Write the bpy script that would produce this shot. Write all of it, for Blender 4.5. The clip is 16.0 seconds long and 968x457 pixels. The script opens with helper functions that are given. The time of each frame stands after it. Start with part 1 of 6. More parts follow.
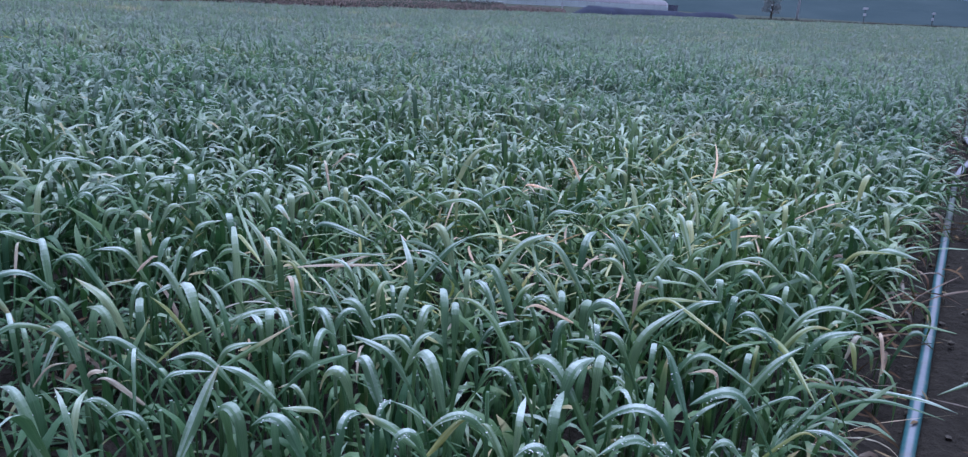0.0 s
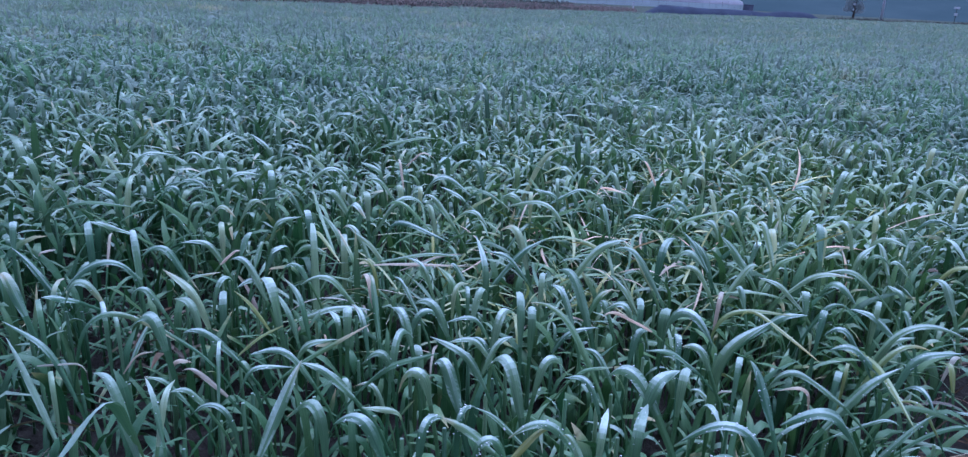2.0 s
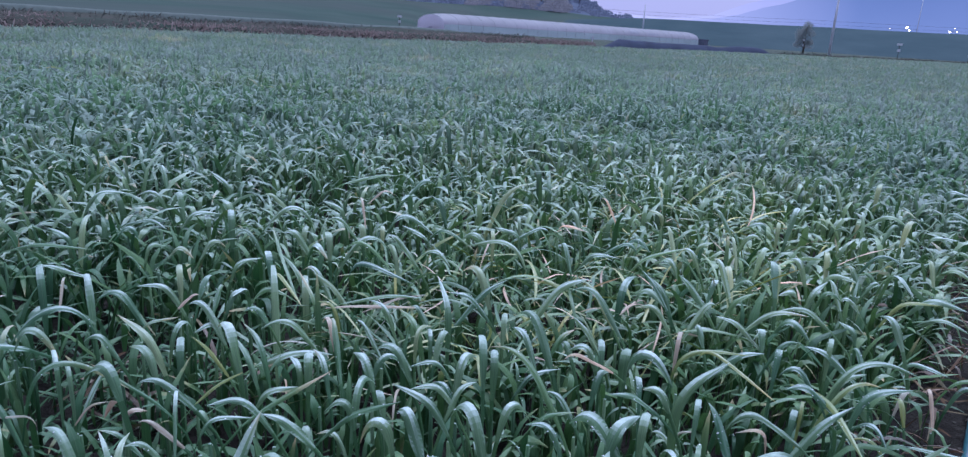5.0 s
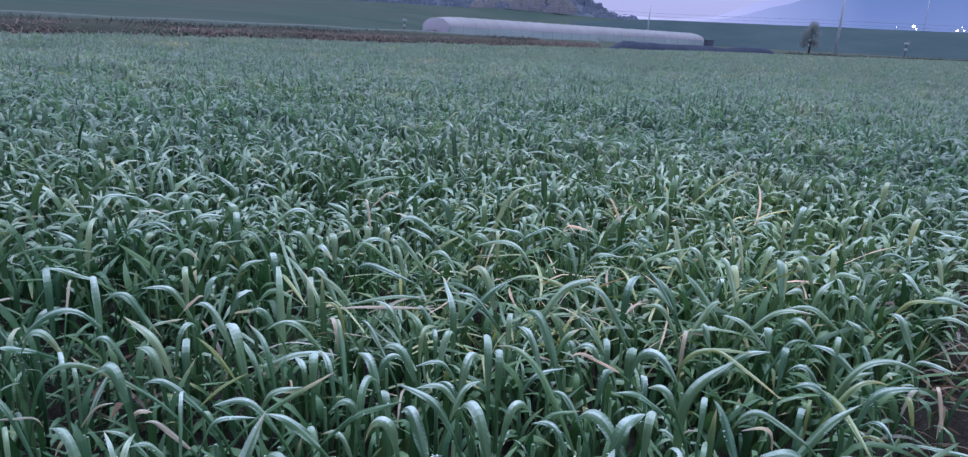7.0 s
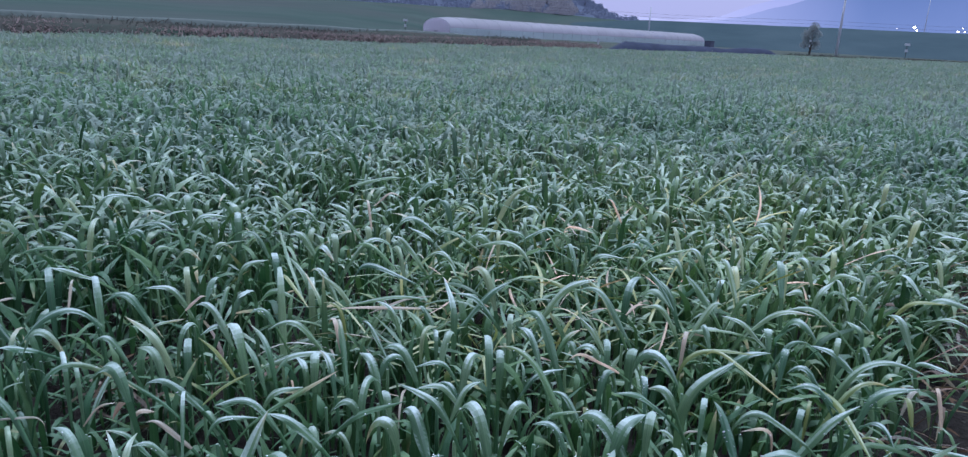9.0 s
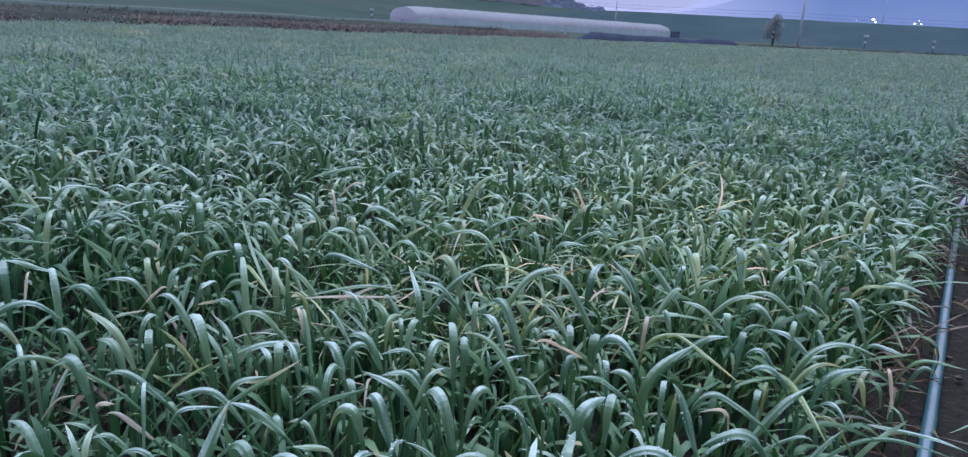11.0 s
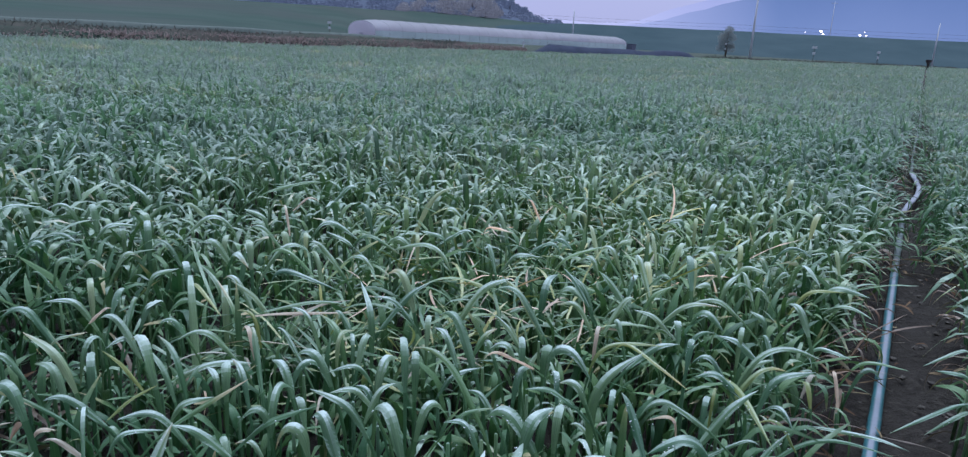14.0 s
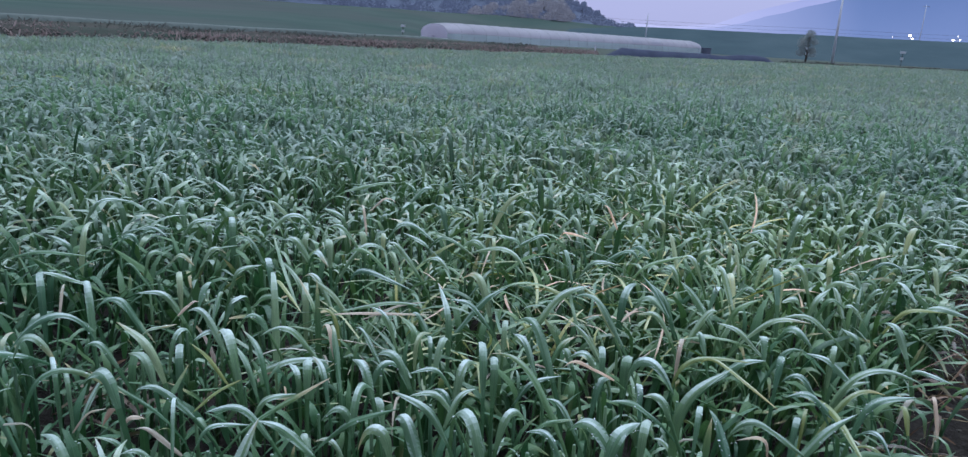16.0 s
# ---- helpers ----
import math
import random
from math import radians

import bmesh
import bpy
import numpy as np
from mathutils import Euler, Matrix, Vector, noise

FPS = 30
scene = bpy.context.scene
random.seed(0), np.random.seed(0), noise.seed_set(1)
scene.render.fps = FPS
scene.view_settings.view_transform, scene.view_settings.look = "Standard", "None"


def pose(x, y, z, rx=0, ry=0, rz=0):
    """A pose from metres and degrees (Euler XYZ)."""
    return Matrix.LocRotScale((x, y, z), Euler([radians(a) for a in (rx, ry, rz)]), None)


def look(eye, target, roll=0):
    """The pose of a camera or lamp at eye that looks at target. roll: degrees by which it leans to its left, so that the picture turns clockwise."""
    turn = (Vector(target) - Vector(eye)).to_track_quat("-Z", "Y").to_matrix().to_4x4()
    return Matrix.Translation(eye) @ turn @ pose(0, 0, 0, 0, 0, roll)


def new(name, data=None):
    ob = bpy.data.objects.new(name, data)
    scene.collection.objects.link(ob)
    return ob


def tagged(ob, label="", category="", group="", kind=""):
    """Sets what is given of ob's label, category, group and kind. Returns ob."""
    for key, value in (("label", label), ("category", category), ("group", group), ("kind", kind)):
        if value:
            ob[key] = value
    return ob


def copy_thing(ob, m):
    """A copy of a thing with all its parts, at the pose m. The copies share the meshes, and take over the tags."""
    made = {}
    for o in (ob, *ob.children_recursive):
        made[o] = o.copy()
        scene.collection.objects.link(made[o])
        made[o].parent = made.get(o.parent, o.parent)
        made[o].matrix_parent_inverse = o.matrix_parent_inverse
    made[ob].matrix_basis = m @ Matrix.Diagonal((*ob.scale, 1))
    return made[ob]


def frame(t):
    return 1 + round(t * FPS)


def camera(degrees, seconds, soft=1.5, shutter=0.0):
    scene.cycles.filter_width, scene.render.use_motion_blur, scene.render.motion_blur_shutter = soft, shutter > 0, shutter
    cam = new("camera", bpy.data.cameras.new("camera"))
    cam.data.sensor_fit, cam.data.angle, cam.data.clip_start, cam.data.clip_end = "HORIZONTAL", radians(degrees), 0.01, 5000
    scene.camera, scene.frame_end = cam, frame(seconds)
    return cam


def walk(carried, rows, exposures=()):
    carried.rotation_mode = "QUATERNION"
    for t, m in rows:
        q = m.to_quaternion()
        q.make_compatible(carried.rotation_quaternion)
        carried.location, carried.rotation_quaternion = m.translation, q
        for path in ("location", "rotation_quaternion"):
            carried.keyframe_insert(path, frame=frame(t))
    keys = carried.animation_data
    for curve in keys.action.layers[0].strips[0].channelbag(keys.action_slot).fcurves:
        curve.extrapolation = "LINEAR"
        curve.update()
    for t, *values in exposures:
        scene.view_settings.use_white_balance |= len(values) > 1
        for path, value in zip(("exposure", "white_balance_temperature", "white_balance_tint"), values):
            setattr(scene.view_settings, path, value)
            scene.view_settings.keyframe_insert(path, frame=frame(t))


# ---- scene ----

# ======== camera ========
cam = camera(67.7, 16.0, soft=1.28, shutter=0.35)
PATH = [
    (0, (0.549, 0.666, 0.851), (0.51, 2.57, 0.241), 3.1),
    (0.5, (0.54, 0.669, 0.854), (0.46, 2.573, 0.246), 3.4),
    (1, (0.529, 0.673, 0.85), (0.384, 2.572, 0.239), 4.2),
    (1.5, (0.526, 0.678, 0.849), (0.347, 2.569, 0.223), 3.3),
    (2, (0.52, 0.68, 0.851), (0.307, 2.569, 0.231), 3.0),
    (2.5, (0.516, 0.675, 0.853), (0.307, 2.569, 0.247), 3.7),
    (3, (0.518, 0.672, 0.853), (0.358, 2.573, 0.252), 3.5),
    (3.5, (0.515, 0.67, 0.856), (0.376, 2.574, 0.259), 3.7),
    (4, (0.518, 0.676, 0.87), (0.41, 2.591, 0.305), 3.7),
    (4.2, (0.519, 0.679, 0.878), (0.41, 2.597, 0.324), 3.6),
    (6.5, (0.523, 0.675, 0.875), (0.389, 2.599, 0.347), 3.5),
    (7, (0.525, 0.678, 0.872), (0.389, 2.602, 0.343), 3.0),
    (7.5, (0.525, 0.683, 0.871), (0.386, 2.607, 0.343), 3.1),
    (8, (0.523, 0.685, 0.871), (0.378, 2.607, 0.338), 3.0),
    (8.5, (0.522, 0.679, 0.873), (0.374, 2.601, 0.339), 3.2),
    (9, (0.524, 0.674, 0.874), (0.387, 2.598, 0.346), 3.1),
    (9.2, (0.529, 0.674, 0.872), (0.426, 2.602, 0.348), 3.5),
    (11.3, (0.537, 0.665, 0.872), (0.5, 2.588, 0.322), 3.3),
    (11.5, (0.544, 0.665, 0.872), (0.523, 2.589, 0.327), 3.3),
    (12, (0.551, 0.662, 0.873), (0.603, 2.587, 0.332), 4.2),
    (12.5, (0.551, 0.665, 0.873), (0.599, 2.589, 0.328), 3.6),
    (13, (0.551, 0.664, 0.877), (0.602, 2.594, 0.353), 3.8),
    (13.5, (0.554, 0.665, 0.876), (0.616, 2.597, 0.362), 3.5),
    (14, (0.558, 0.664, 0.876), (0.611, 2.597, 0.365), 3.2),
    (14.5, (0.557, 0.668, 0.876), (0.583, 2.604, 0.376), 2.9),
    (15, (0.548, 0.67, 0.874), (0.521, 2.605, 0.368), 3.3),
    (15.5, (0.537, 0.677, 0.873), (0.458, 2.608, 0.36), 3.1),
    (16, (0.527, 0.682, 0.873), (0.398, 2.611, 0.36), 3.4),
]
EXPOSURES = [(0, 0.07, 5420, 24), (1.3, 0.05, 5030, 26), (2.5, 0.06, 4740, 26), (3.5, 0.06, 5040, 24), (4, 0.05, 5140, 24), (6.5, 0.0, 5550, 20), (9, 0.0, 5510, 18), (12.5, -0.01, 5640, 14), (16, -0.02, 5720, 13)]
walk(cam, [(t, look(eye, target, roll)) for t, eye, target, roll in PATH], EXPOSURES)

# ======== world and light: an overcast blue dusk ========
SUN_AZ, SUN_EL = 12.0, 72.0          # the brighter part of the sky, degrees from +y to +x
world = bpy.data.worlds.new("dusk_sky")
scene.world = world
world.use_nodes = True
wn, wl = world.node_tree.nodes, world.node_tree.links
wn.clear()
w_out = wn.new("ShaderNodeOutputWorld")
w_bg = wn.new("ShaderNodeBackground")
w_sky = wn.new("ShaderNodeTexSky")
w_sky.sky_type, w_sky.sun_disc = "NISHITA", False
w_sky.sun_elevation, w_sky.sun_rotation = radians(SUN_EL), radians(SUN_AZ)
w_sky.air_density, w_sky.dust_density, w_sky.ozone_density = 1.0, 2.0, 1.5
w_mix = wn.new("ShaderNodeMix")
w_mix.data_type = "RGBA"
w_mix.inputs[0].default_value = 0.9
# cloud deck: brightest overhead, about a third of that at the horizon
w_co, w_sep, w_deck = wn.new("ShaderNodeTexCoord"), wn.new("ShaderNodeSeparateXYZ"), wn.new("ShaderNodeValToRGB")
wl.new(w_co.outputs["Generated"], w_sep.inputs[0])
wl.new(w_sep.outputs[2], w_deck.inputs[0])
for e, (p, c) in zip((w_deck.color_ramp.elements[0], w_deck.color_ramp.elements[1]), ((0.0, (0.48, 0.48, 0.7)), (0.8, (0.74, 0.82, 1.0)))):
    e.position, e.color = p, (*c, 1)
w_gain = wn.new("ShaderNodeMix")
w_gain.data_type, w_gain.blend_type, w_gain.clamp_result = "RGBA", "MULTIPLY", False
w_gain.inputs[0].default_value = 1.0
w_gain.inputs[7].default_value = (34.0, 34.0, 34.0, 1)
wl.new(w_deck.outputs[0], w_gain.inputs[6])
wl.new(w_gain.outputs[2], w_mix.inputs[7])
wl.new(w_sky.outputs[0], w_mix.inputs[6])
wl.new(w_mix.outputs[2], w_bg.inputs[0])
w_bg.inputs[1].default_value = 0.031
wl.new(w_bg.outputs[0], w_out.inputs[0])

sun_data = bpy.data.lights.new("sun", "SUN")
sun_data.energy, sun_data.angle, sun_data.color = 4.0, radians(36), (0.87, 0.97, 1.0)
sun = new("sun", sun_data)
sun.matrix_world = look((60 * math.sin(radians(SUN_AZ)), 60 * math.cos(radians(SUN_AZ)), 60 * math.tan(radians(SUN_EL))), (0, 0, 0))


# ======== materials ========
def material(name, rough=0.6, spec=0.5):
    m = bpy.data.materials.new(name)
    m.use_nodes = True
    b = m.node_tree.nodes["Principled BSDF"]
    b.inputs["Roughness"].default_value = rough
    b.inputs["Specular IOR Level"].default_value = spec
    return m, m.node_tree.nodes, m.node_tree.links, b


def ramp(nodes, links, source, stops):
    r = nodes.new("ShaderNodeValToRGB")
    while len(r.color_ramp.elements) < len(stops):
        r.color_ramp.elements.new(0.5)
    for e, (p, c) in zip(r.color_ramp.elements, stops):
        e.position, e.color = p, (*c, 1)
    links.new(source, r.inputs[0])
    return r.outputs[0]


def value(nodes, links, op, a, b, clamp=False):
    n = nodes.new("ShaderNodeMath")
    n.operation, n.use_clamp = op, clamp
    for i, v in enumerate((a, b)):
        if isinstance(v, (int, float)):
            n.inputs[i].default_value = v
        else:
            links.new(v, n.inputs[i])
    return n.outputs[0]


def blend(nodes, links, factor, a, b, mode="MIX"):
    n = nodes.new("ShaderNodeMix")
    n.data_type, n.blend_type = "RGBA", mode
    for i, v in ((0, factor), (6, a), (7, b)):
        if isinstance(v, (int, float)):
            n.inputs[i].default_value = v
        elif isinstance(v, tuple):
            n.inputs[i].default_value = (*v, 1)
        else:
            links.new(v, n.inputs[i])
    return n.outputs[2]


def noise_tex(nodes, links, scale, detail=4, coord=None, rough=0.55):
    n = nodes.new("ShaderNodeTexNoise")
    n.inputs["Scale"].default_value, n.inputs["Detail"].default_value, n.inputs["Roughness"].default_value = scale, detail, rough
    if coord is not None:
        links.new(coord, n.inputs["Vector"])
    return n.outputs[0]


def bump(nodes, links, bsdf, height, strength, distance):
    b = nodes.new("ShaderNodeBump")
    b.inputs["Strength"].default_value, b.inputs["Distance"].default_value = strength, distance
    links.new(height, b.inputs["Height"])
    links.new(b.outputs[0], bsdf.inputs["Normal"])


def leaf_material(name, dark, mid, pale, straw, dry_share, dew=0.6, wet=0.4, gloss=0.28, thin_share=0.16):
    """A blue-green cereal blade: slight tint by blade, pale midrib, fine veins, some straw-coloured tips, dew and
    painted sky light on up-facing faces.
    """
    m, n, l, b = material(name, 0.42, 0.3)
    info, geo = n.new("ShaderNodeObjectInfo"), n.new("ShaderNodeNewGeometry")
    uv = n.new("ShaderNodeUVMap")
    sep, nrm = n.new("ShaderNodeSeparateXYZ"), n.new("ShaderNodeSeparateXYZ")
    l.new(uv.outputs[0], sep.inputs[0])
    l.new(geo.outputs["True Normal"], nrm.inputs[0])
    place = geo.outputs["Position"]
    rnd = value(n, l, "FRACT", value(n, l, "ADD", info.outputs["Random"], geo.outputs["Random Per Island"]), 0)
    tint = ramp(n, l, rnd, [(0.0, dark), (0.4, mid), (0.75, mid), (1.0, pale)])
    # yellower, thinner patches of the field
    patch = noise_tex(n, l, 0.9, 3, place)
    patch = value(n, l, "MULTIPLY", value(n, l, "SUBTRACT", patch, 0.55, True), 2.4, True)
    spot = n.new("ShaderNodeVectorMath")
    spot.operation = "DISTANCE"
    l.new(place, spot.inputs[0])
    spot.inputs[1].default_value = (0.95, 3.3, 0.3)      # a thinner, yellowing place, widened and paled to brighten the field's middle
    weak = value(n, l, "SUBTRACT", 1.2, value(n, l, "MULTIPLY", spot.outputs[1], 0.52), True)
    patch = value(n, l, "ADD", patch, value(n, l, "MULTIPLY", weak, value(n, l, "FRACT", value(n, l, "MULTIPLY", rnd, 7.7), 0)), True)
    col = blend(n, l, patch, tint, tuple(c * k for c, k in zip(mid, (3.5, 2.1, 1.65))))
    # midrib and veins
    rib = value(n, l, "SUBTRACT", 1.0, value(n, l, "MULTIPLY", value(n, l, "ABSOLUTE", value(n, l, "SUBTRACT", sep.outputs[0], 0.5), 0), 12.0, True), True)
    col = blend(n, l, value(n, l, "MULTIPLY", rib, 0.3), col, pale)
    # lengthwise streaks
    streak = n.new("ShaderNodeCombineXYZ")
    l.new(value(n, l, "ADD", value(n, l, "MULTIPLY", sep.outputs[0], 9.0), value(n, l, "MULTIPLY", rnd, 50.0)), streak.inputs[0])
    l.new(value(n, l, "MULTIPLY", sep.outputs[1], 1.6), streak.inputs[1])
    streaks = noise_tex(n, l, 1.0, 2, streak.outputs[0])
    col = blend(n, l, value(n, l, "MULTIPLY", value(n, l, "SUBTRACT", streaks, 0.42, True), 2.2, True), col, tuple(c * 0.55 for c in mid))
    # straw tips, with an uneven start
    rnd2 = value(n, l, "FRACT", value(n, l, "MULTIPLY", rnd, 17.31), 0)
    start = value(n, l, "SUBTRACT", 1.25, value(n, l, "MULTIPLY", value(n, l, "GREATER_THAN", rnd2, 1 - dry_share), value(n, l, "MULTIPLY", value(n, l, "SUBTRACT", rnd2, 1 - dry_share), 0.45 / dry_share)))
    wob = noise_tex(n, l, 60, 2, place)
    dry = value(n, l, "MULTIPLY", value(n, l, "SUBTRACT", value(n, l, "ADD", sep.outputs[1], value(n, l, "MULTIPLY", wob, 0.24)), start), 5.0, True)
    yellow = value(n, l, "MULTIPLY", value(n, l, "SUBTRACT", value(n, l, "ADD", sep.outputs[1], 0.3), start), 2.2, True)
    col = blend(n, l, value(n, l, "MULTIPLY", yellow, 0.55), col, (0.24, 0.25, 0.07))
    col = blend(n, l, dry, col, straw)
    # flecks of dew, plus sky light painted grey-white on up-facing blade parts
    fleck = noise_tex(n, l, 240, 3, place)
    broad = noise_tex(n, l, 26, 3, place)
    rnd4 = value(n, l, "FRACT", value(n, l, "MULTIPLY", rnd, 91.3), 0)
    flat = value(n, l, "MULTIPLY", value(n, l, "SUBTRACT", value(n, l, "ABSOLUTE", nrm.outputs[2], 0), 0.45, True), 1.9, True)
    dew_sheen = value(n, l, "ADD", value(n, l, "MULTIPLY", rnd4, 0.55), value(n, l, "MULTIPLY", broad, 0.75))
    dew_sheen = value(n, l, "MULTIPLY", value(n, l, "MULTIPLY", flat, dew_sheen), value(n, l, "MULTIPLY", value(n, l, "ADD", fleck, 0.5), dew), True)
    col = blend(n, l, dew_sheen, col, (0.465, 0.545, 0.525))
    l.new(col, b.inputs["Base Color"])
    l.new(ramp(n, l, fleck, [(0.35, (0.38,) * 3), (0.7, (0.58,) * 3)]), b.inputs["Roughness"])
    # wet film of dew
    b.inputs["Coat Weight"].default_value = wet
    b.inputs["Coat Roughness"].default_value = gloss
    b.inputs["Coat IOR"].default_value = 1.45
    wave = n.new("ShaderNodeMath")
    wave.operation = "SINE"
    l.new(value(n, l, "MULTIPLY", sep.outputs[0], 60.0), wave.inputs[0])
    bump(n, l, b, wave.outputs[0], 0.25, 0.0006)
    # light passes through the thin blade
    thin, mixed = n.new("ShaderNodeBsdfTranslucent"), n.new("ShaderNodeMixShader")
    l.new(blend(n, l, 1.0, col, (1.0, 1.2, 0.8), "MULTIPLY"), thin.inputs[0])
    mixed.inputs[0].default_value = thin_share
    l.new(b.outputs[0], mixed.inputs[1])
    l.new(thin.outputs[0], mixed.inputs[2])
    l.new(mixed.outputs[0], n["Material Output"].inputs[0])
    return m


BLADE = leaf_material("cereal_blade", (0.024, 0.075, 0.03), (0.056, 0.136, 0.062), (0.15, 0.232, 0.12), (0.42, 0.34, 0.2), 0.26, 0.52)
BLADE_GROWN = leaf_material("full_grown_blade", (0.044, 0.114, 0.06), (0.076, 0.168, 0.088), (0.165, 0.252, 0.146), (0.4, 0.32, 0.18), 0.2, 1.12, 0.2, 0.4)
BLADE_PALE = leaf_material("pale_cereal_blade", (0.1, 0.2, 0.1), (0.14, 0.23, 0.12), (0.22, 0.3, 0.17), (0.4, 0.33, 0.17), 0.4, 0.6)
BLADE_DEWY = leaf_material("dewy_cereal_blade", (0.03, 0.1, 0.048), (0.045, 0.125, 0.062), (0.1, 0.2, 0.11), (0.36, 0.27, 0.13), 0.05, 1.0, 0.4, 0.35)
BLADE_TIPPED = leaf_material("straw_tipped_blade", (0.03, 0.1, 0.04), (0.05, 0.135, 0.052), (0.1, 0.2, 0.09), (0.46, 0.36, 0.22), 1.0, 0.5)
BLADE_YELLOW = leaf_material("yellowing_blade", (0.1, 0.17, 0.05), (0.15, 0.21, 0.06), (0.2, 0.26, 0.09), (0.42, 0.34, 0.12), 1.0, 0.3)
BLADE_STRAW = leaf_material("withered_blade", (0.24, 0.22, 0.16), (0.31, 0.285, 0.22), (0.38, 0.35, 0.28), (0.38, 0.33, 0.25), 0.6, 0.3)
# darker, nearly dewless blade copy: shade inside the crop is put into its colour
BLADE_INNER = leaf_material("shaded_inner_blade", (0.02, 0.07, 0.03), (0.044, 0.118, 0.052), (0.1, 0.18, 0.075), (0.36, 0.29, 0.16), 0.3, 0.1, 0.06, 0.5)
# lifted dark tones, the first step of the haze painted into the crop
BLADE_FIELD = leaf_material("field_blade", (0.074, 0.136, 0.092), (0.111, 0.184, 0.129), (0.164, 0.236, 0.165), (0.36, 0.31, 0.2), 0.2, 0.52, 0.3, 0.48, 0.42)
# farther in, paler and greyer blades: distance haze is put into their colours
BLADE_MID = leaf_material("cereal_blade_hazed", (0.155, 0.204, 0.183), (0.178, 0.232, 0.205), (0.203, 0.254, 0.225), (0.26, 0.24, 0.17), 0.12, 0.3, 0.3, 0.6, 0.5)
BLADE_FAR = leaf_material("cereal_blade_far_haze", (0.172, 0.22, 0.198), (0.196, 0.246, 0.22), (0.22, 0.266, 0.24), (0.18, 0.2, 0.15), 0.1, 0.1, 0.3, 0.65, 0.45)


def soil_material():
    m, n, l, b = material("moist_soil", 0.85, 0.12)
    geo = n.new("ShaderNodeNewGeometry")
    p = geo.outputs["Position"]
    fine, mid = noise_tex(n, l, 38, 6, p, 0.65), noise_tex(n, l, 3.2, 4, p)
    col = ramp(n, l, fine, [(0.3, (0.013, 0.0112, 0.0098)), (0.55, (0.033, 0.0285, 0.025)), (0.75, (0.07, 0.06, 0.052))])
    col = blend(n, l, value(n, l, "MULTIPLY", mid, 0.6), col, (0.035, 0.029, 0.026))
    # beyond the field the ground is rough grass
    sep = n.new("ShaderNodeSeparateXYZ")
    l.new(p, sep.inputs[0])
    far = value(n, l, "MULTIPLY", value(n, l, "SUBTRACT", value(n, l, "SUBTRACT", sep.outputs[1], value(n, l, "MULTIPLY", sep.outputs[0], 1.1)), 36.0), 0.15, True)
    grass = ramp(n, l, noise_tex(n, l, 0.35, 5, p), [(0.35, (0.03, 0.045, 0.034)), (0.65, (0.055, 0.062, 0.044))])
    col = blend(n, l, far, col, grass)
    l.new(col, b.inputs["Base Color"])
    bump(n, l, b, fine, 1.0, 0.03)
    return m


SOIL = soil_material()


def mottled(name, stops, scale, rough=0.8, spec=0.3, relief=0.0, second=None):
    m, n, l, b = material(name, rough, spec)
    geo = n.new("ShaderNodeNewGeometry")
    p = geo.outputs["Position"]
    a = noise_tex(n, l, scale, 5, p)
    col = ramp(n, l, a, stops)
    if second:
        col = blend(n, l, value(n, l, "MULTIPLY", value(n, l, "SUBTRACT", noise_tex(n, l, second[0], 4, p), 0.42, True), 4.0, True), col, second[1])
    l.new(col, b.inputs["Base Color"])
    if relief:
        bump(n, l, b, noise_tex(n, l, scale * 6, 5, p), 0.6, relief)
    return m


def tuft_material(name, stops, patch_scale, patch_col, thin=0.0):
    """Rough grass: tint by blade, mixed with patches."""
    m, n, l, b = material(name, 0.9, 0.05)
    geo = n.new("ShaderNodeNewGeometry")
    col = ramp(n, l, geo.outputs["Random Per Island"], stops)
    patch = value(n, l, "MULTIPLY", value(n, l, "SUBTRACT", noise_tex(n, l, patch_scale, 3, geo.outputs["Position"]), 0.5, True), 5.0, True)
    col = blend(n, l, patch, col, patch_col)
    l.new(col, b.inputs["Base Color"])
    if thin:
        through_leaf, mixed = n.new("ShaderNodeBsdfTranslucent"), n.new("ShaderNodeMixShader")
        l.new(col, through_leaf.inputs[0])
        mixed.inputs[0].default_value = thin
        l.new(b.outputs[0], mixed.inputs[1])
        l.new(through_leaf.outputs[0], mixed.inputs[2])
        l.new(mixed.outputs[0], n["Material Output"].inputs[0])
    return m


DRY_TUFT = tuft_material("dry_reddish_grass", [(0.0, (0.15, 0.12, 0.115)), (0.5, (0.2, 0.155, 0.145)), (1.0, (0.26, 0.205, 0.195))], 0.22, (0.12, 0.14, 0.12), 0.5)
VERGE_TUFT = tuft_material("grey_green_grass", [(0.0, (0.05, 0.06, 0.052)), (0.5, (0.075, 0.08, 0.07)), (1.0, (0.105, 0.098, 0.088))], 0.2, (0.11, 0.088, 0.082), 0.4)
BANK_EARTH = mottled("bank_earth", [(0.3, (0.045, 0.045, 0.04)), (0.7, (0.075, 0.064, 0.058))], 2.5, spec=0.0, relief=0.05, second=(0.16, (0.04, 0.056, 0.045)))
TRACK = mottled("pale_gravel_track", [(0.3, (0.04, 0.056, 0.05)), (0.7, (0.066, 0.08, 0.072))], 3.0, relief=0.02)
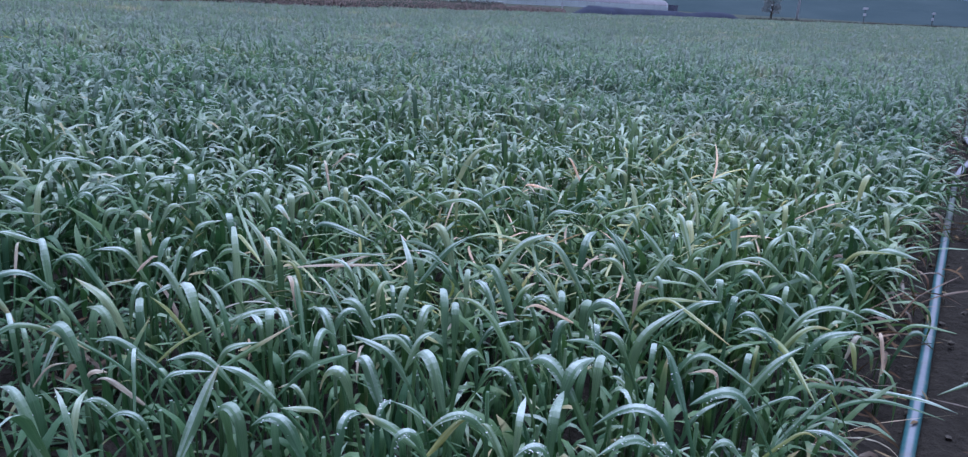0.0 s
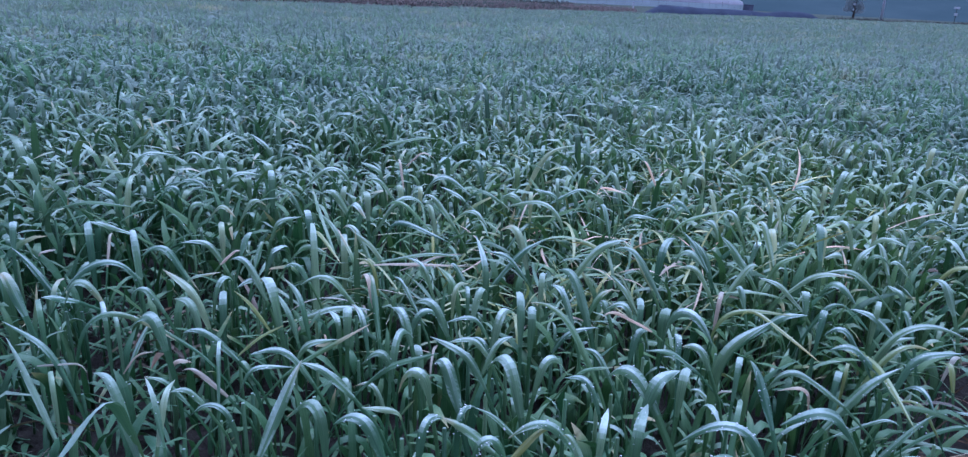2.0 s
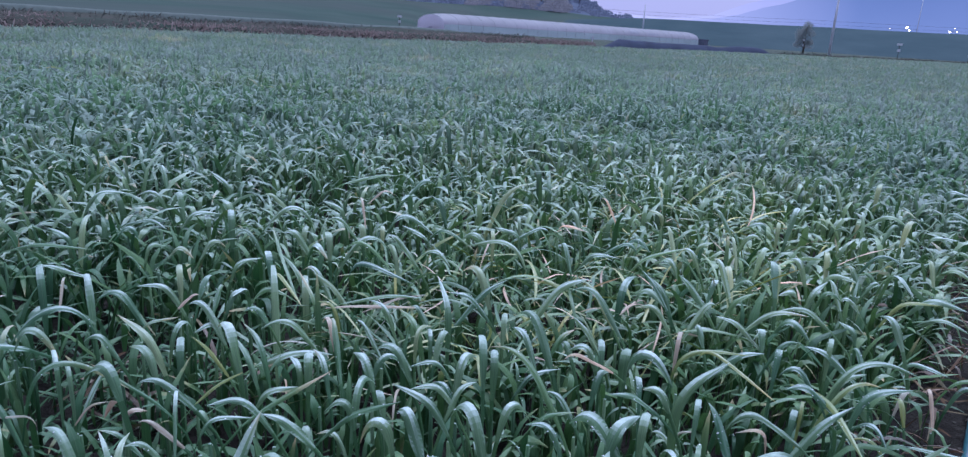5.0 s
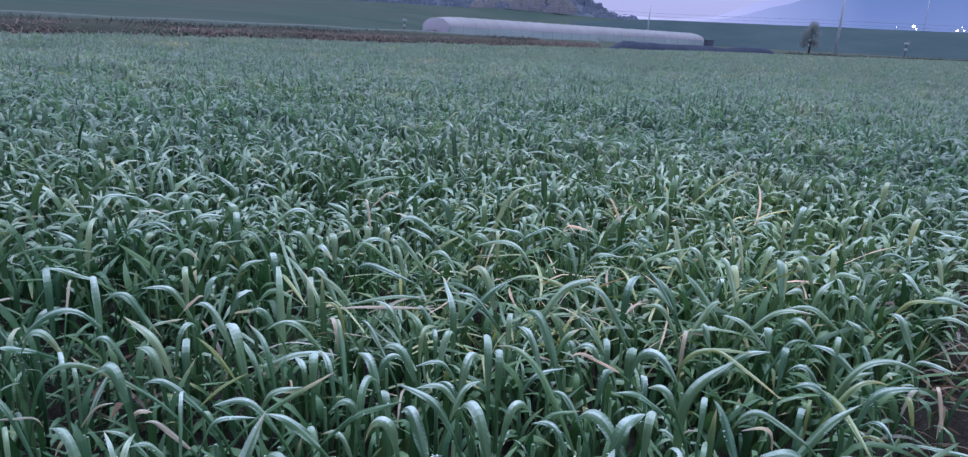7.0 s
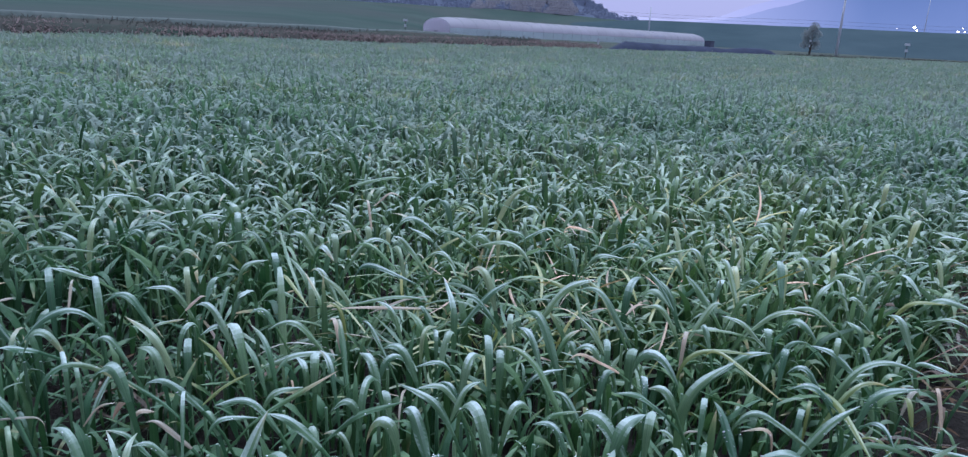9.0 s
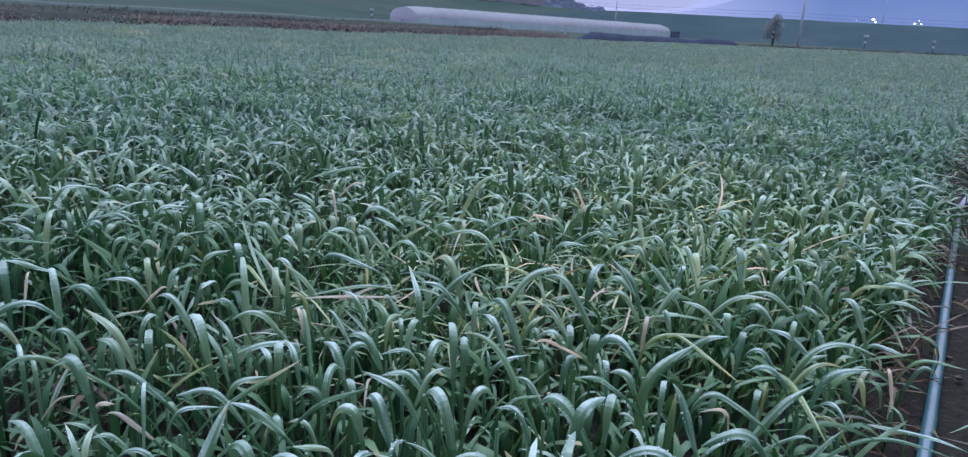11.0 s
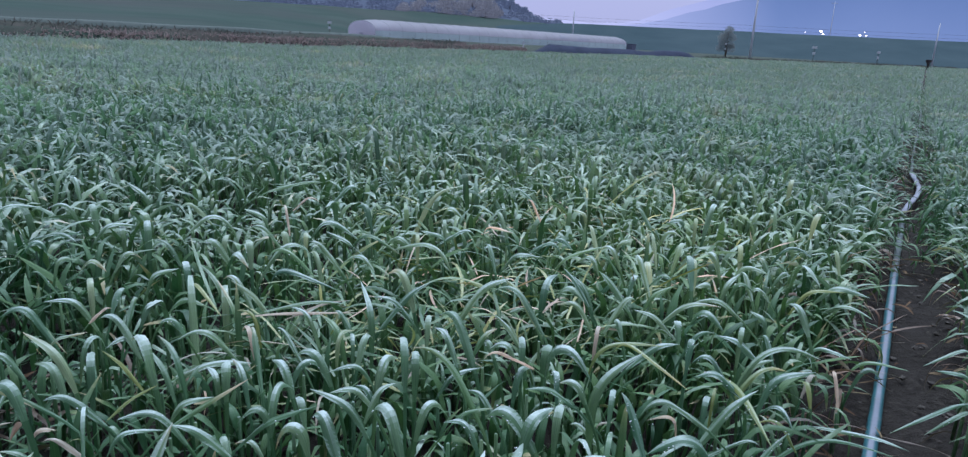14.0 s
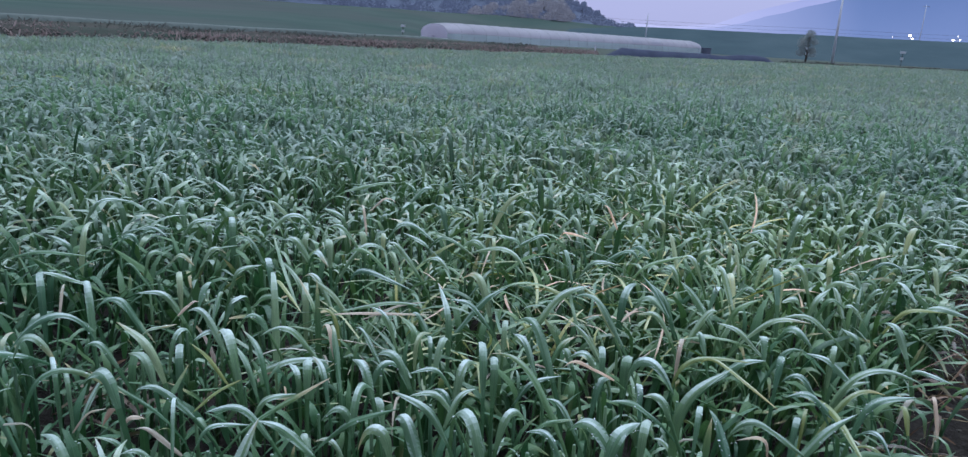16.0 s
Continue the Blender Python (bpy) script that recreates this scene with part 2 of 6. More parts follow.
# slope and levee grass greyed: distance haze is put into both colours
SLOPE = mottled("grass_slope", [(0.3, (0.04, 0.06, 0.053)), (0.7, (0.06, 0.08, 0.07))], 0.06, relief=0.3, second=(0.018, (0.064, 0.068, 0.066)), spec=0.0)
LEVEE = mottled("dark_grass_levee", [(0.3, (0.04, 0.06, 0.068)), (0.7, (0.055, 0.076, 0.084))], 0.08, relief=0.3, spec=0.0)
def thin_sheet(m, share, gain):
    """Lets part of the light through a thin sheet."""
    n, l = m.node_tree.nodes, m.node_tree.links
    b = n["Principled BSDF"]
    passing, mixed = n.new("ShaderNodeBsdfTranslucent"), n.new("ShaderNodeMixShader")
    l.new(blend(n, l, 1.0, b.inputs["Base Color"].links[0].from_socket, (gain,) * 3, "MULTIPLY"), passing.inputs[0])
    mixed.inputs[0].default_value = share
    l.new(b.outputs[0], mixed.inputs[1])
    l.new(passing.outputs[0], mixed.inputs[2])
    l.new(mixed.outputs[0], n["Material Output"].inputs[0])
    return m


FILM = mottled("milky_plastic_film", [(0.3, (0.34, 0.325, 0.36)), (0.7, (0.41, 0.39, 0.43))], 0.25, rough=0.6, spec=0.2)
thin_sheet(FILM, 0.5, 2.0)
# paler copy of the film, its colour raised to light up the upright ends
END_FILM = mottled("brightened_end_film", [(0.3, (0.56, 0.54, 0.58)), (0.7, (0.62, 0.6, 0.64))], 0.25, rough=0.6, spec=0.2)
thin_sheet(END_FILM, 0.6, 1.6)
SIDE_NET = mottled("green_side_netting", [(0.3, (0.44, 0.49, 0.49)), (0.7, (0.5, 0.55, 0.55))], 0.4, rough=0.7)
thin_sheet(SIDE_NET, 0.5, 2.0)
PATCH_FILM = mottled("clear_film_patch", [(0.3, (0.4, 0.4, 0.46)), (0.7, (0.52, 0.5, 0.58))], 0.8, rough=0.3)
MULCH = mottled("black_mulch_film", [(0.3, (0.02, 0.025, 0.044)), (0.7, (0.035, 0.042, 0.07))], 1.2, rough=0.85, spec=0.08)
SHED_SHEET = mottled("blue_grey_sheeting", [(0.3, (0.1, 0.11, 0.16)), (0.7, (0.14, 0.15, 0.2))], 1.5, rough=0.7)
STEEL = mottled("galvanised_steel", [(0.3, (0.35, 0.36, 0.38)), (0.7, (0.5, 0.51, 0.53))], 4.0, rough=0.4)
CONCRETE = mottled("pale_concrete", [(0.3, (0.42, 0.43, 0.47)), (0.7, (0.52, 0.53, 0.57))], 1.5, rough=0.8)
WHITE = mottled("white_painted_metal", [(0.3, (0.5, 0.51, 0.53)), (0.7, (0.62, 0.63, 0.65))], 6.0, rough=0.4)
DARK = mottled("weathered_dark_wood", [(0.3, (0.025, 0.022, 0.02)), (0.7, (0.06, 0.05, 0.045))], 5.0, rough=0.8)
BARK = mottled("bark", [(0.3, (0.05, 0.04, 0.032)), (0.7, (0.11, 0.09, 0.07))], 3.0, rough=0.9)
def add_haze_glow(m, glow_colour):
    """Adds a glow that stands for evening haze on the woods behind the fields."""
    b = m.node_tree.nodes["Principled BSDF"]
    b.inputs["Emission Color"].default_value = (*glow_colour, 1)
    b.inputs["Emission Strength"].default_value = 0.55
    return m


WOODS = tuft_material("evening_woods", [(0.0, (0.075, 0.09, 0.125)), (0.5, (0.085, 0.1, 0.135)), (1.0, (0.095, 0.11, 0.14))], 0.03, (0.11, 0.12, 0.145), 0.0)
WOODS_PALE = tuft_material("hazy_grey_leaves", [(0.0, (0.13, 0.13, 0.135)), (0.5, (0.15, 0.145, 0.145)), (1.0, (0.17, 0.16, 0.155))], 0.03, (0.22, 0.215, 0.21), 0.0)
# pale bluish tone: distance haze is put into the crown's colour
CROWN = tuft_material("hazed_crown_leaves", [(0.0, (0.19, 0.215, 0.23)), (0.5, (0.215, 0.24, 0.245)), (1.0, (0.245, 0.265, 0.265))], 0.5, (0.24, 0.245, 0.235), 0.75)
add_haze_glow(WOODS, (0.1, 0.125, 0.2))
add_haze_glow(WOODS_PALE, (0.15, 0.16, 0.21))
# dark tone puts the shade under the trees into the floor's colour
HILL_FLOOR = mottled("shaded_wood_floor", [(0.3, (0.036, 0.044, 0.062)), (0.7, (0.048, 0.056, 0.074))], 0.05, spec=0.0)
add_haze_glow(HILL_FLOOR, (0.1, 0.125, 0.2))
CABLE = mottled("black_cable", [(0.3, (0.03, 0.03, 0.035)), (0.7, (0.05, 0.05, 0.055))], 2.0)


def hose_material():
    m, n, l, b = material("blue_grey_plastic_hose", 0.42, 0.25)
    uv = n.new("ShaderNodeUVMap")
    sep = n.new("ShaderNodeSeparateXYZ")
    l.new(uv.outputs[0], sep.inputs[0])
    geo = n.new("ShaderNodeNewGeometry")
    dirt = noise_tex(n, l, 22, 5, geo.outputs["Position"])
    # pale band: the sky's reflection along the hose top, painted into the colour
    col = ramp(n, l, sep.outputs[0], [(0.0, (0.022, 0.075, 0.088)), (0.16, (0.028, 0.09, 0.105)), (0.21, (0.17, 0.185, 0.225)), (0.29, (0.185, 0.195, 0.235)), (0.34, (0.03, 0.095, 0.11)), (1.0, (0.022, 0.07, 0.08))])
    col = blend(n, l, value(n, l, "MULTIPLY", value(n, l, "SUBTRACT", dirt, 0.55, True), 2.5, True), col, (0.16, 0.15, 0.14))
    l.new(col, b.inputs["Base Color"])
    bump(n, l, b, noise_tex(n, l, 14, 3, geo.outputs["Position"]), 0.4, 0.01)
    return m


HOSE = hose_material()
HOSE_DULL = mottled("dusty_grey_hose", [(0.3, (0.05, 0.066, 0.064)), (0.7, (0.09, 0.11, 0.11))], 9.0, rough=0.6)
HOSE_SOILED = mottled("mud_stained_hose", [(0.3, (0.05, 0.058, 0.052)), (0.5, (0.085, 0.105, 0.105)), (0.75, (0.13, 0.155, 0.165))], 16.0, rough=0.55)
HOSE_PALE = mottled("pale_turned_hose", [(0.3, (0.19, 0.195, 0.245)), (0.7, (0.27, 0.275, 0.33))], 18.0, rough=0.4)


def glow(name, colour, strength):
    m, n, l, b = material(name)
    b.inputs["Base Color"].default_value = (*colour, 1)
    b.inputs["Emission Color"].default_value = (*colour, 1)
    b.inputs["Emission Strength"].default_value = strength
    return m


LAMP_GLOW = glow("lit_lamp_glass", (1.0, 0.86, 0.66), 6.0)


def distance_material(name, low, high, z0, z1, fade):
    """Far mountains: a plain glowing backdrop with haze painted in, paler towards its foot."""
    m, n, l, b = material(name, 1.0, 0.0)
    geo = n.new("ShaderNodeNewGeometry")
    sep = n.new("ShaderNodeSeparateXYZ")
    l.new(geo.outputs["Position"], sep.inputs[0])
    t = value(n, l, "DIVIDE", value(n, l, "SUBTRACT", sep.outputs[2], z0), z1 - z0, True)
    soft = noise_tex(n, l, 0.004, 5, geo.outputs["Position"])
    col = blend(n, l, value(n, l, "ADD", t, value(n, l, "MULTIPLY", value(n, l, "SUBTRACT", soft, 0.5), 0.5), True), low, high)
    # painted mist: the ridge colour fades to a sky tone towards the plain
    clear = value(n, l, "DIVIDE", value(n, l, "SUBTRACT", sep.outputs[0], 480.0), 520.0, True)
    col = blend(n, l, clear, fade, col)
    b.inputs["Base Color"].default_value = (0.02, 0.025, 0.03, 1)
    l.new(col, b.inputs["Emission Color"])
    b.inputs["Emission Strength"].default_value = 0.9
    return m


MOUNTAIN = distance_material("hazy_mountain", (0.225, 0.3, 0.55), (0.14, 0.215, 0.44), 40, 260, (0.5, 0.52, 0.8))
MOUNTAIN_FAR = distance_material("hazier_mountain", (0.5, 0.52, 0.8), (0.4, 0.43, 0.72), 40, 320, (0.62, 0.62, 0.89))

DEW, dn, dl, db = material("dew_drop", 0.06, 0.8)
db.inputs["Base Color"].default_value = (0.9, 0.93, 0.95, 1)
db.inputs["Transmission Weight"].default_value = 0.1
db.inputs["IOR"].default_value = 1.33


# ======== mesh helpers ========
def mesh_of(name, verts, faces, mat, uvs=None, smooth=True):
    """faces: an (n, k) array; uvs: one pair a vertex."""
    verts, faces = np.asarray(verts, np.float32).reshape(-1, 3), np.asarray(faces, np.int32)
    me = bpy.data.meshes.new(name)
    count, k = faces.shape
    me.vertices.add(len(verts))
    me.vertices.foreach_set("co", verts.ravel())
    me.loops.add(count * k)
    me.loops.foreach_set("vertex_index", faces.ravel())
    me.polygons.add(count)
    me.polygons.foreach_set("loop_start", np.arange(0, count * k, k, dtype=np.int32))
    me.polygons.foreach_set("loop_total", np.full(count, k, np.int32))
    me.polygons.foreach_set("use_smooth", np.full(count, smooth))
    if uvs is not None:
        layer = me.uv_layers.new(name="UVMap")
        layer.data.foreach_set("uv", np.asarray(uvs, np.float32)[faces.ravel()].ravel())
    me.materials.append(mat)
    me.update(calc_edges=True)
    return me


def from_bm(name, bm, mat, smooth=False):
    me = bpy.data.meshes.new(name)
    bm.to_mesh(me)
    bm.free()
    me.materials.append(mat)
    for p in me.polygons:
        p.use_smooth = smooth
    return me


def part(name, data, parent, label=""):
    ob = new(name, data)
    ob.parent = parent
    return tagged(ob, label=label)


def thing(name, m, label, category, group="", kind=""):
    ob = new(name)
    ob.empty_display_size = 0.1
    ob.matrix_world = m
    return tagged(ob, label, category, group, kind)


def tube(points, radii, sides=8, flat=1.0, closed_ends=True):
    """A bmesh tube along points; flat squeezes its height."""
    bm = bmesh.new()
    rings = []
    for i, p in enumerate(points):
        p = Vector(p)
        d = (Vector(points[min(i + 1, len(points) - 1)]) - Vector(points[max(i - 1, 0)])).normalized()
        side = d.cross(Vector((0, 0, 1)))
        side = side.normalized() if side.length > 1e-3 else Vector((1, 0, 0))
        up = side.cross(d)
        r = radii[i] if isinstance(radii, (list, tuple)) else radii
        rings.append([bm.verts.new(p + side * math.cos(2 * math.pi * k / sides) * r + up * math.sin(2 * math.pi * k / sides) * r * flat) for k in range(sides)])
    for a, b in zip(rings, rings[1:]):
        for k in range(sides):
            bm.faces.new((a[k], a[(k + 1) % sides], b[(k + 1) % sides], b[k]))
    if closed_ends:
        bm.faces.new(rings[0][::-1])
        bm.faces.new(rings[-1])
    bmesh.ops.recalc_face_normals(bm, faces=bm.faces)
    return bm


def box(sx, sy, sz, at=(0, 0, 0), bevel=0.0):
    bm = bmesh.new()
    bmesh.ops.create_cube(bm, size=1, matrix=Matrix.Translation(at) @ Matrix.Diagonal((sx, sy, sz, 1)))
    if bevel:
        bmesh.ops.bevel(bm, geom=bm.edges[:], offset=bevel, segments=2, affect="EDGES")
    return bm


# ======== plan ========
U = np.array((0.525, 0.851))          # along the hose and the bare furrow
N = np.array((0.851, -0.525))         # across it, away from the main field
FIELD_EDGE = np.array([(-60, -28), (-30, 0), (-16.5, 13.5), (-11.6, 19.6), (-7.9, 26.6), (-2.0, 35.2), (8.0, 48.0), (24.0, 66.0), (58.0, 97.0), (110, 142), (230, 250)], float)


def beyond_edge(x, y):
    """How far (in y) a place lies past the field's far boundary."""
    return y - np.interp(x, FIELD_EDGE[:, 0], FIELD_EDGE[:, 1])


def to_xy(s, n):
    return np.asarray(s)[..., None] * U + np.asarray(n)[..., None] * N


# ======== ground ========
def spaced(fine_lo, fine_hi, step, reach):
    mid = list(np.arange(fine_lo, fine_hi, step))
    out, d = [], step
    while not out or out[-1] < reach:
        d *= 1.35
        out.append((out[-1] if out else 0) + d)
    return np.array([fine_lo - v for v in out[::-1]] + mid + [mid[-1] + v for v in out])


def value_noise(x, y, cell, seed):
    g = np.random.default_rng(seed).random((64, 64))
    fx, fy = x / cell, y / cell
    ix, iy = np.floor(fx).astype(int), np.floor(fy).astype(int)
    tx, ty = fx - ix, fy - iy
    tx, ty = tx * tx * (3 - 2 * tx), ty * ty * (3 - 2 * ty)
    a, b = g[ix % 64, iy % 64], g[(ix + 1) % 64, iy % 64]
    c, d = g[ix % 64, (iy + 1) % 64], g[(ix + 1) % 64, (iy + 1) % 64]
    return (a * (1 - tx) + b * tx) * (1 - ty) + (c * (1 - tx) + d * tx) * ty


gx, gy = spaced(-1.2, 4.4, 0.035, 3500), spaced(-0.6, 6.4, 0.035, 3500)
GX, GY = np.meshgrid(gx, gy, indexing="ij")
near = np.exp(-((GX - 1.5) ** 2 + (GY - 3) ** 2) / 60)
across = GX * N[0] + GY * N[1]
GZ = near * ((value_noise(GX, GY, 0.07, 1) - 0.5) * 0.03 + (value_noise(GX, GY, 0.25, 2) - 0.5) * 0.05 + (value_noise(GX, GY, 0.035, 3) - 0.5) * 0.02)
furrow = np.exp(-((across - 0.33) / 0.2) ** 2) * near
GZ = GZ * (1 - 0.5 * furrow) - 0.015 * furrow - 0.01
idx = np.arange(GX.size).reshape(GX.shape)
quads = np.stack([idx[:-1, :-1], idx[1:, :-1], idx[1:, 1:], idx[:-1, 1:]], -1).reshape(-1, 4)
ground = new("ground", mesh_of("ground", np.stack([GX, GY, GZ], -1), quads, SOIL))
tagged(ground, "dark moist brown soil under and around the crop", "ground", kind="structure")


# ======== distant land ========
def polar(az, r, z):
    a = np.radians(az)
    return np.stack([np.sin(a) * r, np.cos(a) * r, z + 0 * r], -1)


def land_strip(name, azs, rows, mat, label, seed, rough=0.15):
    """rows: (distance by azimuth, height by azimuth) from near to far."""
    g = np.stack([polar(azs, np.broadcast_to(r, azs.shape), np.broadcast_to(z, azs.shape)) for r, z in rows], 1)
    bumps = (value_noise(g[..., 0], g[..., 1], 7.0, seed) - 0.5) * rough
    g[:, 1:, 2] += bumps[:, 1:]
    i = np.arange(g.shape[0] * g.shape[1]).reshape(g.shape[:2])
    f = np.stack([i[:-1, :-1], i[:-1, 1:], i[1:, 1:], i[1:, :-1]], -1).reshape(-1, 4)
    return tagged(new(name, mesh_of(name, g, f, mat)), label, "land", kind="structure")


az_v = np.linspace(-16, 64, 200)
grown = np.interp(az_v, [-16, -8, 7, 64], [0.0, 0.25, 1.0, 1.0])
land_strip("levee", az_v, [((188 + f * 30) / np.cos(np.radians(az_v - 20)), z * grown - 0.3) for f, z in ((0, 0.0), (0.1, 0.9), (0.4, 2.8), (0.7, 4.9), (0.95, 6.4), (1.05, 6.65), (1.25, 6.6), (1.7, 3.3))],
           LEVEE, "long dark green grassy embankment across the plain", 11)
az_l = np.linspace(-75, 12, 200)
rise = np.clip((8 - az_l) / 10, 0, 1)
r0 = np.interp(az_l, [-75, -20, -10, -4, 12], [42, 60, 100, 185, 200])
land_strip("hillside", az_l, [(r0 + f * (250 - r0), z * (0.75 + 0.25 * rise)) for f, z in ((0, -0.3), (0.05, 0.55), (0.3, 2.0), (0.6, 4.6), (0.9, 7.4), (1.0, 8.0), (1.3, 8.5))],
           SLOPE, "gentle muted green grass slope below the woods", 12, 0.3)
hill_top = np.interp(az_l, [-75, -20, -3, 0.5, 1.3, 3, 4, 5.7, 7, 12], [38, 30, 20, 15.8, 15.0, 12.4, 9.6, 6.2, 3.5, 2])
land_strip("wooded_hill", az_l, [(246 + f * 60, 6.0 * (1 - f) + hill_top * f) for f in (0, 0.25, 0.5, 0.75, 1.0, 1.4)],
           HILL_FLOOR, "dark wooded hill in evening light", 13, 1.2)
az_m = np.linspace(9, 75, 200)
ridge = np.interp(az_m, [9, 12.4, 14.2, 16.5, 20, 26, 34, 46, 60, 75], [1.35, 1.55, 2.0, 2.8, 3.75, 5.2, 6.3, 7.0, 6.0, 5.0])
ridge = ridge + (value_noise(az_m, az_m * 0, 1.3, 5) - 0.5) * 0.16
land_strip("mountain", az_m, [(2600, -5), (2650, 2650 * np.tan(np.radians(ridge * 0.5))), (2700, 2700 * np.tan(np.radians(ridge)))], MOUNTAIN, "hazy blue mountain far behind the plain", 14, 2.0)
az_f = np.linspace(-80, 80, 300)
ridge2 = np.interp(az_f, [-80, -30, 0, 9, 12.3, 14.5, 17.4, 22, 30, 80], [5, 4, 2, 1.5, 1.85, 2.75, 3.6, 4.9, 6, 5])
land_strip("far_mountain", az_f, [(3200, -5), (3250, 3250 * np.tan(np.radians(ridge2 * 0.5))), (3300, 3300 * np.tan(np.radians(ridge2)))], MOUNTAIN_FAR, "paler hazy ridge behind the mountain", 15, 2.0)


# ======== blades ========
def blades(base, phi, th0, length, width, bend, centre, sharp, twist, drift, segs, cross, fold=0.13):
    """Curved cereal blades as one mesh: rising from base, arching over, drooping. All arguments are arrays with one entry a blade."""
    n = len(phi)
    s = np.linspace(0, 1, segs + 1)[None, :]
    g = 1 / (1 + np.exp(-(s - centre[:, None]) * sharp[:, None]))
    g0 = 1 / (1 + np.exp(centre * sharp))[:, None]
    th = th0[:, None] - bend[:, None] * (g - g0) / (1 - g0)
    ph = phi[:, None] + drift[:, None] * s
    t = np.stack([np.cos(th) * np.cos(ph), np.cos(th) * np.sin(ph), np.sin(th)], -1)
    step = (t[:, 1:] + t[:, :-1]) * 0.5 * (length / segs)[:, None, None]
    c = np.concatenate([np.zeros((n, 1, 3)), np.cumsum(step, 1)], 1) + base[:, None, :]
    side0 = np.stack([-np.sin(ph), np.cos(ph), 0 * ph], -1)
    up0 = np.cross(t, side0)
    tw = (twist[:, None] * s)[..., None]
    side = side0 * np.cos(tw) + up0 * np.sin(tw)
    norm = np.cross(side, t)
    w = np.interp(s[0], [0, 0.1, 0.3, 0.55, 0.74, 0.88, 0.96, 1], [0.5, 0.75, 0.97, 1, 0.84, 0.5, 0.2, 0.02])[None, :, None] * width[:, None, None] * 0.5
    if cross == 3:
        f = fold * (1 - 0.6 * s)[..., None]
        # the margins wave a little, each on its own
        lift = width[:, None, None] * 0.16 * np.sin(np.pi * s)[..., None]
        beat = (centre * 37)[:, None, None]
        left = norm * lift * np.sin(s[..., None] * 15 + beat)
        right = norm * lift * np.sin(s[..., None] * 13 + beat * 1.7)
        rows = np.stack([c - side * w + left, c - norm * w * f * 2, c + side * w + right], 2)
        us = np.array([0, 0.5, 1])
    else:
        rows = np.stack([c - side * w, c + side * w], 2)
        us = np.array([0.15, 0.85])
    rows[..., 2] = np.maximum(rows[..., 2], 0.006)
    k = cross
    i = np.arange(n * (segs + 1) * k).reshape(n, segs + 1, k)
    faces = np.stack([i[:, :-1, :-1], i[:, :-1, 1:], i[:, 1:, 1:], i[:, 1:, :-1]], -1).reshape(-1, 4)
    uv = np.stack(np.broadcast_arrays(us[None, None, :], s[..., None] + np.zeros((n, 1, 1))), -1).reshape(-1, 2)
    return rows.reshape(-1, 3), faces, uv, c


def blade_params(n, r, tall=1.0):
    upright = r.random(n) < 0.1
    th0 = np.radians(r.normal(81, 7, n).clip(55, 89.8))
    length = r.normal(0.285, 0.055, n).clip(0.14, 0.42) * tall * np.where(upright, 0.78, 1.0)
    width = r.normal(0.0162, 0.0036, n).clip(0.007, 0.026)
    bend = np.radians(np.where(upright, r.normal(45, 18, n), r.normal(122, 28, n))).clip(0.1, 3.2)
    centre = r.normal(0.62, 0.12, n).clip(0.32, 0.86)
    sharp = r.normal(11.5, 5, n).clip(4.5, 30)
    twist = r.normal(0, 0.5, n)
    drift = r.normal(0, 0.35, n)
    return th0, length, width, bend, centre, sharp, twist, drift


def bare_spot(x, y):
    """0..1: how thin the crop is at a place."""
    spots = ((-0.34, 1.96, 0.2), (-0.25, 2.31, 0.15), (-0.08, 2.23, 0.13), (0.03, 2.58, 0.15), (1.35, 2.15, 0.12), (0.0, 1.62, 0.2), (-0.25, 1.55, 0.2), (0.22, 1.5, 0.09), (0.45, 2.5, 0.18), (-0.36, 1.88, 0.32), (-0.55, 2.15, 0.24), (1.2, 1.9, 0.08), (-0.42, 1.45, 0.26), (-0.62, 1.75, 0.2), (2.43, 5.9, 0.3), (4.4, 9.27, 0.5))
    out = 0 * x
    for sx, sy, rad in spots:
        out = np.maximum(out, np.exp(-((x - sx) ** 2 + (y - sy) ** 2) / rad ** 2))
    return out


def in_crop(x, y, r):
    across = x * N[0] + y * N[1]
    along = x * U[0] + y * U[1]
    wob = (value_noise(along, along * 0, 0.35, 21) - 0.5) * 0.12
    main = (across < np.interp(along, [0, 5, 7, 11, 20], [0.03, 0.03, 0.03, 0.06, 0.08]) + wob)
    other = (across > np.interp(along, [0, 4, 6, 11, 20], [0.40, 0.38, 0.33, 0.30, 0.29]) + wob + 0.1 * (value_noise(along, along * 0, 0.8, 22) - 0.5))
    edge = beyond_edge(x, y) + (value_noise(x, y, 1.5, 23) - 0.5) * 1.0
    return (main | other) & (edge < -0.6) & (r.random(len(x)) > 0.9 * bare_spot(x, y))


def scatter(r_lo, r_hi, az_lo, az_hi, density, r):
    """Places at an even density in a ring sector round the furrow's stand point."""
    area = 0.5 * (r_hi ** 2 - r_lo ** 2) * math.radians(az_hi - az_lo)
    n = int(area * density)
    rad = np.sqrt(r.random(n) * (r_hi ** 2 - r_lo ** 2) + r_lo ** 2)
    a = np.radians(az_lo + r.random(n) * (az_hi - az_lo))
    x, y = 0.54 + rad * np.sin(a), 0.67 + rad * np.cos(a)
    keep = in_crop(x, y, r)
    return x[keep], y[keep]


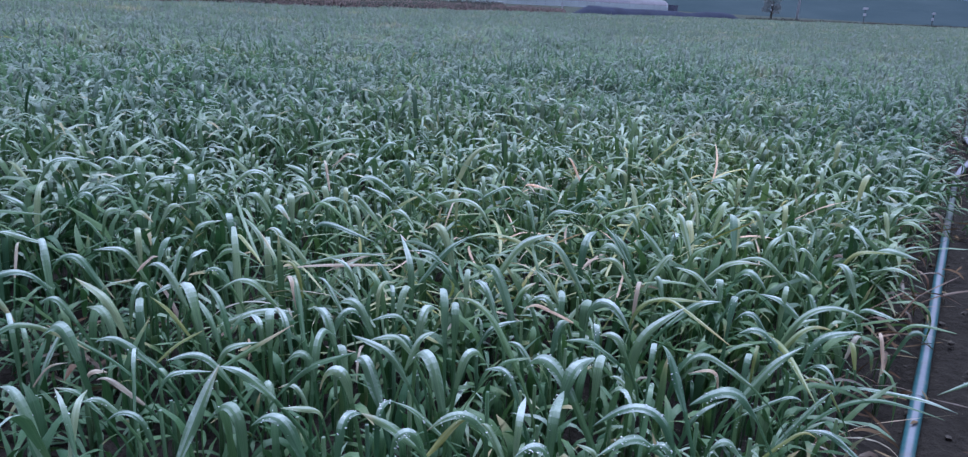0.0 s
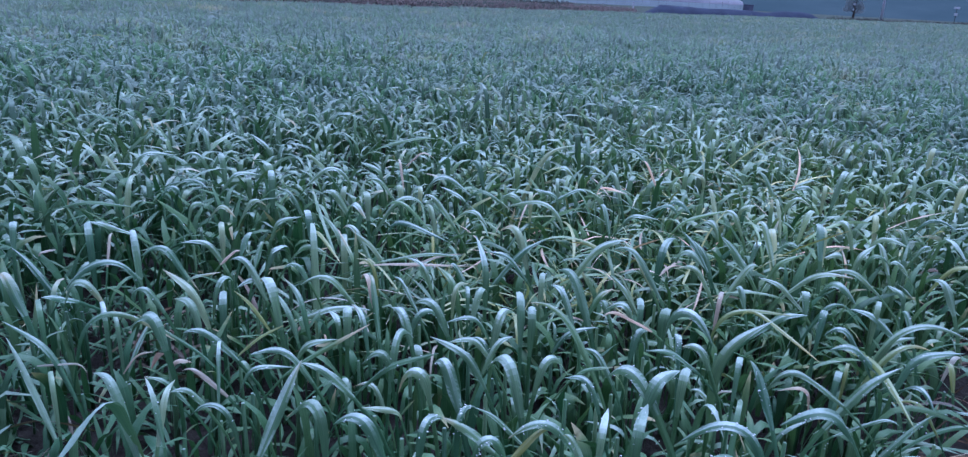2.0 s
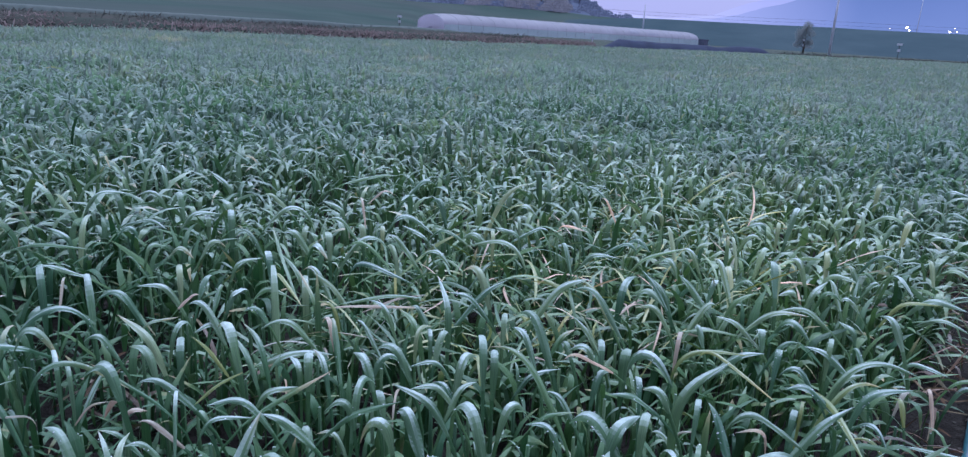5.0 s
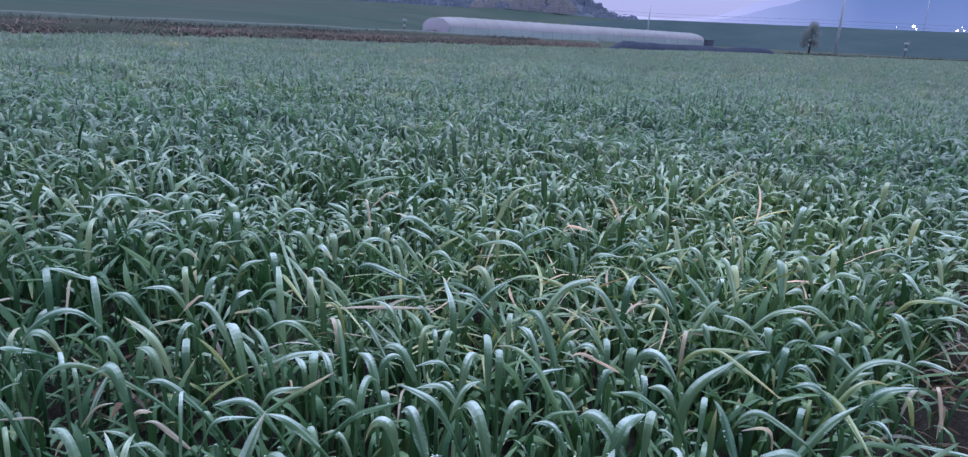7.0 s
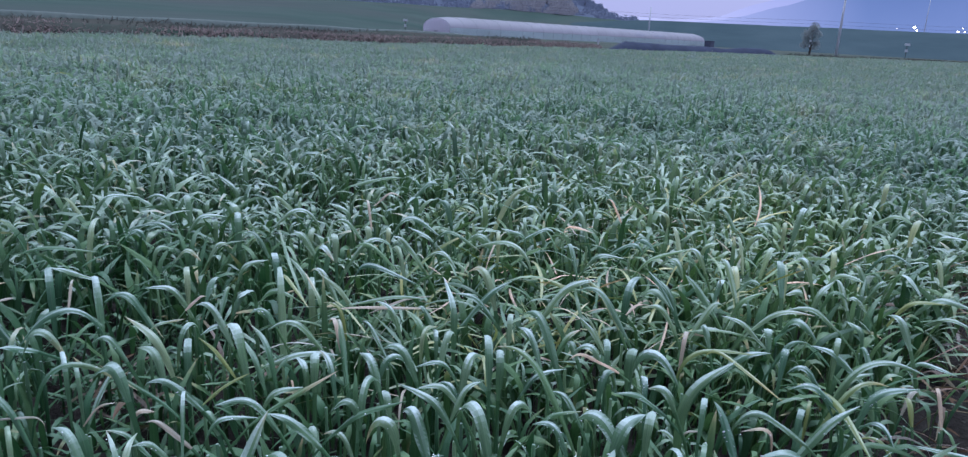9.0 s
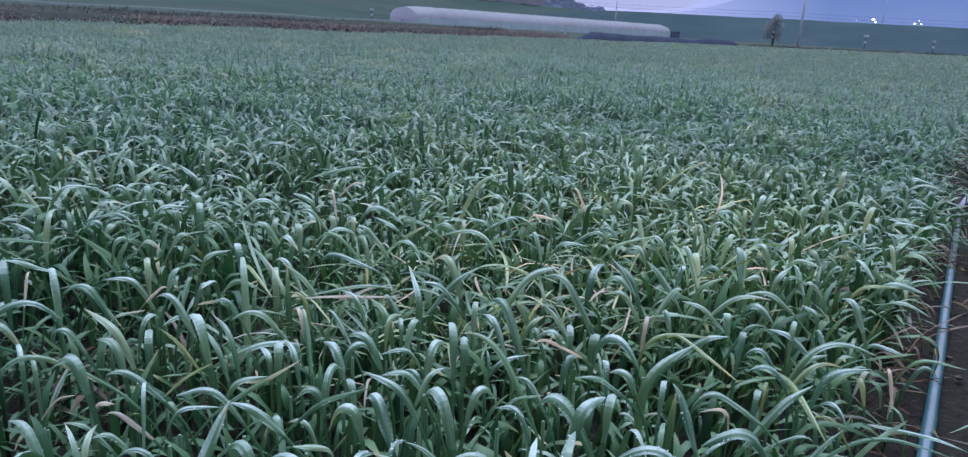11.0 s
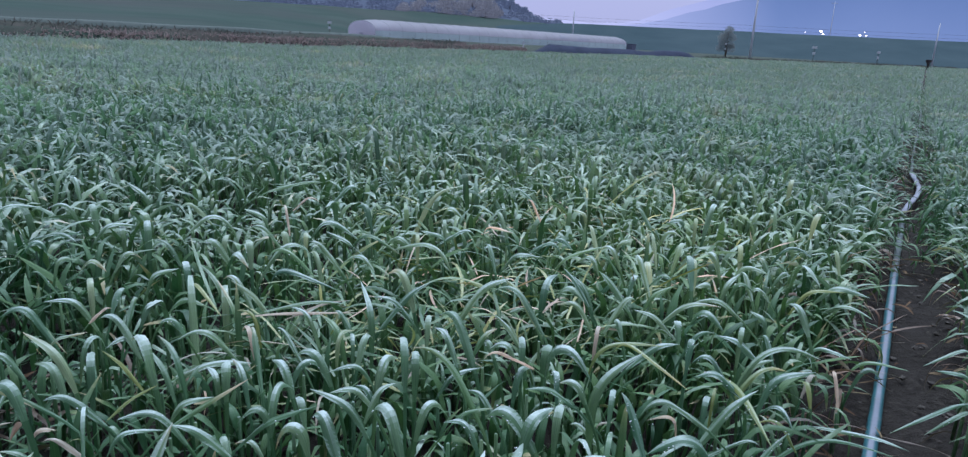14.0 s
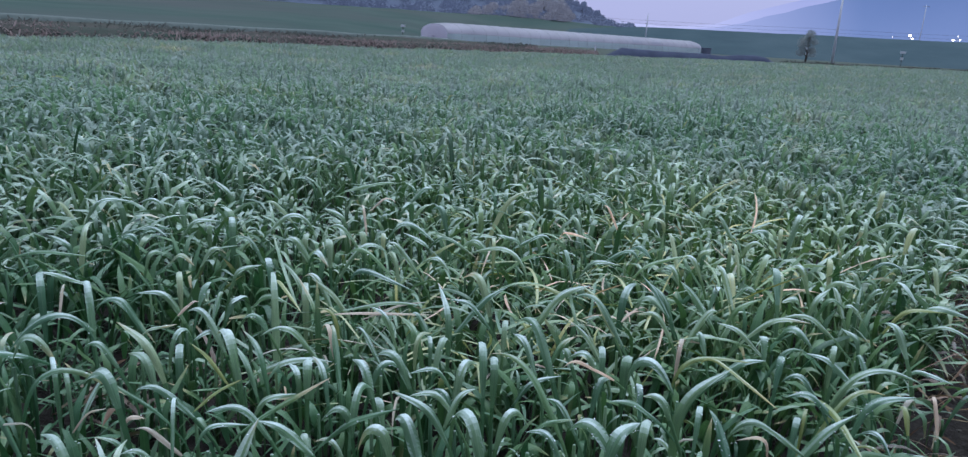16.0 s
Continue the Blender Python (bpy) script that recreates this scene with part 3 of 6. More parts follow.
def height_field(x, y):
    return 0.9 + 0.4 * (value_noise(x, y, 0.55, 31) - 0.5) + 0.32 * (value_noise(x, y, 2.4, 32) - 0.5)


def low_growth(x, y):
    """In the strip beside the furrow's stand point the lower leaves stay short, under the full-grown plants set there."""
    return np.interp(np.hypot(x - 0.54, y - 0.67), [1.5, 2.1, 2.8], [0.62, 0.76, 1.0])


def crop_sward(name, rings, segs, cross, widen, seed, label, low=0.01, shorten=1.0, mat=BLADE, bow=1.0):
    """One body of crop past the counted plants: rings of (inner, outer, azimuths, blades a square metre)."""
    r = np.random.default_rng(seed)
    xs, ys = zip(*(scatter(*ring, r) for ring in rings))
    x, y = np.concatenate(xs), np.concatenate(ys)
    n = len(x)
    th0, length, width, bend, centre, sharp, twist, drift = blade_params(n, r)
    tall = height_field(x, y) * low_growth(x, y)
    base = np.stack([x, y, r.uniform(low, 0.135, n) * tall + (1 - shorten) * 0.12], -1)
    v, f, uv, _ = blades(base, r.random(n) * 2 * math.pi, th0, length * tall * shorten, width * widen, bend * bow, centre, sharp, twist, drift, segs, cross)
    ob = new(name, mesh_of(name, v, f, mat, uv))
    return tagged(ob, label, "crop", kind="stuff")


NEAR_R = 2.35
SWARD = "dense dew-wet blue-green cereal leaves arching over in the field"
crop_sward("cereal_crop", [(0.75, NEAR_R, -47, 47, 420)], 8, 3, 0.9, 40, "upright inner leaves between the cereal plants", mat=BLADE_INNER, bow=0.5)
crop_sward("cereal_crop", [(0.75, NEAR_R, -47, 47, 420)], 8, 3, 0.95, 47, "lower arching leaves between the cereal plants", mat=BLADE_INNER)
crop_sward("cereal_crop", [(NEAR_R, 3.6, -46, 46, 800), (3.6, 4.6, -46, 46, 380)], 7, 3, 0.98, 41, SWARD)
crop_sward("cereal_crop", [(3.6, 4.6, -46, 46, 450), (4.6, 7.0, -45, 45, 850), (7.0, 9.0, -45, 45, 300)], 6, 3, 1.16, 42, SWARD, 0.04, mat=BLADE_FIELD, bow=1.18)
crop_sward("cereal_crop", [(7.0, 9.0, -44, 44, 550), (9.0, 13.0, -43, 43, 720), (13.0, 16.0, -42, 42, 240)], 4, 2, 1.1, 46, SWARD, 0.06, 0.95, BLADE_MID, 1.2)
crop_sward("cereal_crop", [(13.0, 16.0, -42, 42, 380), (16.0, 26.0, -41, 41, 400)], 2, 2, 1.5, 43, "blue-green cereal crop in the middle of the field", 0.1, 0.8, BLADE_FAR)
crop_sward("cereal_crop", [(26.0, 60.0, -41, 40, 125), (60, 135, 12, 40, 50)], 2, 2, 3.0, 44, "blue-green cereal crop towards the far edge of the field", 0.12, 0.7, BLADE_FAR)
crop_sward("cereal_crop", [(0.25, 6.0, 46, 314, 520), (6, 20, 46, 110, 70), (6, 20, 250, 314, 70)], 3, 2, 1.2, 45, "blue-green cereal crop beside the furrow")


def undergrowth(count, seed):
    """Thin low leaves close to the soil where the crop stands open."""
    r = np.random.default_rng(seed)
    x, y = r.uniform(-1.3, 0.5, count), r.uniform(1.0, 2.9, count)
    keep = (x * N[0] + y * N[1] < -0.05) & (r.random(count) < 0.35 + 0.65 * bare_spot(x, y))
    x, y = x[keep], y[keep]
    n = len(x)
    base = np.stack([x, y, r.uniform(0.0, 0.03, n)], -1)
    v, f, uv, _ = blades(base, r.random(n) * 6.28, np.radians(r.uniform(12, 75, n)), r.uniform(0.06, 0.17, n), r.uniform(0.006, 0.014, n), np.radians(r.uniform(10, 120, n)),
                         r.uniform(0.4, 0.8, n), np.full(n, 8.0), r.normal(0, 0.8, n), r.normal(0, 0.6, n), 6, 3)
    tagged(new("low_leaves", mesh_of("low_leaves", v, f, BLADE_INNER, uv)), "thin low green leaves close to the dark soil", "weeds", kind="stuff")


undergrowth(3000, 58)


# ======== the counted plants of the near crop ========
def cereal_plant(seed):
    """One plant: two or three short stems, each with its blades."""
    r = np.random.default_rng(seed)
    root = thing("cereal_plant", pose(0, 0, 0), "dew-wet blue-green cereal plant with arching leaves", "plant", "cereal plants of the near crop")
    centres = []
    for tiller in range(int(r.integers(2, 4))):
        a, lean = r.random() * 6.28, r.uniform(0.0, 0.05)
        bx, by = 0.02 * math.cos(a), 0.02 * math.sin(a)
        h = r.uniform(0.07, 0.15)
        tip = (bx + lean * math.cos(a), by + lean * math.sin(a), h)
        bm = tube([(bx, by, -0.02), (bx * 1.3, by * 1.3, h * 0.5), tip], [0.004, 0.0036, 0.0026], 5)
        part("stem", from_bm("stem", bm, BLADE, True), root)
        count = int(r.integers(3, 5))
        th0, length, width, bend, centre, sharp, twist, drift = blade_params(count, r)
        for k in range(count):
            q = 0.25 + 0.75 * k / max(count - 1, 1)
            base = np.array([[bx + (tip[0] - bx) * q, by + (tip[1] - by) * q, h * q]])
            i = slice(k, k + 1)
            v, f, uv, c = blades(base, np.array([a + math.pi * (k % 2) + r.normal(0, 0.7)]), th0[i], length[i], width[i] * 1.1, bend[i], centre[i], sharp[i], twist[i], drift[i], 12, 3)
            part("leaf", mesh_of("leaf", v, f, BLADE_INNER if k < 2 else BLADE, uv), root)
            centres.append(c[0])
    return root, centres


near_rng = np.random.default_rng(77)
px, py = scatter(0.75, NEAR_R, -47, 47, 34, near_rng)
kinds = [cereal_plant(100 + k) for k in range(16)]
drops = []
for k, (x, y) in enumerate(zip(px, py)):
    root, centres = kinds[k % 16]
    tall = float((height_field(np.array([x]), np.array([y])) * low_growth(x, y))[0])
    m = pose(x, y, 0, 0, 0, near_rng.random() * 360)
    if k < 16:
        root.matrix_world = m
        root.scale = (tall,) * 3
        ob = root
    else:
        ob = copy_thing(root, m)
        ob.scale = (tall,) * 3
    for c in centres:
        wet = near_rng.random() < 0.4
        for _ in range(6 if wet else 1):
            if near_rng.random() < 0.8:
                s = near_rng.uniform(0.42, 0.7) * 12
                i = int(s)
                q = c[i] * (1 - s + i) + c[i + 1] * (s - i)
                drops.append(m @ Vector(q * tall) + Vector((near_rng.normal(0, 0.0024), near_rng.normal(0, 0.0024), 0.0006)))

def long_leaf(base, az, rise, length, droop, where, sharp, width, roll):
    """One full-grown leaf: its sheath comes up from the soil, the blade rises from base, bends (more or less sharply) at its share `where` and droops."""
    up_steps, steps = 6, 18
    phi, th0, bend = math.radians(az), math.radians(rise), math.radians(droop)
    s = np.linspace(0, 1, steps + 1)
    g, g0 = 1 / (1 + np.exp(-(s - where) * sharp)), 1 / (1 + math.exp(where * sharp))
    th = th0 - bend * (g - g0) / (1 - g0)
    t = np.stack([np.cos(th) * math.cos(phi), np.cos(th) * math.sin(phi), np.sin(th)], -1)
    blade = np.concatenate([np.zeros((1, 3)), np.cumsum((t[1:] + t[:-1]) * 0.5 * length / steps, 0)]) + base
    # below the base the leaf steepens into its sheath
    foot = [np.array(base, float)]
    drop = (base[2] + 0.01) / up_steps
    for k in range(up_steps):
        a = th0 + (math.pi / 2 - th0) * min(1.0, (k + 0.5) / 3)
        run = drop / max(math.sin(a), 0.5)
        foot.append(foot[-1] - np.array((math.cos(a) * math.cos(phi) * run, math.cos(a) * math.sin(phi) * run, drop)))
    c = np.concatenate([np.array(foot[:0:-1]), blade])
    t = np.gradient(c, axis=0)
    t /= np.linalg.norm(t, axis=1, keepdims=True)
    side = np.array((-math.sin(phi), math.cos(phi), 0.0))
    across = side * math.cos(roll) + np.cross(t, side) * math.sin(roll)
    norm = np.cross(across, t)
    v = np.linspace(0, 1, len(c))
    w = (np.interp(v, [0, 0.15, 0.3, 0.45, 0.6, 0.78, 0.9, 0.97, 1], [0.24, 0.34, 0.58, 0.9, 1, 0.8, 0.43, 0.15, 0.02]) * width * 0.395)[:, None]
    wave = (width * 0.1 * np.sin(np.pi * v))[:, None]
    beat = az + 40 * where
    rows = np.stack([c - across * w + norm * wave * np.sin(15 * v + beat)[:, None], c - across * w * 0.5 - norm * w * 0.14, c - norm * w * 0.34,
                     c + across * w * 0.5 - norm * w * 0.14, c + across * w + norm * wave * np.sin(13 * v + 1.7 * beat)[:, None]], 1)
    rows[..., 2] = np.maximum(rows[..., 2], -0.01)
    i = np.arange(rows.shape[0] * 5).reshape(-1, 5)
    faces = np.stack([i[:-1, :-1], i[:-1, 1:], i[1:, 1:], i[1:, :-1]], -1).reshape(-1, 4)
    uv = np.stack(np.broadcast_arrays(np.linspace(0, 1, 5)[None, :], v[:, None]), -1).reshape(-1, 2)
    return rows.reshape(-1, 3), faces, uv, blade, across[-steps - 1:]


def grown_plant(x, y, leaves):
    """A full-grown plant; leaves: offset from its foot, height of the blade's base, direction, rise, length, droop, where and how sharply it bends, width, roll, material."""
    root = thing("cereal_plant", pose(x, y, 0), "full-grown dew-wet cereal plant with broad arching leaves", "plant", "cereal plants of the near crop")
    low = min(q[2] for q in leaves)
    bm = tube([(0, 0, -0.02), (0.003, 0.002, low * 0.5), (0.0, 0.004, low * 0.9)], [0.0045, 0.004, 0.003], 6)
    part("stem", from_bm("stem", bm, BLADE, True), root)
    for dx, dy, z, az, rise, length, droop, where, sharp, width, roll, mat in leaves:
        v, f, uv, c, across = long_leaf(np.array((dx, dy, z)), az, rise, length, droop, where, sharp, width, roll)
        me = mesh_of("leaf", v, f, mat, uv)
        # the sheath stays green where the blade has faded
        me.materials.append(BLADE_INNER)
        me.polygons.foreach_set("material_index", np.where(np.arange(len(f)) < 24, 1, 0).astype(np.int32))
        part("leaf", me, root)
        many = 18 if mat is BLADE_DEWY else int(near_rng.integers(0, 5))
        for _ in range(many):
            k = near_rng.uniform(0.3, 0.85) * 18
            i = int(k)
            q = c[i] * (1 - k + i) + c[i + 1] * (k - i) + across[i] * near_rng.uniform(-0.42, 0.42) * width
            drops.append(Vector((x + q[0], y + q[1], q[2] + 0.0008)))


grown_plant(-0.086, 1.767, [(-0.016, 0.010, 0.243, 150, 74, 0.119, 93, 0.52, 11, 0.018, -0.45, BLADE_PALE), (0.016, -0.010, 0.196, 188, 48, 0.160, 14, 0.21, 15, 0.009, -0.60, BLADE_TIPPED)])
grown_plant(0.035, 1.676, [(-0.029, 0.020, 0.249, 187, 46, 0.111, 80, 0.76, 11, 0.017, -0.60, BLADE_GROWN), (0.045, 0.027, 0.224, 16, 42, 0.174, 11, 0.19, 17, 0.012, 0.60, BLADE_TIPPED), (-0.016, -0.048, 0.223, 186, 43, 0.087, 87, 0.86, 16, 0.011, -0.60, BLADE_STRAW)])
grown_plant(0.160, 1.628, [(0.000, 0.000, 0.265, 190, 57, 0.123, 75, 0.58, 13, 0.015, -0.60, BLADE_GROWN)])
grown_plant(0.264, 1.602, [(-0.021, -0.033, 0.285, 190, 47, 0.094, 32, 0.68, 14, 0.019, -0.60, BLADE_GROWN), (-0.022, -0.000, 0.277, 3, 48, 0.142, 28, 0.42, 13, 0.013, 0.60, BLADE_TIPPED), (0.017, 0.027, 0.260, 85, 74, 0.189, 112, 0.49, 15, 0.016, 0.60, BLADE_GROWN), (0.026, 0.006, 0.295, 175, 81, 0.093, 133, 0.53, 14, 0.015, -0.60, BLADE_GROWN)])
grown_plant(0.075, 1.872, [(-0.007, -0.010, 0.205, 135, 67, 0.164, 65, 0.56, 11, 0.014, -0.30, BLADE_TIPPED), (-0.052, 0.044, 0.173, 143, 62, 0.126, 35, 0.51, 13, 0.014, -0.30, BLADE_GROWN), (0.059, -0.034, 0.215, 126, 85, 0.111, 96, 0.47, 15, 0.014, -0.30, BLADE_GROWN)])
grown_plant(-0.112, 2.023, [(0.027, -0.006, 0.210, 159, 59, 0.147, 98, 0.72, 11, 0.019, -0.60, BLADE_GROWN), (0.010, 0.016, 0.199, 222, 82, 0.098, 109, 0.55, 14, 0.017, -0.60, BLADE_GROWN), (-0.038, -0.010, 0.195, 256, 86, 0.190, 165, 0.46, 13, 0.016, -0.30, BLADE_GROWN)])
grown_plant(-0.015, 1.923, [(0.000, 0.000, 0.194, 133, 63, 0.174, 103, 0.62, 12, 0.026, 0.00, BLADE_GROWN)])
grown_plant(-0.102, 1.859, [(0.000, 0.000, 0.173, 113, 80, 0.199, 118, 0.54, 14, 0.018, 0.00, BLADE_GROWN)])
grown_plant(-0.425, 2.095, [(0.000, 0.000, 0.200, 348, 67, 0.250, 113, 0.41, 14, 0.015, 0.60, BLADE_TIPPED)])
grown_plant(-0.218, 2.117, [(0.000, 0.000, 0.222, 181, 61, 0.145, 73, 0.56, 13, 0.018, -0.60, BLADE_GROWN)])
grown_plant(-0.124, 1.702, [(0.000, 0.000, 0.249, 154, 65, 0.151, 102, 0.42, 17, 0.026, -0.60, BLADE_GROWN)])
grown_plant(0.053, 2.222, [(-0.028, -0.015, 0.150, 109, 79, 0.244, 107, 0.57, 14, 0.020, 0.00, BLADE_PALE), (-0.026, 0.036, 0.119, 141, 74, 0.265, 66, 0.65, 10, 0.016, -0.45, BLADE_GROWN), (0.025, 0.030, 0.218, 148, 54, 0.152, 103, 0.75, 12, 0.017, -0.60, BLADE_GROWN), (0.029, -0.051, 0.247, 349, 15, 0.270, 7, 0.19, 16, 0.010, 0.60, BLADE_STRAW)])
grown_plant(0.115, 1.997, [(0.000, 0.000, 0.227, 191, 53, 0.144, 87, 0.63, 12, 0.018, -0.60, BLADE_GROWN)])
grown_plant(0.169, 1.833, [(-0.020, 0.001, 0.224, 106, 78, 0.136, 124, 0.49, 14, 0.021, 0.00, BLADE_GROWN), (0.020, -0.001, 0.215, 126, 64, 0.123, 72, 0.58, 13, 0.014, -0.45, BLADE_GROWN)])
grown_plant(0.091, 1.725, [(0.000, 0.000, 0.236, 21, 65, 0.094, 62, 0.44, 13, 0.015, 0.60, BLADE_GROWN)])
grown_plant(0.385, 1.520, [(0.021, -0.007, 0.316, 131, 57, 0.107, 110, 0.69, 14, 0.023, -0.60, BLADE_GROWN), (-0.021, 0.007, 0.314, 171, 77, 0.105, 150, 0.53, 14, 0.020, -0.60, BLADE_GROWN)])
grown_plant(0.275, 1.793, [(0.007, -0.019, 0.269, 133, 61, 0.099, 78, 0.61, 13, 0.020, -0.45, BLADE_GROWN), (-0.007, 0.019, 0.260, 35, 72, 0.125, 138, 0.51, 13, 0.016, 0.60, BLADE_GROWN)])
grown_plant(0.372, 1.841, [(-0.037, -0.007, 0.263, 156, 63, 0.113, 100, 0.63, 12, 0.021, -0.60, BLADE_GROWN), (0.037, 0.007, 0.254, 187, 64, 0.108, 85, 0.51, 13, 0.012, -0.60, BLADE_GROWN)])
grown_plant(0.425, 1.663, [(0.002, -0.027, 0.283, 166, 60, 0.123, 48, 0.48, 12, 0.016, -0.60, BLADE_GROWN), (0.005, 0.024, 0.298, 185, 59, 0.091, 75, 0.55, 13, 0.014, -0.60, BLADE_GROWN), (-0.007, 0.003, 0.291, 49, 60, 0.088, 68, 0.63, 13, 0.012, 0.60, BLADE_GROWN)])
grown_plant(0.443, 1.814, [(-0.022, -0.030, 0.262, 70, 79, 0.141, 111, 0.52, 12, 0.020, 0.60, BLADE_GROWN), (0.022, 0.030, 0.252, 100, 67, 0.167, 105, 0.57, 13, 0.019, 0.00, BLADE_GROWN)])
grown_plant(0.483, 1.834, [(0.000, 0.000, 0.240, 96, 89, 0.161, 130, 0.54, 15, 0.018, 0.00, BLADE_GROWN)])
grown_plant(0.604, 1.759, [(0.000, 0.000, 0.235, 146, 57, 0.212, 92, 0.74, 8, 0.015, -0.60, BLADE_TIPPED)])
grown_plant(0.574, 1.933, [(0.018, 0.018, 0.242, 129, 58, 0.180, 96, 0.71, 13, 0.024, -0.60, BLADE_GROWN), (-0.018, -0.018, 0.271, 129, 58, 0.106, 73, 0.67, 13, 0.016, -0.45, BLADE_GROWN)])
grown_plant(0.371, 2.100, [(0.000, 0.000, 0.172, 112, 89, 0.229, 74, 0.55, 14, 0.018, -0.15, BLADE_GROWN)])
grown_plant(0.321, 1.963, [(0.000, 0.000, 0.236, 74, 87, 0.134, 109, 0.48, 14, 0.012, 0.60, BLADE_PALE)])
grown_plant(0.116, 2.197, [(0.000, 0.000, 0.252, 344, 19, 0.206, 17, 0.69, 14, 0.014, 0.60, BLADE_GROWN)])
grown_plant(0.099, 2.292, [(0.000, 0.000, 0.266, 353, 74, 0.204, 92, 0.29, 18, 0.017, 0.60, BLADE_GROWN)])
grown_plant(0.368, 2.227, [(0.000, 0.000, 0.199, 15, 53, 0.176, 26, 0.67, 14, 0.021, 0.60, BLADE_GROWN)])
grown_plant(0.449, 2.244, [(0.000, 0.000, 0.247, 132, 64, 0.170, 98, 0.60, 13, 0.024, -0.60, BLADE_PALE)])
grown_plant(0.549, 2.253, [(0.000, 0.000, 0.217, 16, 57, 0.182, 46, 0.62, 13, 0.026, 0.60, BLADE_GROWN)])
grown_plant(0.494, 1.579, [(-0.007, -0.025, 0.293, 128, 65, 0.153, 120, 0.56, 14, 0.023, -0.30, BLADE_GROWN), (0.007, 0.025, 0.301, 48, 74, 0.123, 128, 0.48, 15, 0.016, 0.60, BLADE_GROWN)])
grown_plant(0.620, 1.541, [(-0.028, 0.006, 0.317, 147, 66, 0.087, 94, 0.57, 13, 0.012, -0.60, BLADE_GROWN), (0.028, -0.006, 0.332, 44, 67, 0.093, 71, 0.53, 13, 0.023, 0.45, BLADE_DEWY)])
grown_plant(0.548, 1.654, [(0.000, 0.000, 0.297, 351, 52, 0.082, 36, 0.44, 13, 0.009, 0.60, BLADE_TIPPED)])
grown_plant(0.695, 1.555, [(-0.028, -0.017, 0.331, 150, 54, 0.109, 113, 0.66, 11, 0.025, -0.60, BLADE_DEWY), (0.003, 0.013, 0.313, 72, 81, 0.133, 127, 0.49, 14, 0.016, 0.00, BLADE_GROWN), (0.025, 0.004, 0.271, 286, 80, 0.151, 121, 0.65, 13, 0.013, 0.00, BLADE_GROWN)])
grown_plant(0.760, 1.745, [(0.029, 0.019, 0.188, 24, 92, 0.231, 71, 0.58, 12, 0.023, 0.60, BLADE_GROWN), (-0.005, -0.015, 0.296, 195, 39, 0.106, 37, 0.63, 13, 0.014, -0.60, BLADE_GROWN), (0.010, -0.014, 0.304, 155, 61, 0.066, 86, 0.62, 13, 0.019, -0.60, BLADE_GROWN), (-0.034, 0.010, 0.289, 91, 61, 0.096, 125, 0.59, 14, 0.013, 0.00, BLADE_DEWY)])
grown_plant(0.828, 1.944, [(0.023, -0.016, 0.297, 313, 80, 0.196, 98, 0.21, 18, 0.009, 0.60, BLADE_YELLOW), (-0.020, -0.021, 0.266, 5, 78, 0.179, 83, 0.33, 11, 0.012, 0.60, BLADE_YELLOW), (-0.003, 0.037, 0.252, 72, 76, 0.153, 114, 0.52, 14, 0.011, 0.00, BLADE_STRAW)])
grown_plant(0.692, 1.916, [(0.026, -0.028, 0.242, 327, 84, 0.191, 139, 0.57, 13, 0.026, 0.60, BLADE_GROWN), (-0.025, -0.002, 0.276, 160, 71, 0.090, 110, 0.56, 14, 0.018, -0.60, BLADE_GROWN), (-0.012, 0.019, 0.245, 90, 77, 0.151, 117, 0.50, 14, 0.016, 0.00, BLADE_GROWN), (0.011, 0.011, 0.269, 198, 30, 0.118, 93, 0.85, 15, 0.011, -0.60, BLADE_STRAW)])
grown_plant(0.872, 1.639, [(-0.026, -0.012, 0.273, 114, 53, 0.108, 47, 0.85, 14, 0.017, -0.45, BLADE_DEWY), (0.026, 0.012, 0.285, 168, 88, 0.086, 113, 0.53, 14, 0.008, -0.60, BLADE_STRAW)])
grown_plant(0.801, 1.690, [(0.000, 0.000, 0.277, 74, 69, 0.133, 120, 0.51, 14, 0.012, 0.00, BLADE_GROWN)])
grown_plant(0.966, 1.696, [(-0.005, -0.007, 0.290, 184, 35, 0.144, 97, 0.72, 15, 0.016, -0.60, BLADE_GROWN), (-0.013, 0.023, 0.230, 13, 54, 0.154, 24, 0.64, 14, 0.019, 0.60, BLADE_GROWN), (0.009, 0.037, 0.210, 342, 40, 0.107, 91, 0.85, 15, 0.009, 0.60, BLADE_GROWN), (0.010, -0.053, 0.185, 359, 47, 0.107, 100, 0.81, 15, 0.008, 0.60, BLADE_YELLOW)])
grown_plant(0.902, 1.507, [(0.000, 0.000, 0.343, 179, 56, 0.110, 91, 0.46, 10, 0.021, -0.60, BLADE_DEWY)])
grown_plant(1.063, 1.903, [(-0.001, -0.010, 0.275, 163, 54, 0.096, 110, 0.67, 14, 0.016, -0.60, BLADE_GROWN), (-0.000, -0.075, 0.280, 174, 44, 0.098, 72, 0.66, 13, 0.020, -0.60, BLADE_DEWY), (-0.019, 0.062, 0.260, 275, 18, 0.290, 34, 0.49, 13, 0.014, 0.60, BLADE_YELLOW), (0.020, 0.023, 0.193, 19, 58, 0.180, 83, 0.63, 9, 0.013, 0.60, BLADE_YELLOW)])
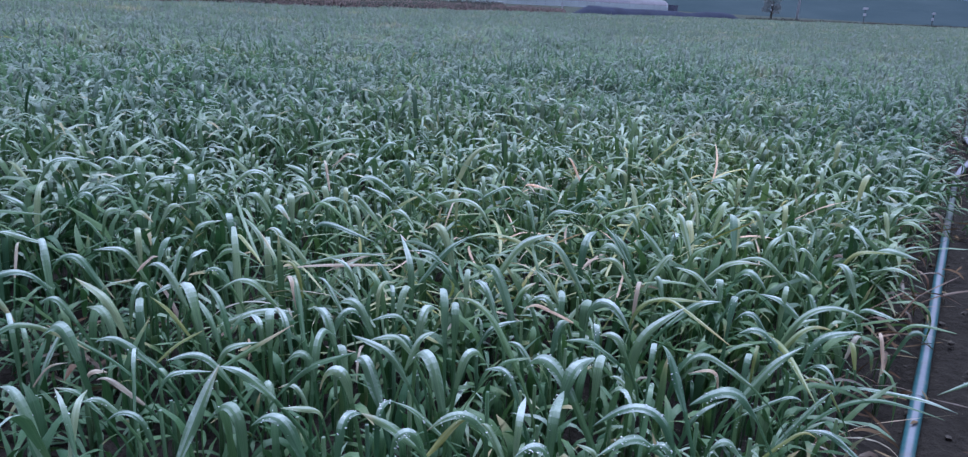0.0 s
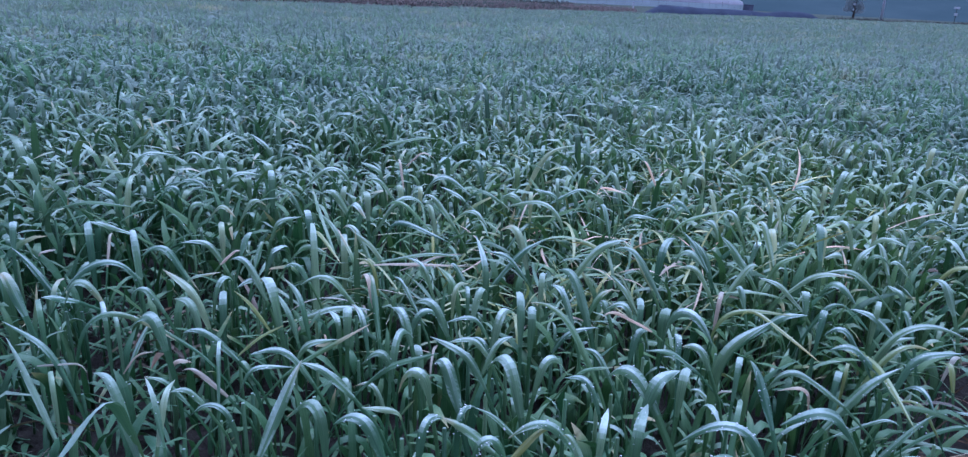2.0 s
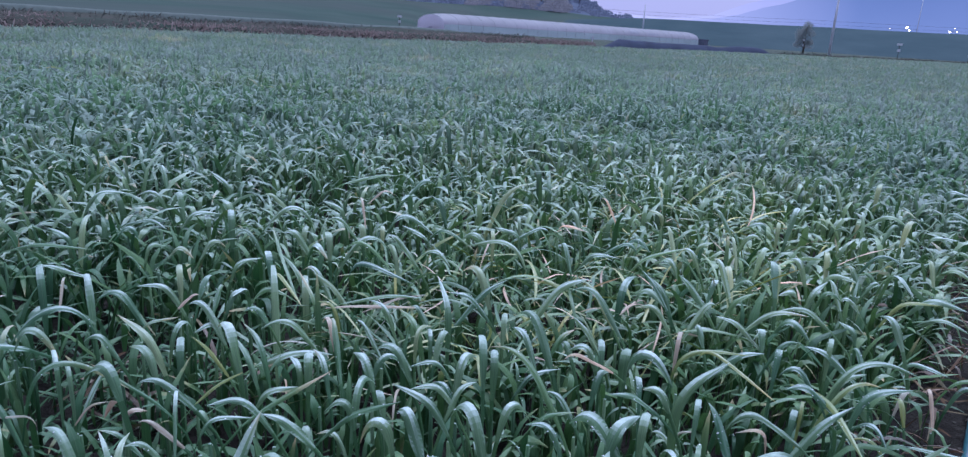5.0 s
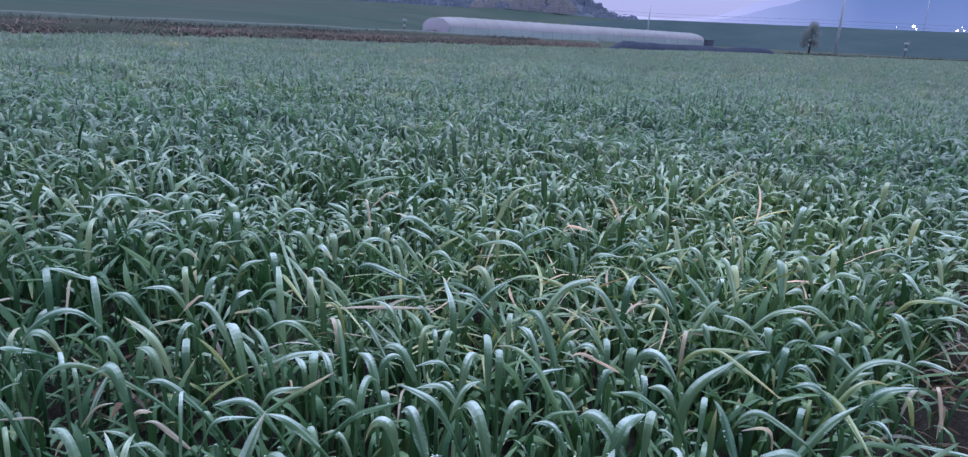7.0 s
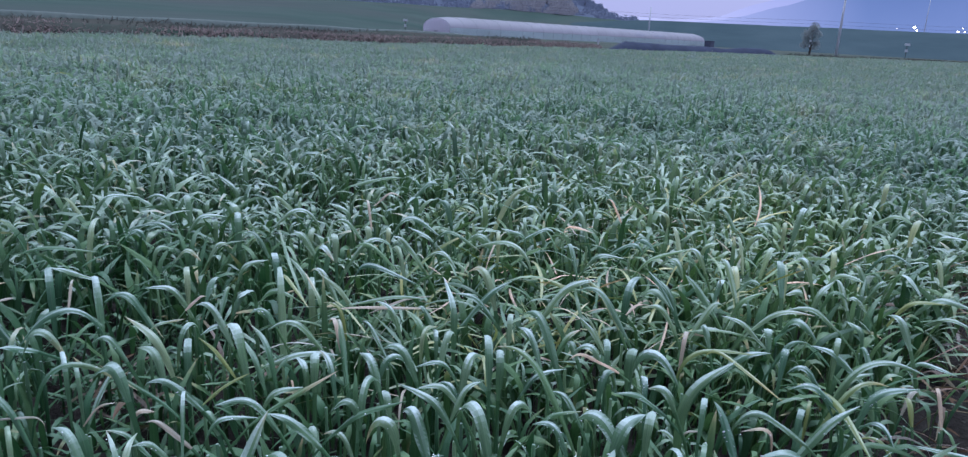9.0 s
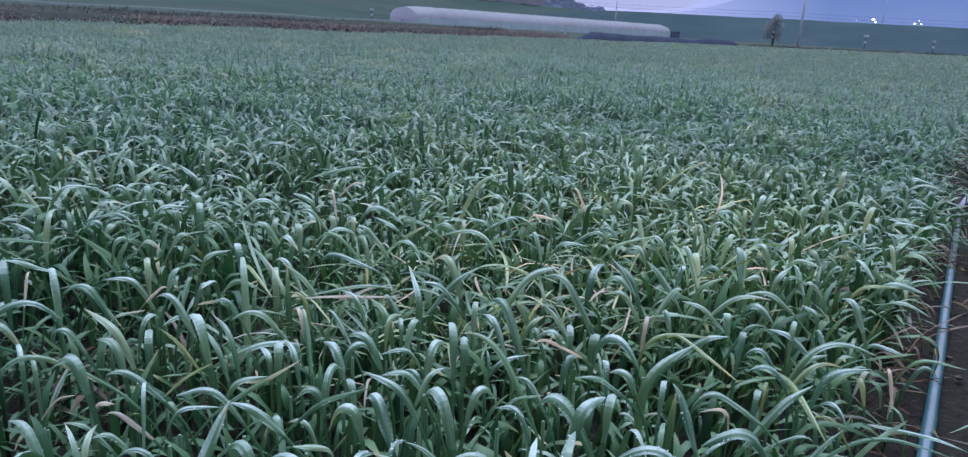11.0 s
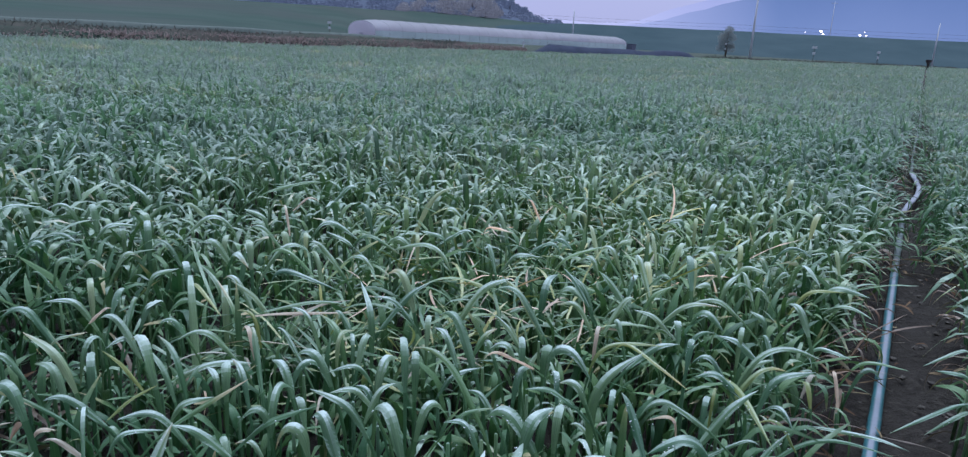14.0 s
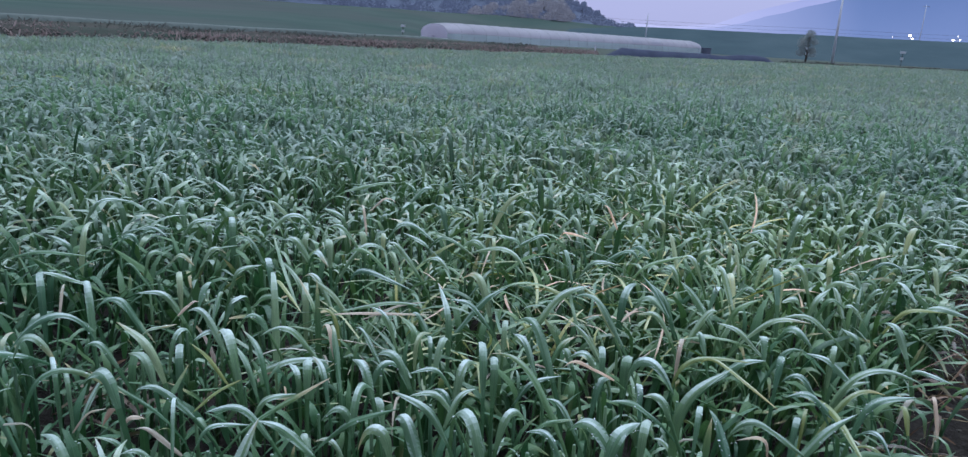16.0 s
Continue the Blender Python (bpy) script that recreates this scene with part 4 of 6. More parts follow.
grown_plant(1.001, 1.944, [(0.000, 0.000, 0.274, 66, 65, 0.107, 117, 0.57, 14, 0.017, 0.00, BLADE_DEWY)])
grown_plant(1.009, 2.211, [(0.000, 0.000, 0.246, 348, 53, 0.167, 59, 0.57, 9, 0.017, 0.60, BLADE_GROWN)])
grown_plant(1.209, 2.215, [(0.000, 0.000, 0.275, 174, 39, 0.135, 58, 0.59, 13, 0.019, -0.60, BLADE_GROWN)])
grown_plant(0.990, 2.332, [(-0.016, 0.004, 0.238, 153, 51, 0.126, 15, 0.70, 14, 0.026, -0.60, BLADE_DEWY), (0.016, -0.004, 0.240, 14, 64, 0.117, 47, 0.46, 13, 0.015, 0.60, BLADE_TIPPED)])
grown_plant(0.876, 2.349, [(0.000, 0.000, 0.241, 146, 53, 0.118, 16, 0.64, 14, 0.017, -0.60, BLADE_GROWN)])
grown_plant(0.741, 2.197, [(0.005, -0.032, 0.237, 150, 54, 0.181, 91, 0.72, 13, 0.018, -0.60, BLADE_GROWN), (-0.005, 0.032, 0.231, 148, 56, 0.137, 29, 0.68, 14, 0.020, -0.60, BLADE_PALE)])
grown_plant(1.126, 2.012, [(0.000, 0.000, 0.182, 7, 71, 0.258, 98, 0.50, 8, 0.016, 0.60, BLADE_GROWN)])
grown_plant(1.143, 1.925, [(0.000, 0.000, 0.190, 12, 75, 0.172, 73, 0.47, 14, 0.018, 0.60, BLADE_DEWY)])
grown_plant(1.392, 2.248, [(-0.016, -0.023, 0.238, 113, 58, 0.108, 80, 0.70, 14, 0.022, -0.60, BLADE_GROWN), (0.016, 0.023, 0.163, 320, 74, 0.114, 81, 0.31, 14, 0.015, 0.60, BLADE_GROWN)])
grown_plant(1.200, 2.094, [(-0.031, 0.019, 0.204, 67, 76, 0.163, 113, 0.53, 14, 0.014, 0.00, BLADE_GROWN), (0.031, -0.019, 0.233, 100, 52, 0.085, 109, 0.78, 15, 0.014, -0.60, BLADE_GROWN)])
grown_plant(1.431, 2.453, [(0.000, 0.000, 0.206, 353, 65, 0.172, 65, 0.45, 13, 0.015, 0.60, BLADE_YELLOW)])
grown_plant(1.574, 2.602, [(0.005, 0.013, 0.183, 331, 59, 0.164, 69, 0.43, 13, 0.026, 0.60, BLADE_GROWN), (-0.005, -0.013, 0.151, 324, 40, 0.171, 62, 0.55, 13, 0.018, 0.60, BLADE_GROWN)])
grown_plant(1.434, 2.148, [(0.000, 0.000, 0.093, 82, 52, 0.128, 112, 0.75, 15, 0.011, -0.30, BLADE_STRAW)])
grown_plant(1.185, 1.831, [(0.000, 0.000, 0.171, 147, 56, 0.108, 97, 0.62, 13, 0.009, -0.60, BLADE_YELLOW)])
grown_plant(1.504, 2.256, [(0.006, -0.010, 0.091, 3, 70, 0.146, 127, 0.51, 14, 0.015, 0.60, BLADE_GROWN), (-0.006, 0.010, 0.105, 340, 67, 0.172, 72, 0.41, 13, 0.012, 0.60, BLADE_TIPPED)])
grown_plant(1.301, 2.023, [(0.000, 0.000, 0.120, 303, 18, 0.209, 15, 0.72, 13, 0.012, 0.60, BLADE_GROWN)])
grown_plant(1.783, 2.236, [(0.000, 0.000, 0.197, 191, 64, 0.150, 84, 0.18, 17, 0.011, -0.60, BLADE_GROWN)])
grown_plant(1.647, 2.019, [(0.007, 0.014, 0.181, 208, 13, 0.299, 16, 0.20, 15, 0.011, -0.60, BLADE_TIPPED), (-0.007, -0.014, 0.154, 198, 68, 0.153, 88, 0.19, 17, 0.012, -0.60, BLADE_TIPPED)])
grown_plant(1.692, 2.104, [(0.000, 0.000, 0.196, 171, 60, 0.086, 56, 0.19, 16, 0.014, -0.60, BLADE_GROWN)])
grown_plant(-0.477, 2.624, [(0.000, 0.000, 0.261, 28, 59, 0.133, 67, 0.44, 13, 0.019, 0.60, BLADE_GROWN)])
grown_plant(-0.400, 2.635, [(0.000, 0.000, 0.220, 119, 84, 0.170, 109, 0.50, 14, 0.019, 0.00, BLADE_GROWN)])
grown_plant(-0.320, 2.610, [(0.000, 0.000, 0.213, 115, 81, 0.208, 104, 0.54, 14, 0.025, 0.00, BLADE_GROWN)])
grown_plant(-0.319, 2.407, [(0.000, 0.000, 0.253, 36, 60, 0.097, 108, 0.63, 14, 0.019, 0.60, BLADE_GROWN)])
grown_plant(-0.189, 2.502, [(0.000, 0.000, 0.245, 165, 57, 0.110, 60, 0.70, 13, 0.016, -0.60, BLADE_GROWN)])
grown_plant(-0.563, 2.808, [(0.000, 0.000, 0.237, 127, 68, 0.149, 98, 0.59, 14, 0.026, 0.00, BLADE_GROWN)])
grown_plant(-0.635, 2.850, [(0.000, 0.000, 0.242, 183, 66, 0.140, 92, 0.57, 13, 0.019, -0.60, BLADE_GROWN)])
grown_plant(-0.846, 2.735, [(-0.011, 0.029, 0.245, 35, 66, 0.174, 77, 0.42, 13, 0.021, 0.60, BLADE_GROWN), (0.011, -0.029, 0.220, 165, 50, 0.145, 78, 0.86, 16, 0.018, -0.60, BLADE_PALE)])
grown_plant(-0.264, 2.736, [(0.000, 0.000, 0.262, 11, 47, 0.194, 107, 0.54, 11, 0.023, 0.60, BLADE_GROWN)])
grown_plant(-0.238, 2.879, [(0.000, 0.000, 0.260, 185, 48, 0.120, 89, 0.81, 14, 0.022, -0.60, BLADE_PALE)])
grown_plant(-0.055, 2.470, [(0.003, 0.016, 0.257, 168, 57, 0.120, 82, 0.69, 14, 0.026, -0.60, BLADE_GROWN), (-0.023, 0.037, 0.249, 97, 79, 0.153, 109, 0.52, 14, 0.020, 0.00, BLADE_PALE), (0.020, -0.052, 0.280, 327, 67, 0.105, 107, 0.47, 14, 0.022, 0.30, BLADE_GROWN)])
grown_plant(-0.189, 2.290, [(0.000, 0.000, 0.244, 35, 73, 0.107, 69, 0.45, 14, 0.017, 0.60, BLADE_GROWN)])
grown_plant(-0.097, 2.322, [(0.000, 0.000, 0.229, 121, 65, 0.149, 102, 0.60, 14, 0.021, 0.00, BLADE_GROWN)])
grown_plant(-0.403, 2.345, [(0.027, 0.006, 0.269, 358, 54, 0.092, 99, 0.50, 13, 0.017, 0.60, BLADE_PALE), (-0.027, -0.006, 0.255, 58, 77, 0.092, 101, 0.52, 14, 0.015, 0.60, BLADE_GROWN)])
grown_plant(-0.589, 2.489, [(0.000, 0.000, 0.272, 358, 45, 0.087, 112, 0.55, 13, 0.018, 0.60, BLADE_GROWN)])
grown_plant(-0.389, 2.277, [(0.000, 0.000, 0.239, 172, 50, 0.087, 94, 0.85, 15, 0.009, -0.60, BLADE_TIPPED)])
grown_plant(-0.609, 2.567, [(0.000, 0.000, 0.282, 340, 18, 0.162, 42, 0.67, 13, 0.018, 0.60, BLADE_GROWN)])
grown_plant(-0.550, 3.151, [(0.000, 0.000, 0.234, 168, 69, 0.130, 40, 0.35, 14, 0.024, -0.60, BLADE_GROWN)])
grown_plant(-0.796, 3.167, [(0.000, 0.000, 0.208, 131, 59, 0.179, 94, 0.74, 14, 0.020, -0.30, BLADE_GROWN)])
grown_plant(0.033, 2.433, [(0.009, -0.005, 0.244, 32, 60, 0.200, 113, 0.60, 10, 0.019, 0.60, BLADE_GROWN), (0.008, 0.001, 0.262, 347, 67, 0.225, 109, 0.39, 14, 0.015, 0.60, BLADE_TIPPED), (-0.017, 0.003, 0.268, 113, 72, 0.139, 106, 0.54, 14, 0.023, 0.00, BLADE_PALE)])
grown_plant(0.243, 2.480, [(-0.002, -0.012, 0.260, 172, 52, 0.123, 66, 0.85, 14, 0.021, -0.60, BLADE_GROWN), (0.002, 0.012, 0.283, 328, 34, 0.122, 75, 0.49, 13, 0.016, 0.60, BLADE_GROWN)])
grown_plant(0.210, 2.386, [(0.000, 0.000, 0.237, 122, 62, 0.160, 94, 0.65, 13, 0.017, -0.60, BLADE_PALE)])
grown_plant(0.118, 2.667, [(0.000, 0.000, 0.291, 1, 60, 0.181, 98, 0.39, 12, 0.022, 0.60, BLADE_GROWN)])
grown_plant(0.247, 2.606, [(0.003, 0.002, 0.277, 174, 69, 0.100, 47, 0.23, 15, 0.017, -0.60, BLADE_GROWN), (-0.003, -0.002, 0.287, 347, 56, 0.179, 86, 0.34, 14, 0.015, 0.60, BLADE_TIPPED)])
grown_plant(0.353, 2.593, [(-0.014, 0.009, 0.301, 340, 45, 0.103, 85, 0.47, 13, 0.018, 0.60, BLADE_GROWN), (0.014, -0.009, 0.296, 329, 22, 0.236, 93, 0.62, 9, 0.018, 0.60, BLADE_GROWN)])
grown_plant(0.432, 2.569, [(0.000, 0.000, 0.254, 97, 77, 0.165, 106, 0.52, 14, 0.015, 0.00, BLADE_PALE)])
grown_plant(0.497, 2.727, [(0.004, 0.019, 0.249, 98, 75, 0.172, 101, 0.53, 14, 0.013, 0.00, BLADE_PALE), (-0.011, -0.003, 0.278, 352, 34, 0.122, 91, 0.81, 14, 0.018, 0.60, BLADE_GROWN), (0.007, -0.016, 0.277, 181, 74, 0.095, 62, 0.27, 15, 0.019, -0.60, BLADE_GROWN)])
grown_plant(0.351, 3.112, [(0.000, 0.000, 0.109, 23, 67, 0.352, 69, 0.75, 12, 0.026, 0.60, BLADE_PALE)])
grown_plant(0.478, 2.966, [(0.000, 0.000, 0.287, 339, 64, 0.108, 106, 0.51, 14, 0.025, 0.60, BLADE_GROWN)])
grown_plant(0.129, 2.993, [(0.000, 0.000, 0.253, 257, 89, 0.148, 101, 0.52, 14, 0.026, 0.00, BLADE_GROWN)])
grown_plant(0.258, 2.917, [(0.000, 0.000, 0.258, 132, 68, 0.151, 102, 0.56, 14, 0.024, -0.60, BLADE_GROWN)])
grown_plant(0.088, 3.187, [(0.000, 0.000, 0.280, 17, 47, 0.119, 85, 0.72, 14, 0.026, 0.60, BLADE_GROWN)])
grown_plant(-0.026, 2.863, [(0.034, 0.003, 0.239, 116, 58, 0.152, 96, 0.71, 14, 0.011, 0.00, BLADE_STRAW), (-0.034, -0.003, 0.267, 175, 74, 0.098, 57, 0.32, 14, 0.023, -0.60, BLADE_GROWN)])
grown_plant(-0.178, 3.294, [(0.000, 0.000, 0.281, 356, 18, 0.216, 16, 0.70, 14, 0.024, 0.60, BLADE_GROWN)])
grown_plant(-0.022, 3.030, [(0.000, 0.000, 0.278, 11, 45, 0.113, 85, 0.68, 13, 0.011, 0.60, BLADE_STRAW)])
grown_plant(0.097, 2.576, [(0.027, -0.002, 0.264, 101, 76, 0.125, 110, 0.53, 14, 0.017, 0.00, BLADE_PALE), (-0.027, 0.002, 0.278, 114, 68, 0.098, 112, 0.56, 14, 0.023, 0.00, BLADE_PALE)])
grown_plant(0.037, 2.669, [(0.000, 0.000, 0.249, 181, 53, 0.145, 101, 0.71, 14, 0.016, -0.60, BLADE_GROWN)])
grown_plant(0.694, 2.881, [(0.000, 0.000, 0.258, 119, 56, 0.135, 98, 0.72, 14, 0.020, -0.60, BLADE_PALE)])
grown_plant(0.656, 2.526, [(-0.009, 0.011, 0.257, 112, 54, 0.117, 104, 0.75, 15, 0.016, -0.30, BLADE_GROWN), (0.009, -0.011, 0.274, 354, 58, 0.126, 64, 0.44, 13, 0.018, 0.60, BLADE_GROWN)])
grown_plant(0.773, 2.633, [(-0.032, 0.009, 0.282, 338, 38, 0.123, 97, 0.69, 14, 0.020, 0.60, BLADE_GROWN), (0.032, -0.009, 0.217, 2, 60, 0.219, 43, 0.35, 14, 0.015, 0.60, BLADE_TIPPED)])
grown_plant(0.990, 2.730, [(-0.022, 0.013, 0.233, 104, 52, 0.159, 105, 0.85, 16, 0.018, -0.30, BLADE_PALE), (0.022, -0.013, 0.276, 14, 78, 0.078, 67, 0.41, 14, 0.017, 0.60, BLADE_GROWN)])
grown_plant(0.870, 2.566, [(0.000, 0.000, 0.290, 301, 33, 0.130, 97, 0.55, 13, 0.019, 0.60, BLADE_GROWN)])
grown_plant(0.993, 2.562, [(0.000, 0.000, 0.275, 136, 60, 0.115, 104, 0.62, 14, 0.019, -0.60, BLADE_GROWN)])
grown_plant(1.049, 2.439, [(0.000, 0.000, 0.242, 106, 51, 0.149, 106, 0.84, 16, 0.021, -0.45, BLADE_GROWN)])
grown_plant(1.137, 2.717, [(0.000, 0.000, 0.231, 93, 54, 0.160, 102, 0.77, 15, 0.015, -0.15, BLADE_PALE)])
grown_plant(1.167, 2.467, [(0.000, 0.000, 0.255, 86, 56, 0.145, 102, 0.71, 14, 0.025, 0.00, BLADE_DEWY)])
grown_plant(1.152, 2.610, [(0.000, 0.000, 0.257, 52, 61, 0.145, 96, 0.65, 14, 0.020, 0.15, BLADE_GROWN)])
grown_plant(1.171, 2.836, [(0.000, 0.000, 0.274, 358, 67, 0.098, 100, 0.56, 14, 0.021, 0.60, BLADE_GROWN)])
grown_plant(1.307, 2.984, [(0.016, -0.008, 0.241, 72, 79, 0.169, 103, 0.51, 14, 0.017, 0.00, BLADE_PALE), (-0.016, 0.008, 0.288, 176, 77, 0.079, 96, 0.42, 14, 0.026, -0.60, BLADE_GROWN)])
grown_plant(1.285, 2.545, [(-0.018, -0.001, 0.267, 117, 65, 0.129, 100, 0.58, 14, 0.021, -0.60, BLADE_GROWN), (0.018, 0.001, 0.268, 332, 59, 0.112, 74, 0.46, 13, 0.021, 0.60, BLADE_GROWN)])
grown_plant(1.216, 3.098, [(0.000, 0.000, 0.245, 129, 50, 0.123, 89, 0.86, 16, 0.019, -0.60, BLADE_GROWN)])
grown_plant(1.414, 3.152, [(0.000, 0.000, 0.217, 54, 62, 0.203, 89, 0.68, 14, 0.026, 0.30, BLADE_GROWN)])
grown_plant(0.808, 2.708, [(0.000, 0.000, 0.293, 327, 49, 0.098, 87, 0.43, 13, 0.021, 0.60, BLADE_GROWN)])
grown_plant(0.973, 3.057, [(0.000, 0.000, 0.273, 150, 81, 0.084, 75, 0.44, 14, 0.021, -0.60, BLADE_PALE)])
grown_plant(0.830, 3.148, [(0.000, 0.000, 0.246, 128, 51, 0.120, 92, 0.86, 16, 0.011, -0.60, BLADE_STRAW)])
grown_plant(0.618, 2.839, [(0.000, 0.000, 0.285, 337, 74, 0.114, 81, 0.20, 16, 0.011, 0.60, BLADE_STRAW)])
grown_plant(0.833, 3.298, [(0.000, 0.000, 0.267, 171, 41, 0.138, 90, 0.84, 14, 0.022, -0.60, BLADE_GROWN)])
grown_plant(1.375, 2.685, [(0.000, 0.000, 0.234, 76, 66, 0.155, 100, 0.60, 14, 0.020, 0.00, BLADE_PALE)])
grown_plant(1.422, 2.578, [(0.000, 0.000, 0.263, 114, 53, 0.085, 105, 0.78, 15, 0.019, -0.60, BLADE_GROWN)])
grown_plant(1.794, 3.139, [(0.000, 0.000, 0.239, 48, 65, 0.161, 91, 0.62, 14, 0.026, 0.00, BLADE_PALE)])
grown_plant(1.517, 2.809, [(0.000, 0.000, 0.229, 340, 61, 0.171, 94, 0.54, 13, 0.016, 0.60, BLADE_GROWN)])
grown_plant(1.693, 3.199, [(0.000, 0.000, 0.207, 76, 61, 0.202, 93, 0.70, 14, 0.016, 0.00, BLADE_GROWN)])
grown_plant(1.734, 3.303, [(0.000, 0.000, 0.262, 330, 43, 0.169, 72, 0.54, 13, 0.026, 0.60, BLADE_GROWN)])
grown_plant(1.721, 3.120, [(0.000, 0.000, 0.248, 31, 58, 0.118, 93, 0.71, 14, 0.020, 0.60, BLADE_GROWN)])
grown_plant(1.731, 2.786, [(0.000, 0.000, 0.217, 86, 55, 0.119, 103, 0.74, 15, 0.018, -0.45, BLADE_PALE)])
grown_plant(1.937, 3.248, [(0.000, 0.000, 0.215, 336, 76, 0.121, 76, 0.35, 14, 0.022, 0.60, BLADE_GROWN)])
grown_plant(1.845, 3.004, [(0.000, 0.000, 0.181, 314, 42, 0.144, 74, 0.51, 13, 0.023, 0.60, BLADE_GROWN)])
grown_plant(2.227, 3.682, [(0.000, 0.000, 0.230, 310, 72, 0.120, 92, 0.29, 15, 0.026, 0.60, BLADE_GROWN)])
grown_plant(2.415, 4.078, [(0.000, 0.000, 0.237, 323, 73, 0.156, 86, 0.31, 14, 0.026, 0.60, BLADE_GROWN)])
grown_plant(2.023, 3.227, [(0.000, 0.000, 0.189, 299, 72, 0.117, 97, 0.31, 15, 0.015, 0.60, BLADE_TIPPED)])
grown_plant(2.010, 3.837, [(0.000, 0.000, 0.212, 59, 76, 0.209, 93, 0.55, 14, 0.026, 0.00, BLADE_PALE)])
grown_plant(1.825, 3.721, [(0.000, 0.000, 0.230, 99, 55, 0.154, 98, 0.79, 15, 0.023, -0.60, BLADE_GROWN)])
grown_plant(-0.009, 1.535, [(-0.012, -0.025, 0.204, 134, 59, 0.123, 56, 0.65, 13, 0.011, 0.00, BLADE_GROWN), (-0.008, 0.043, 0.232, 188, 52, 0.084, 45, 0.66, 14, 0.010, -0.60, BLADE_GROWN), (-0.022, -0.025, 0.204, 99, 58, 0.114, 65, 0.68, 14, 0.013, 0.30, BLADE_PALE), (0.042, 0.008, 0.252, 198, 56, 0.070, 75, 0.68, 14, 0.012, -0.60, BLADE_GROWN)])
grown_plant(0.126, 1.474, [(-0.012, -0.004, 0.248, 177, 82, 0.124, 137, 0.59, 9, 0.010, -0.60, BLADE_GROWN), (0.012, 0.004, 0.234, 72, 50, 0.141, 15, 0.86, 14, 0.022, 0.45, BLADE_GROWN)])
grown_plant(0.246, 1.439, [(0.000, 0.000, 0.273, 144, 85, 0.173, 132, 0.43, 17, 0.019, -0.60, BLADE_GROWN)])
grown_plant(0.067, 1.578, [(0.000, 0.000, 0.273, 17, 66, 0.096, 71, 0.39, 14, 0.010, 0.60, BLADE_GROWN)])
grown_plant(0.359, 1.376, [(-0.021, 0.007, 0.320, 162, 65, 0.108, 108, 0.58, 12, 0.019, -0.60, BLADE_DEWY), (0.021, -0.007, 0.332, 73, 79, 0.103, 112, 0.50, 14, 0.014, 0.60, BLADE_DEWY)])
grown_plant(0.453, 1.415, [(-0.036, 0.004, 0.299, 76, 90, 0.126, 120, 0.57, 16, 0.010, 0.45, BLADE_DEWY), (0.010, 0.013, 0.320, 191, 43, 0.083, 16, 0.64, 14, 0.017, -0.60, BLADE_GROWN), (0.026, -0.017, 0.326, 23, 47, 0.077, 88, 0.86, 16, 0.011, 0.60, BLADE_YELLOW)])
grown_plant(0.530, 1.435, [(-0.031, 0.017, 0.316, 186, 46, 0.088, 27, 0.73, 14, 0.009, -0.60, BLADE_GROWN), (0.031, -0.017, 0.335, 188, 58, 0.110, 102, 0.57, 10, 0.015, -0.60, BLADE_DEWY)])
grown_plant(0.487, 1.365, [(0.000, 0.000, 0.341, 205, 68, 0.099, 148, 0.61, 16, 0.016, -0.60, BLADE_DEWY)])
grown_plant(0.333, 1.487, [(0.000, 0.000, 0.312, 206, 73, 0.063, 59, 0.21, 15, 0.011, -0.60, BLADE_PALE)])
grown_plant(0.595, 1.403, [(-0.009, 0.011, 0.318, 81, 74, 0.109, 84, 0.48, 14, 0.012, 0.00, BLADE_GROWN), (0.032, 0.015, 0.314, 76, 83, 0.134, 97, 0.48, 14, 0.017, 0.00, BLADE_DEWY), (-0.023, -0.027, 0.343, 141, 53, 0.056, 102, 0.85, 16, 0.012, -0.60, BLADE_GROWN)])
grown_plant(0.764, 1.432, [(0.019, -0.004, 0.319, 172, 74, 0.161, 120, 0.53, 10, 0.017, -0.60, BLADE_DEWY), (-0.005, -0.041, 0.352, 205, 43, 0.111, 65, 0.55, 13, 0.015, -0.60, BLADE_DEWY), (-0.014, 0.045, 0.282, 73, 56, 0.155, 108, 0.69, 14, 0.010, 0.00, BLADE_TIPPED)])
grown_plant(0.652, 1.356, [(-0.027, -0.022, 0.367, 193, 63, 0.066, 100, 0.59, 14, 0.016, -0.60, BLADE_DEWY), (0.027, 0.022, 0.347, 159, 77, 0.037, 69, 0.39, 14, 0.008, -0.60, BLADE_GROWN)])
grown_plant(0.761, 1.357, [(0.000, 0.000, 0.361, 159, 67, 0.053, 129, 0.61, 15, 0.013, -0.60, BLADE_DEWY)])
grown_plant(0.866, 1.427, [(0.000, 0.000, 0.326, 187, 53, 0.068, 110, 0.68, 14, 0.014, -0.60, BLADE_GROWN)])
grown_plant(1.042, 1.754, [(0.000, 0.000, 0.134, 16, 48, 0.148, 15, 0.85, 14, 0.013, 0.45, BLADE_DEWY)])
grown_plant(1.113, 1.853, [(0.000, 0.000, 0.089, 356, 51, 0.310, 68, 0.48, 10, 0.011, 0.60, BLADE_TIPPED)])
grown_plant(1.135, 1.633, [(0.000, 0.000, 0.193, 167, 40, 0.111, 51, 0.70, 13, 0.016, -0.60, BLADE_DEWY)])
grown_plant(-0.059, 1.503, [(0.000, 0.000, 0.182, 148, 62, 0.182, 85, 0.70, 16, 0.019, -0.30, BLADE_GROWN)])
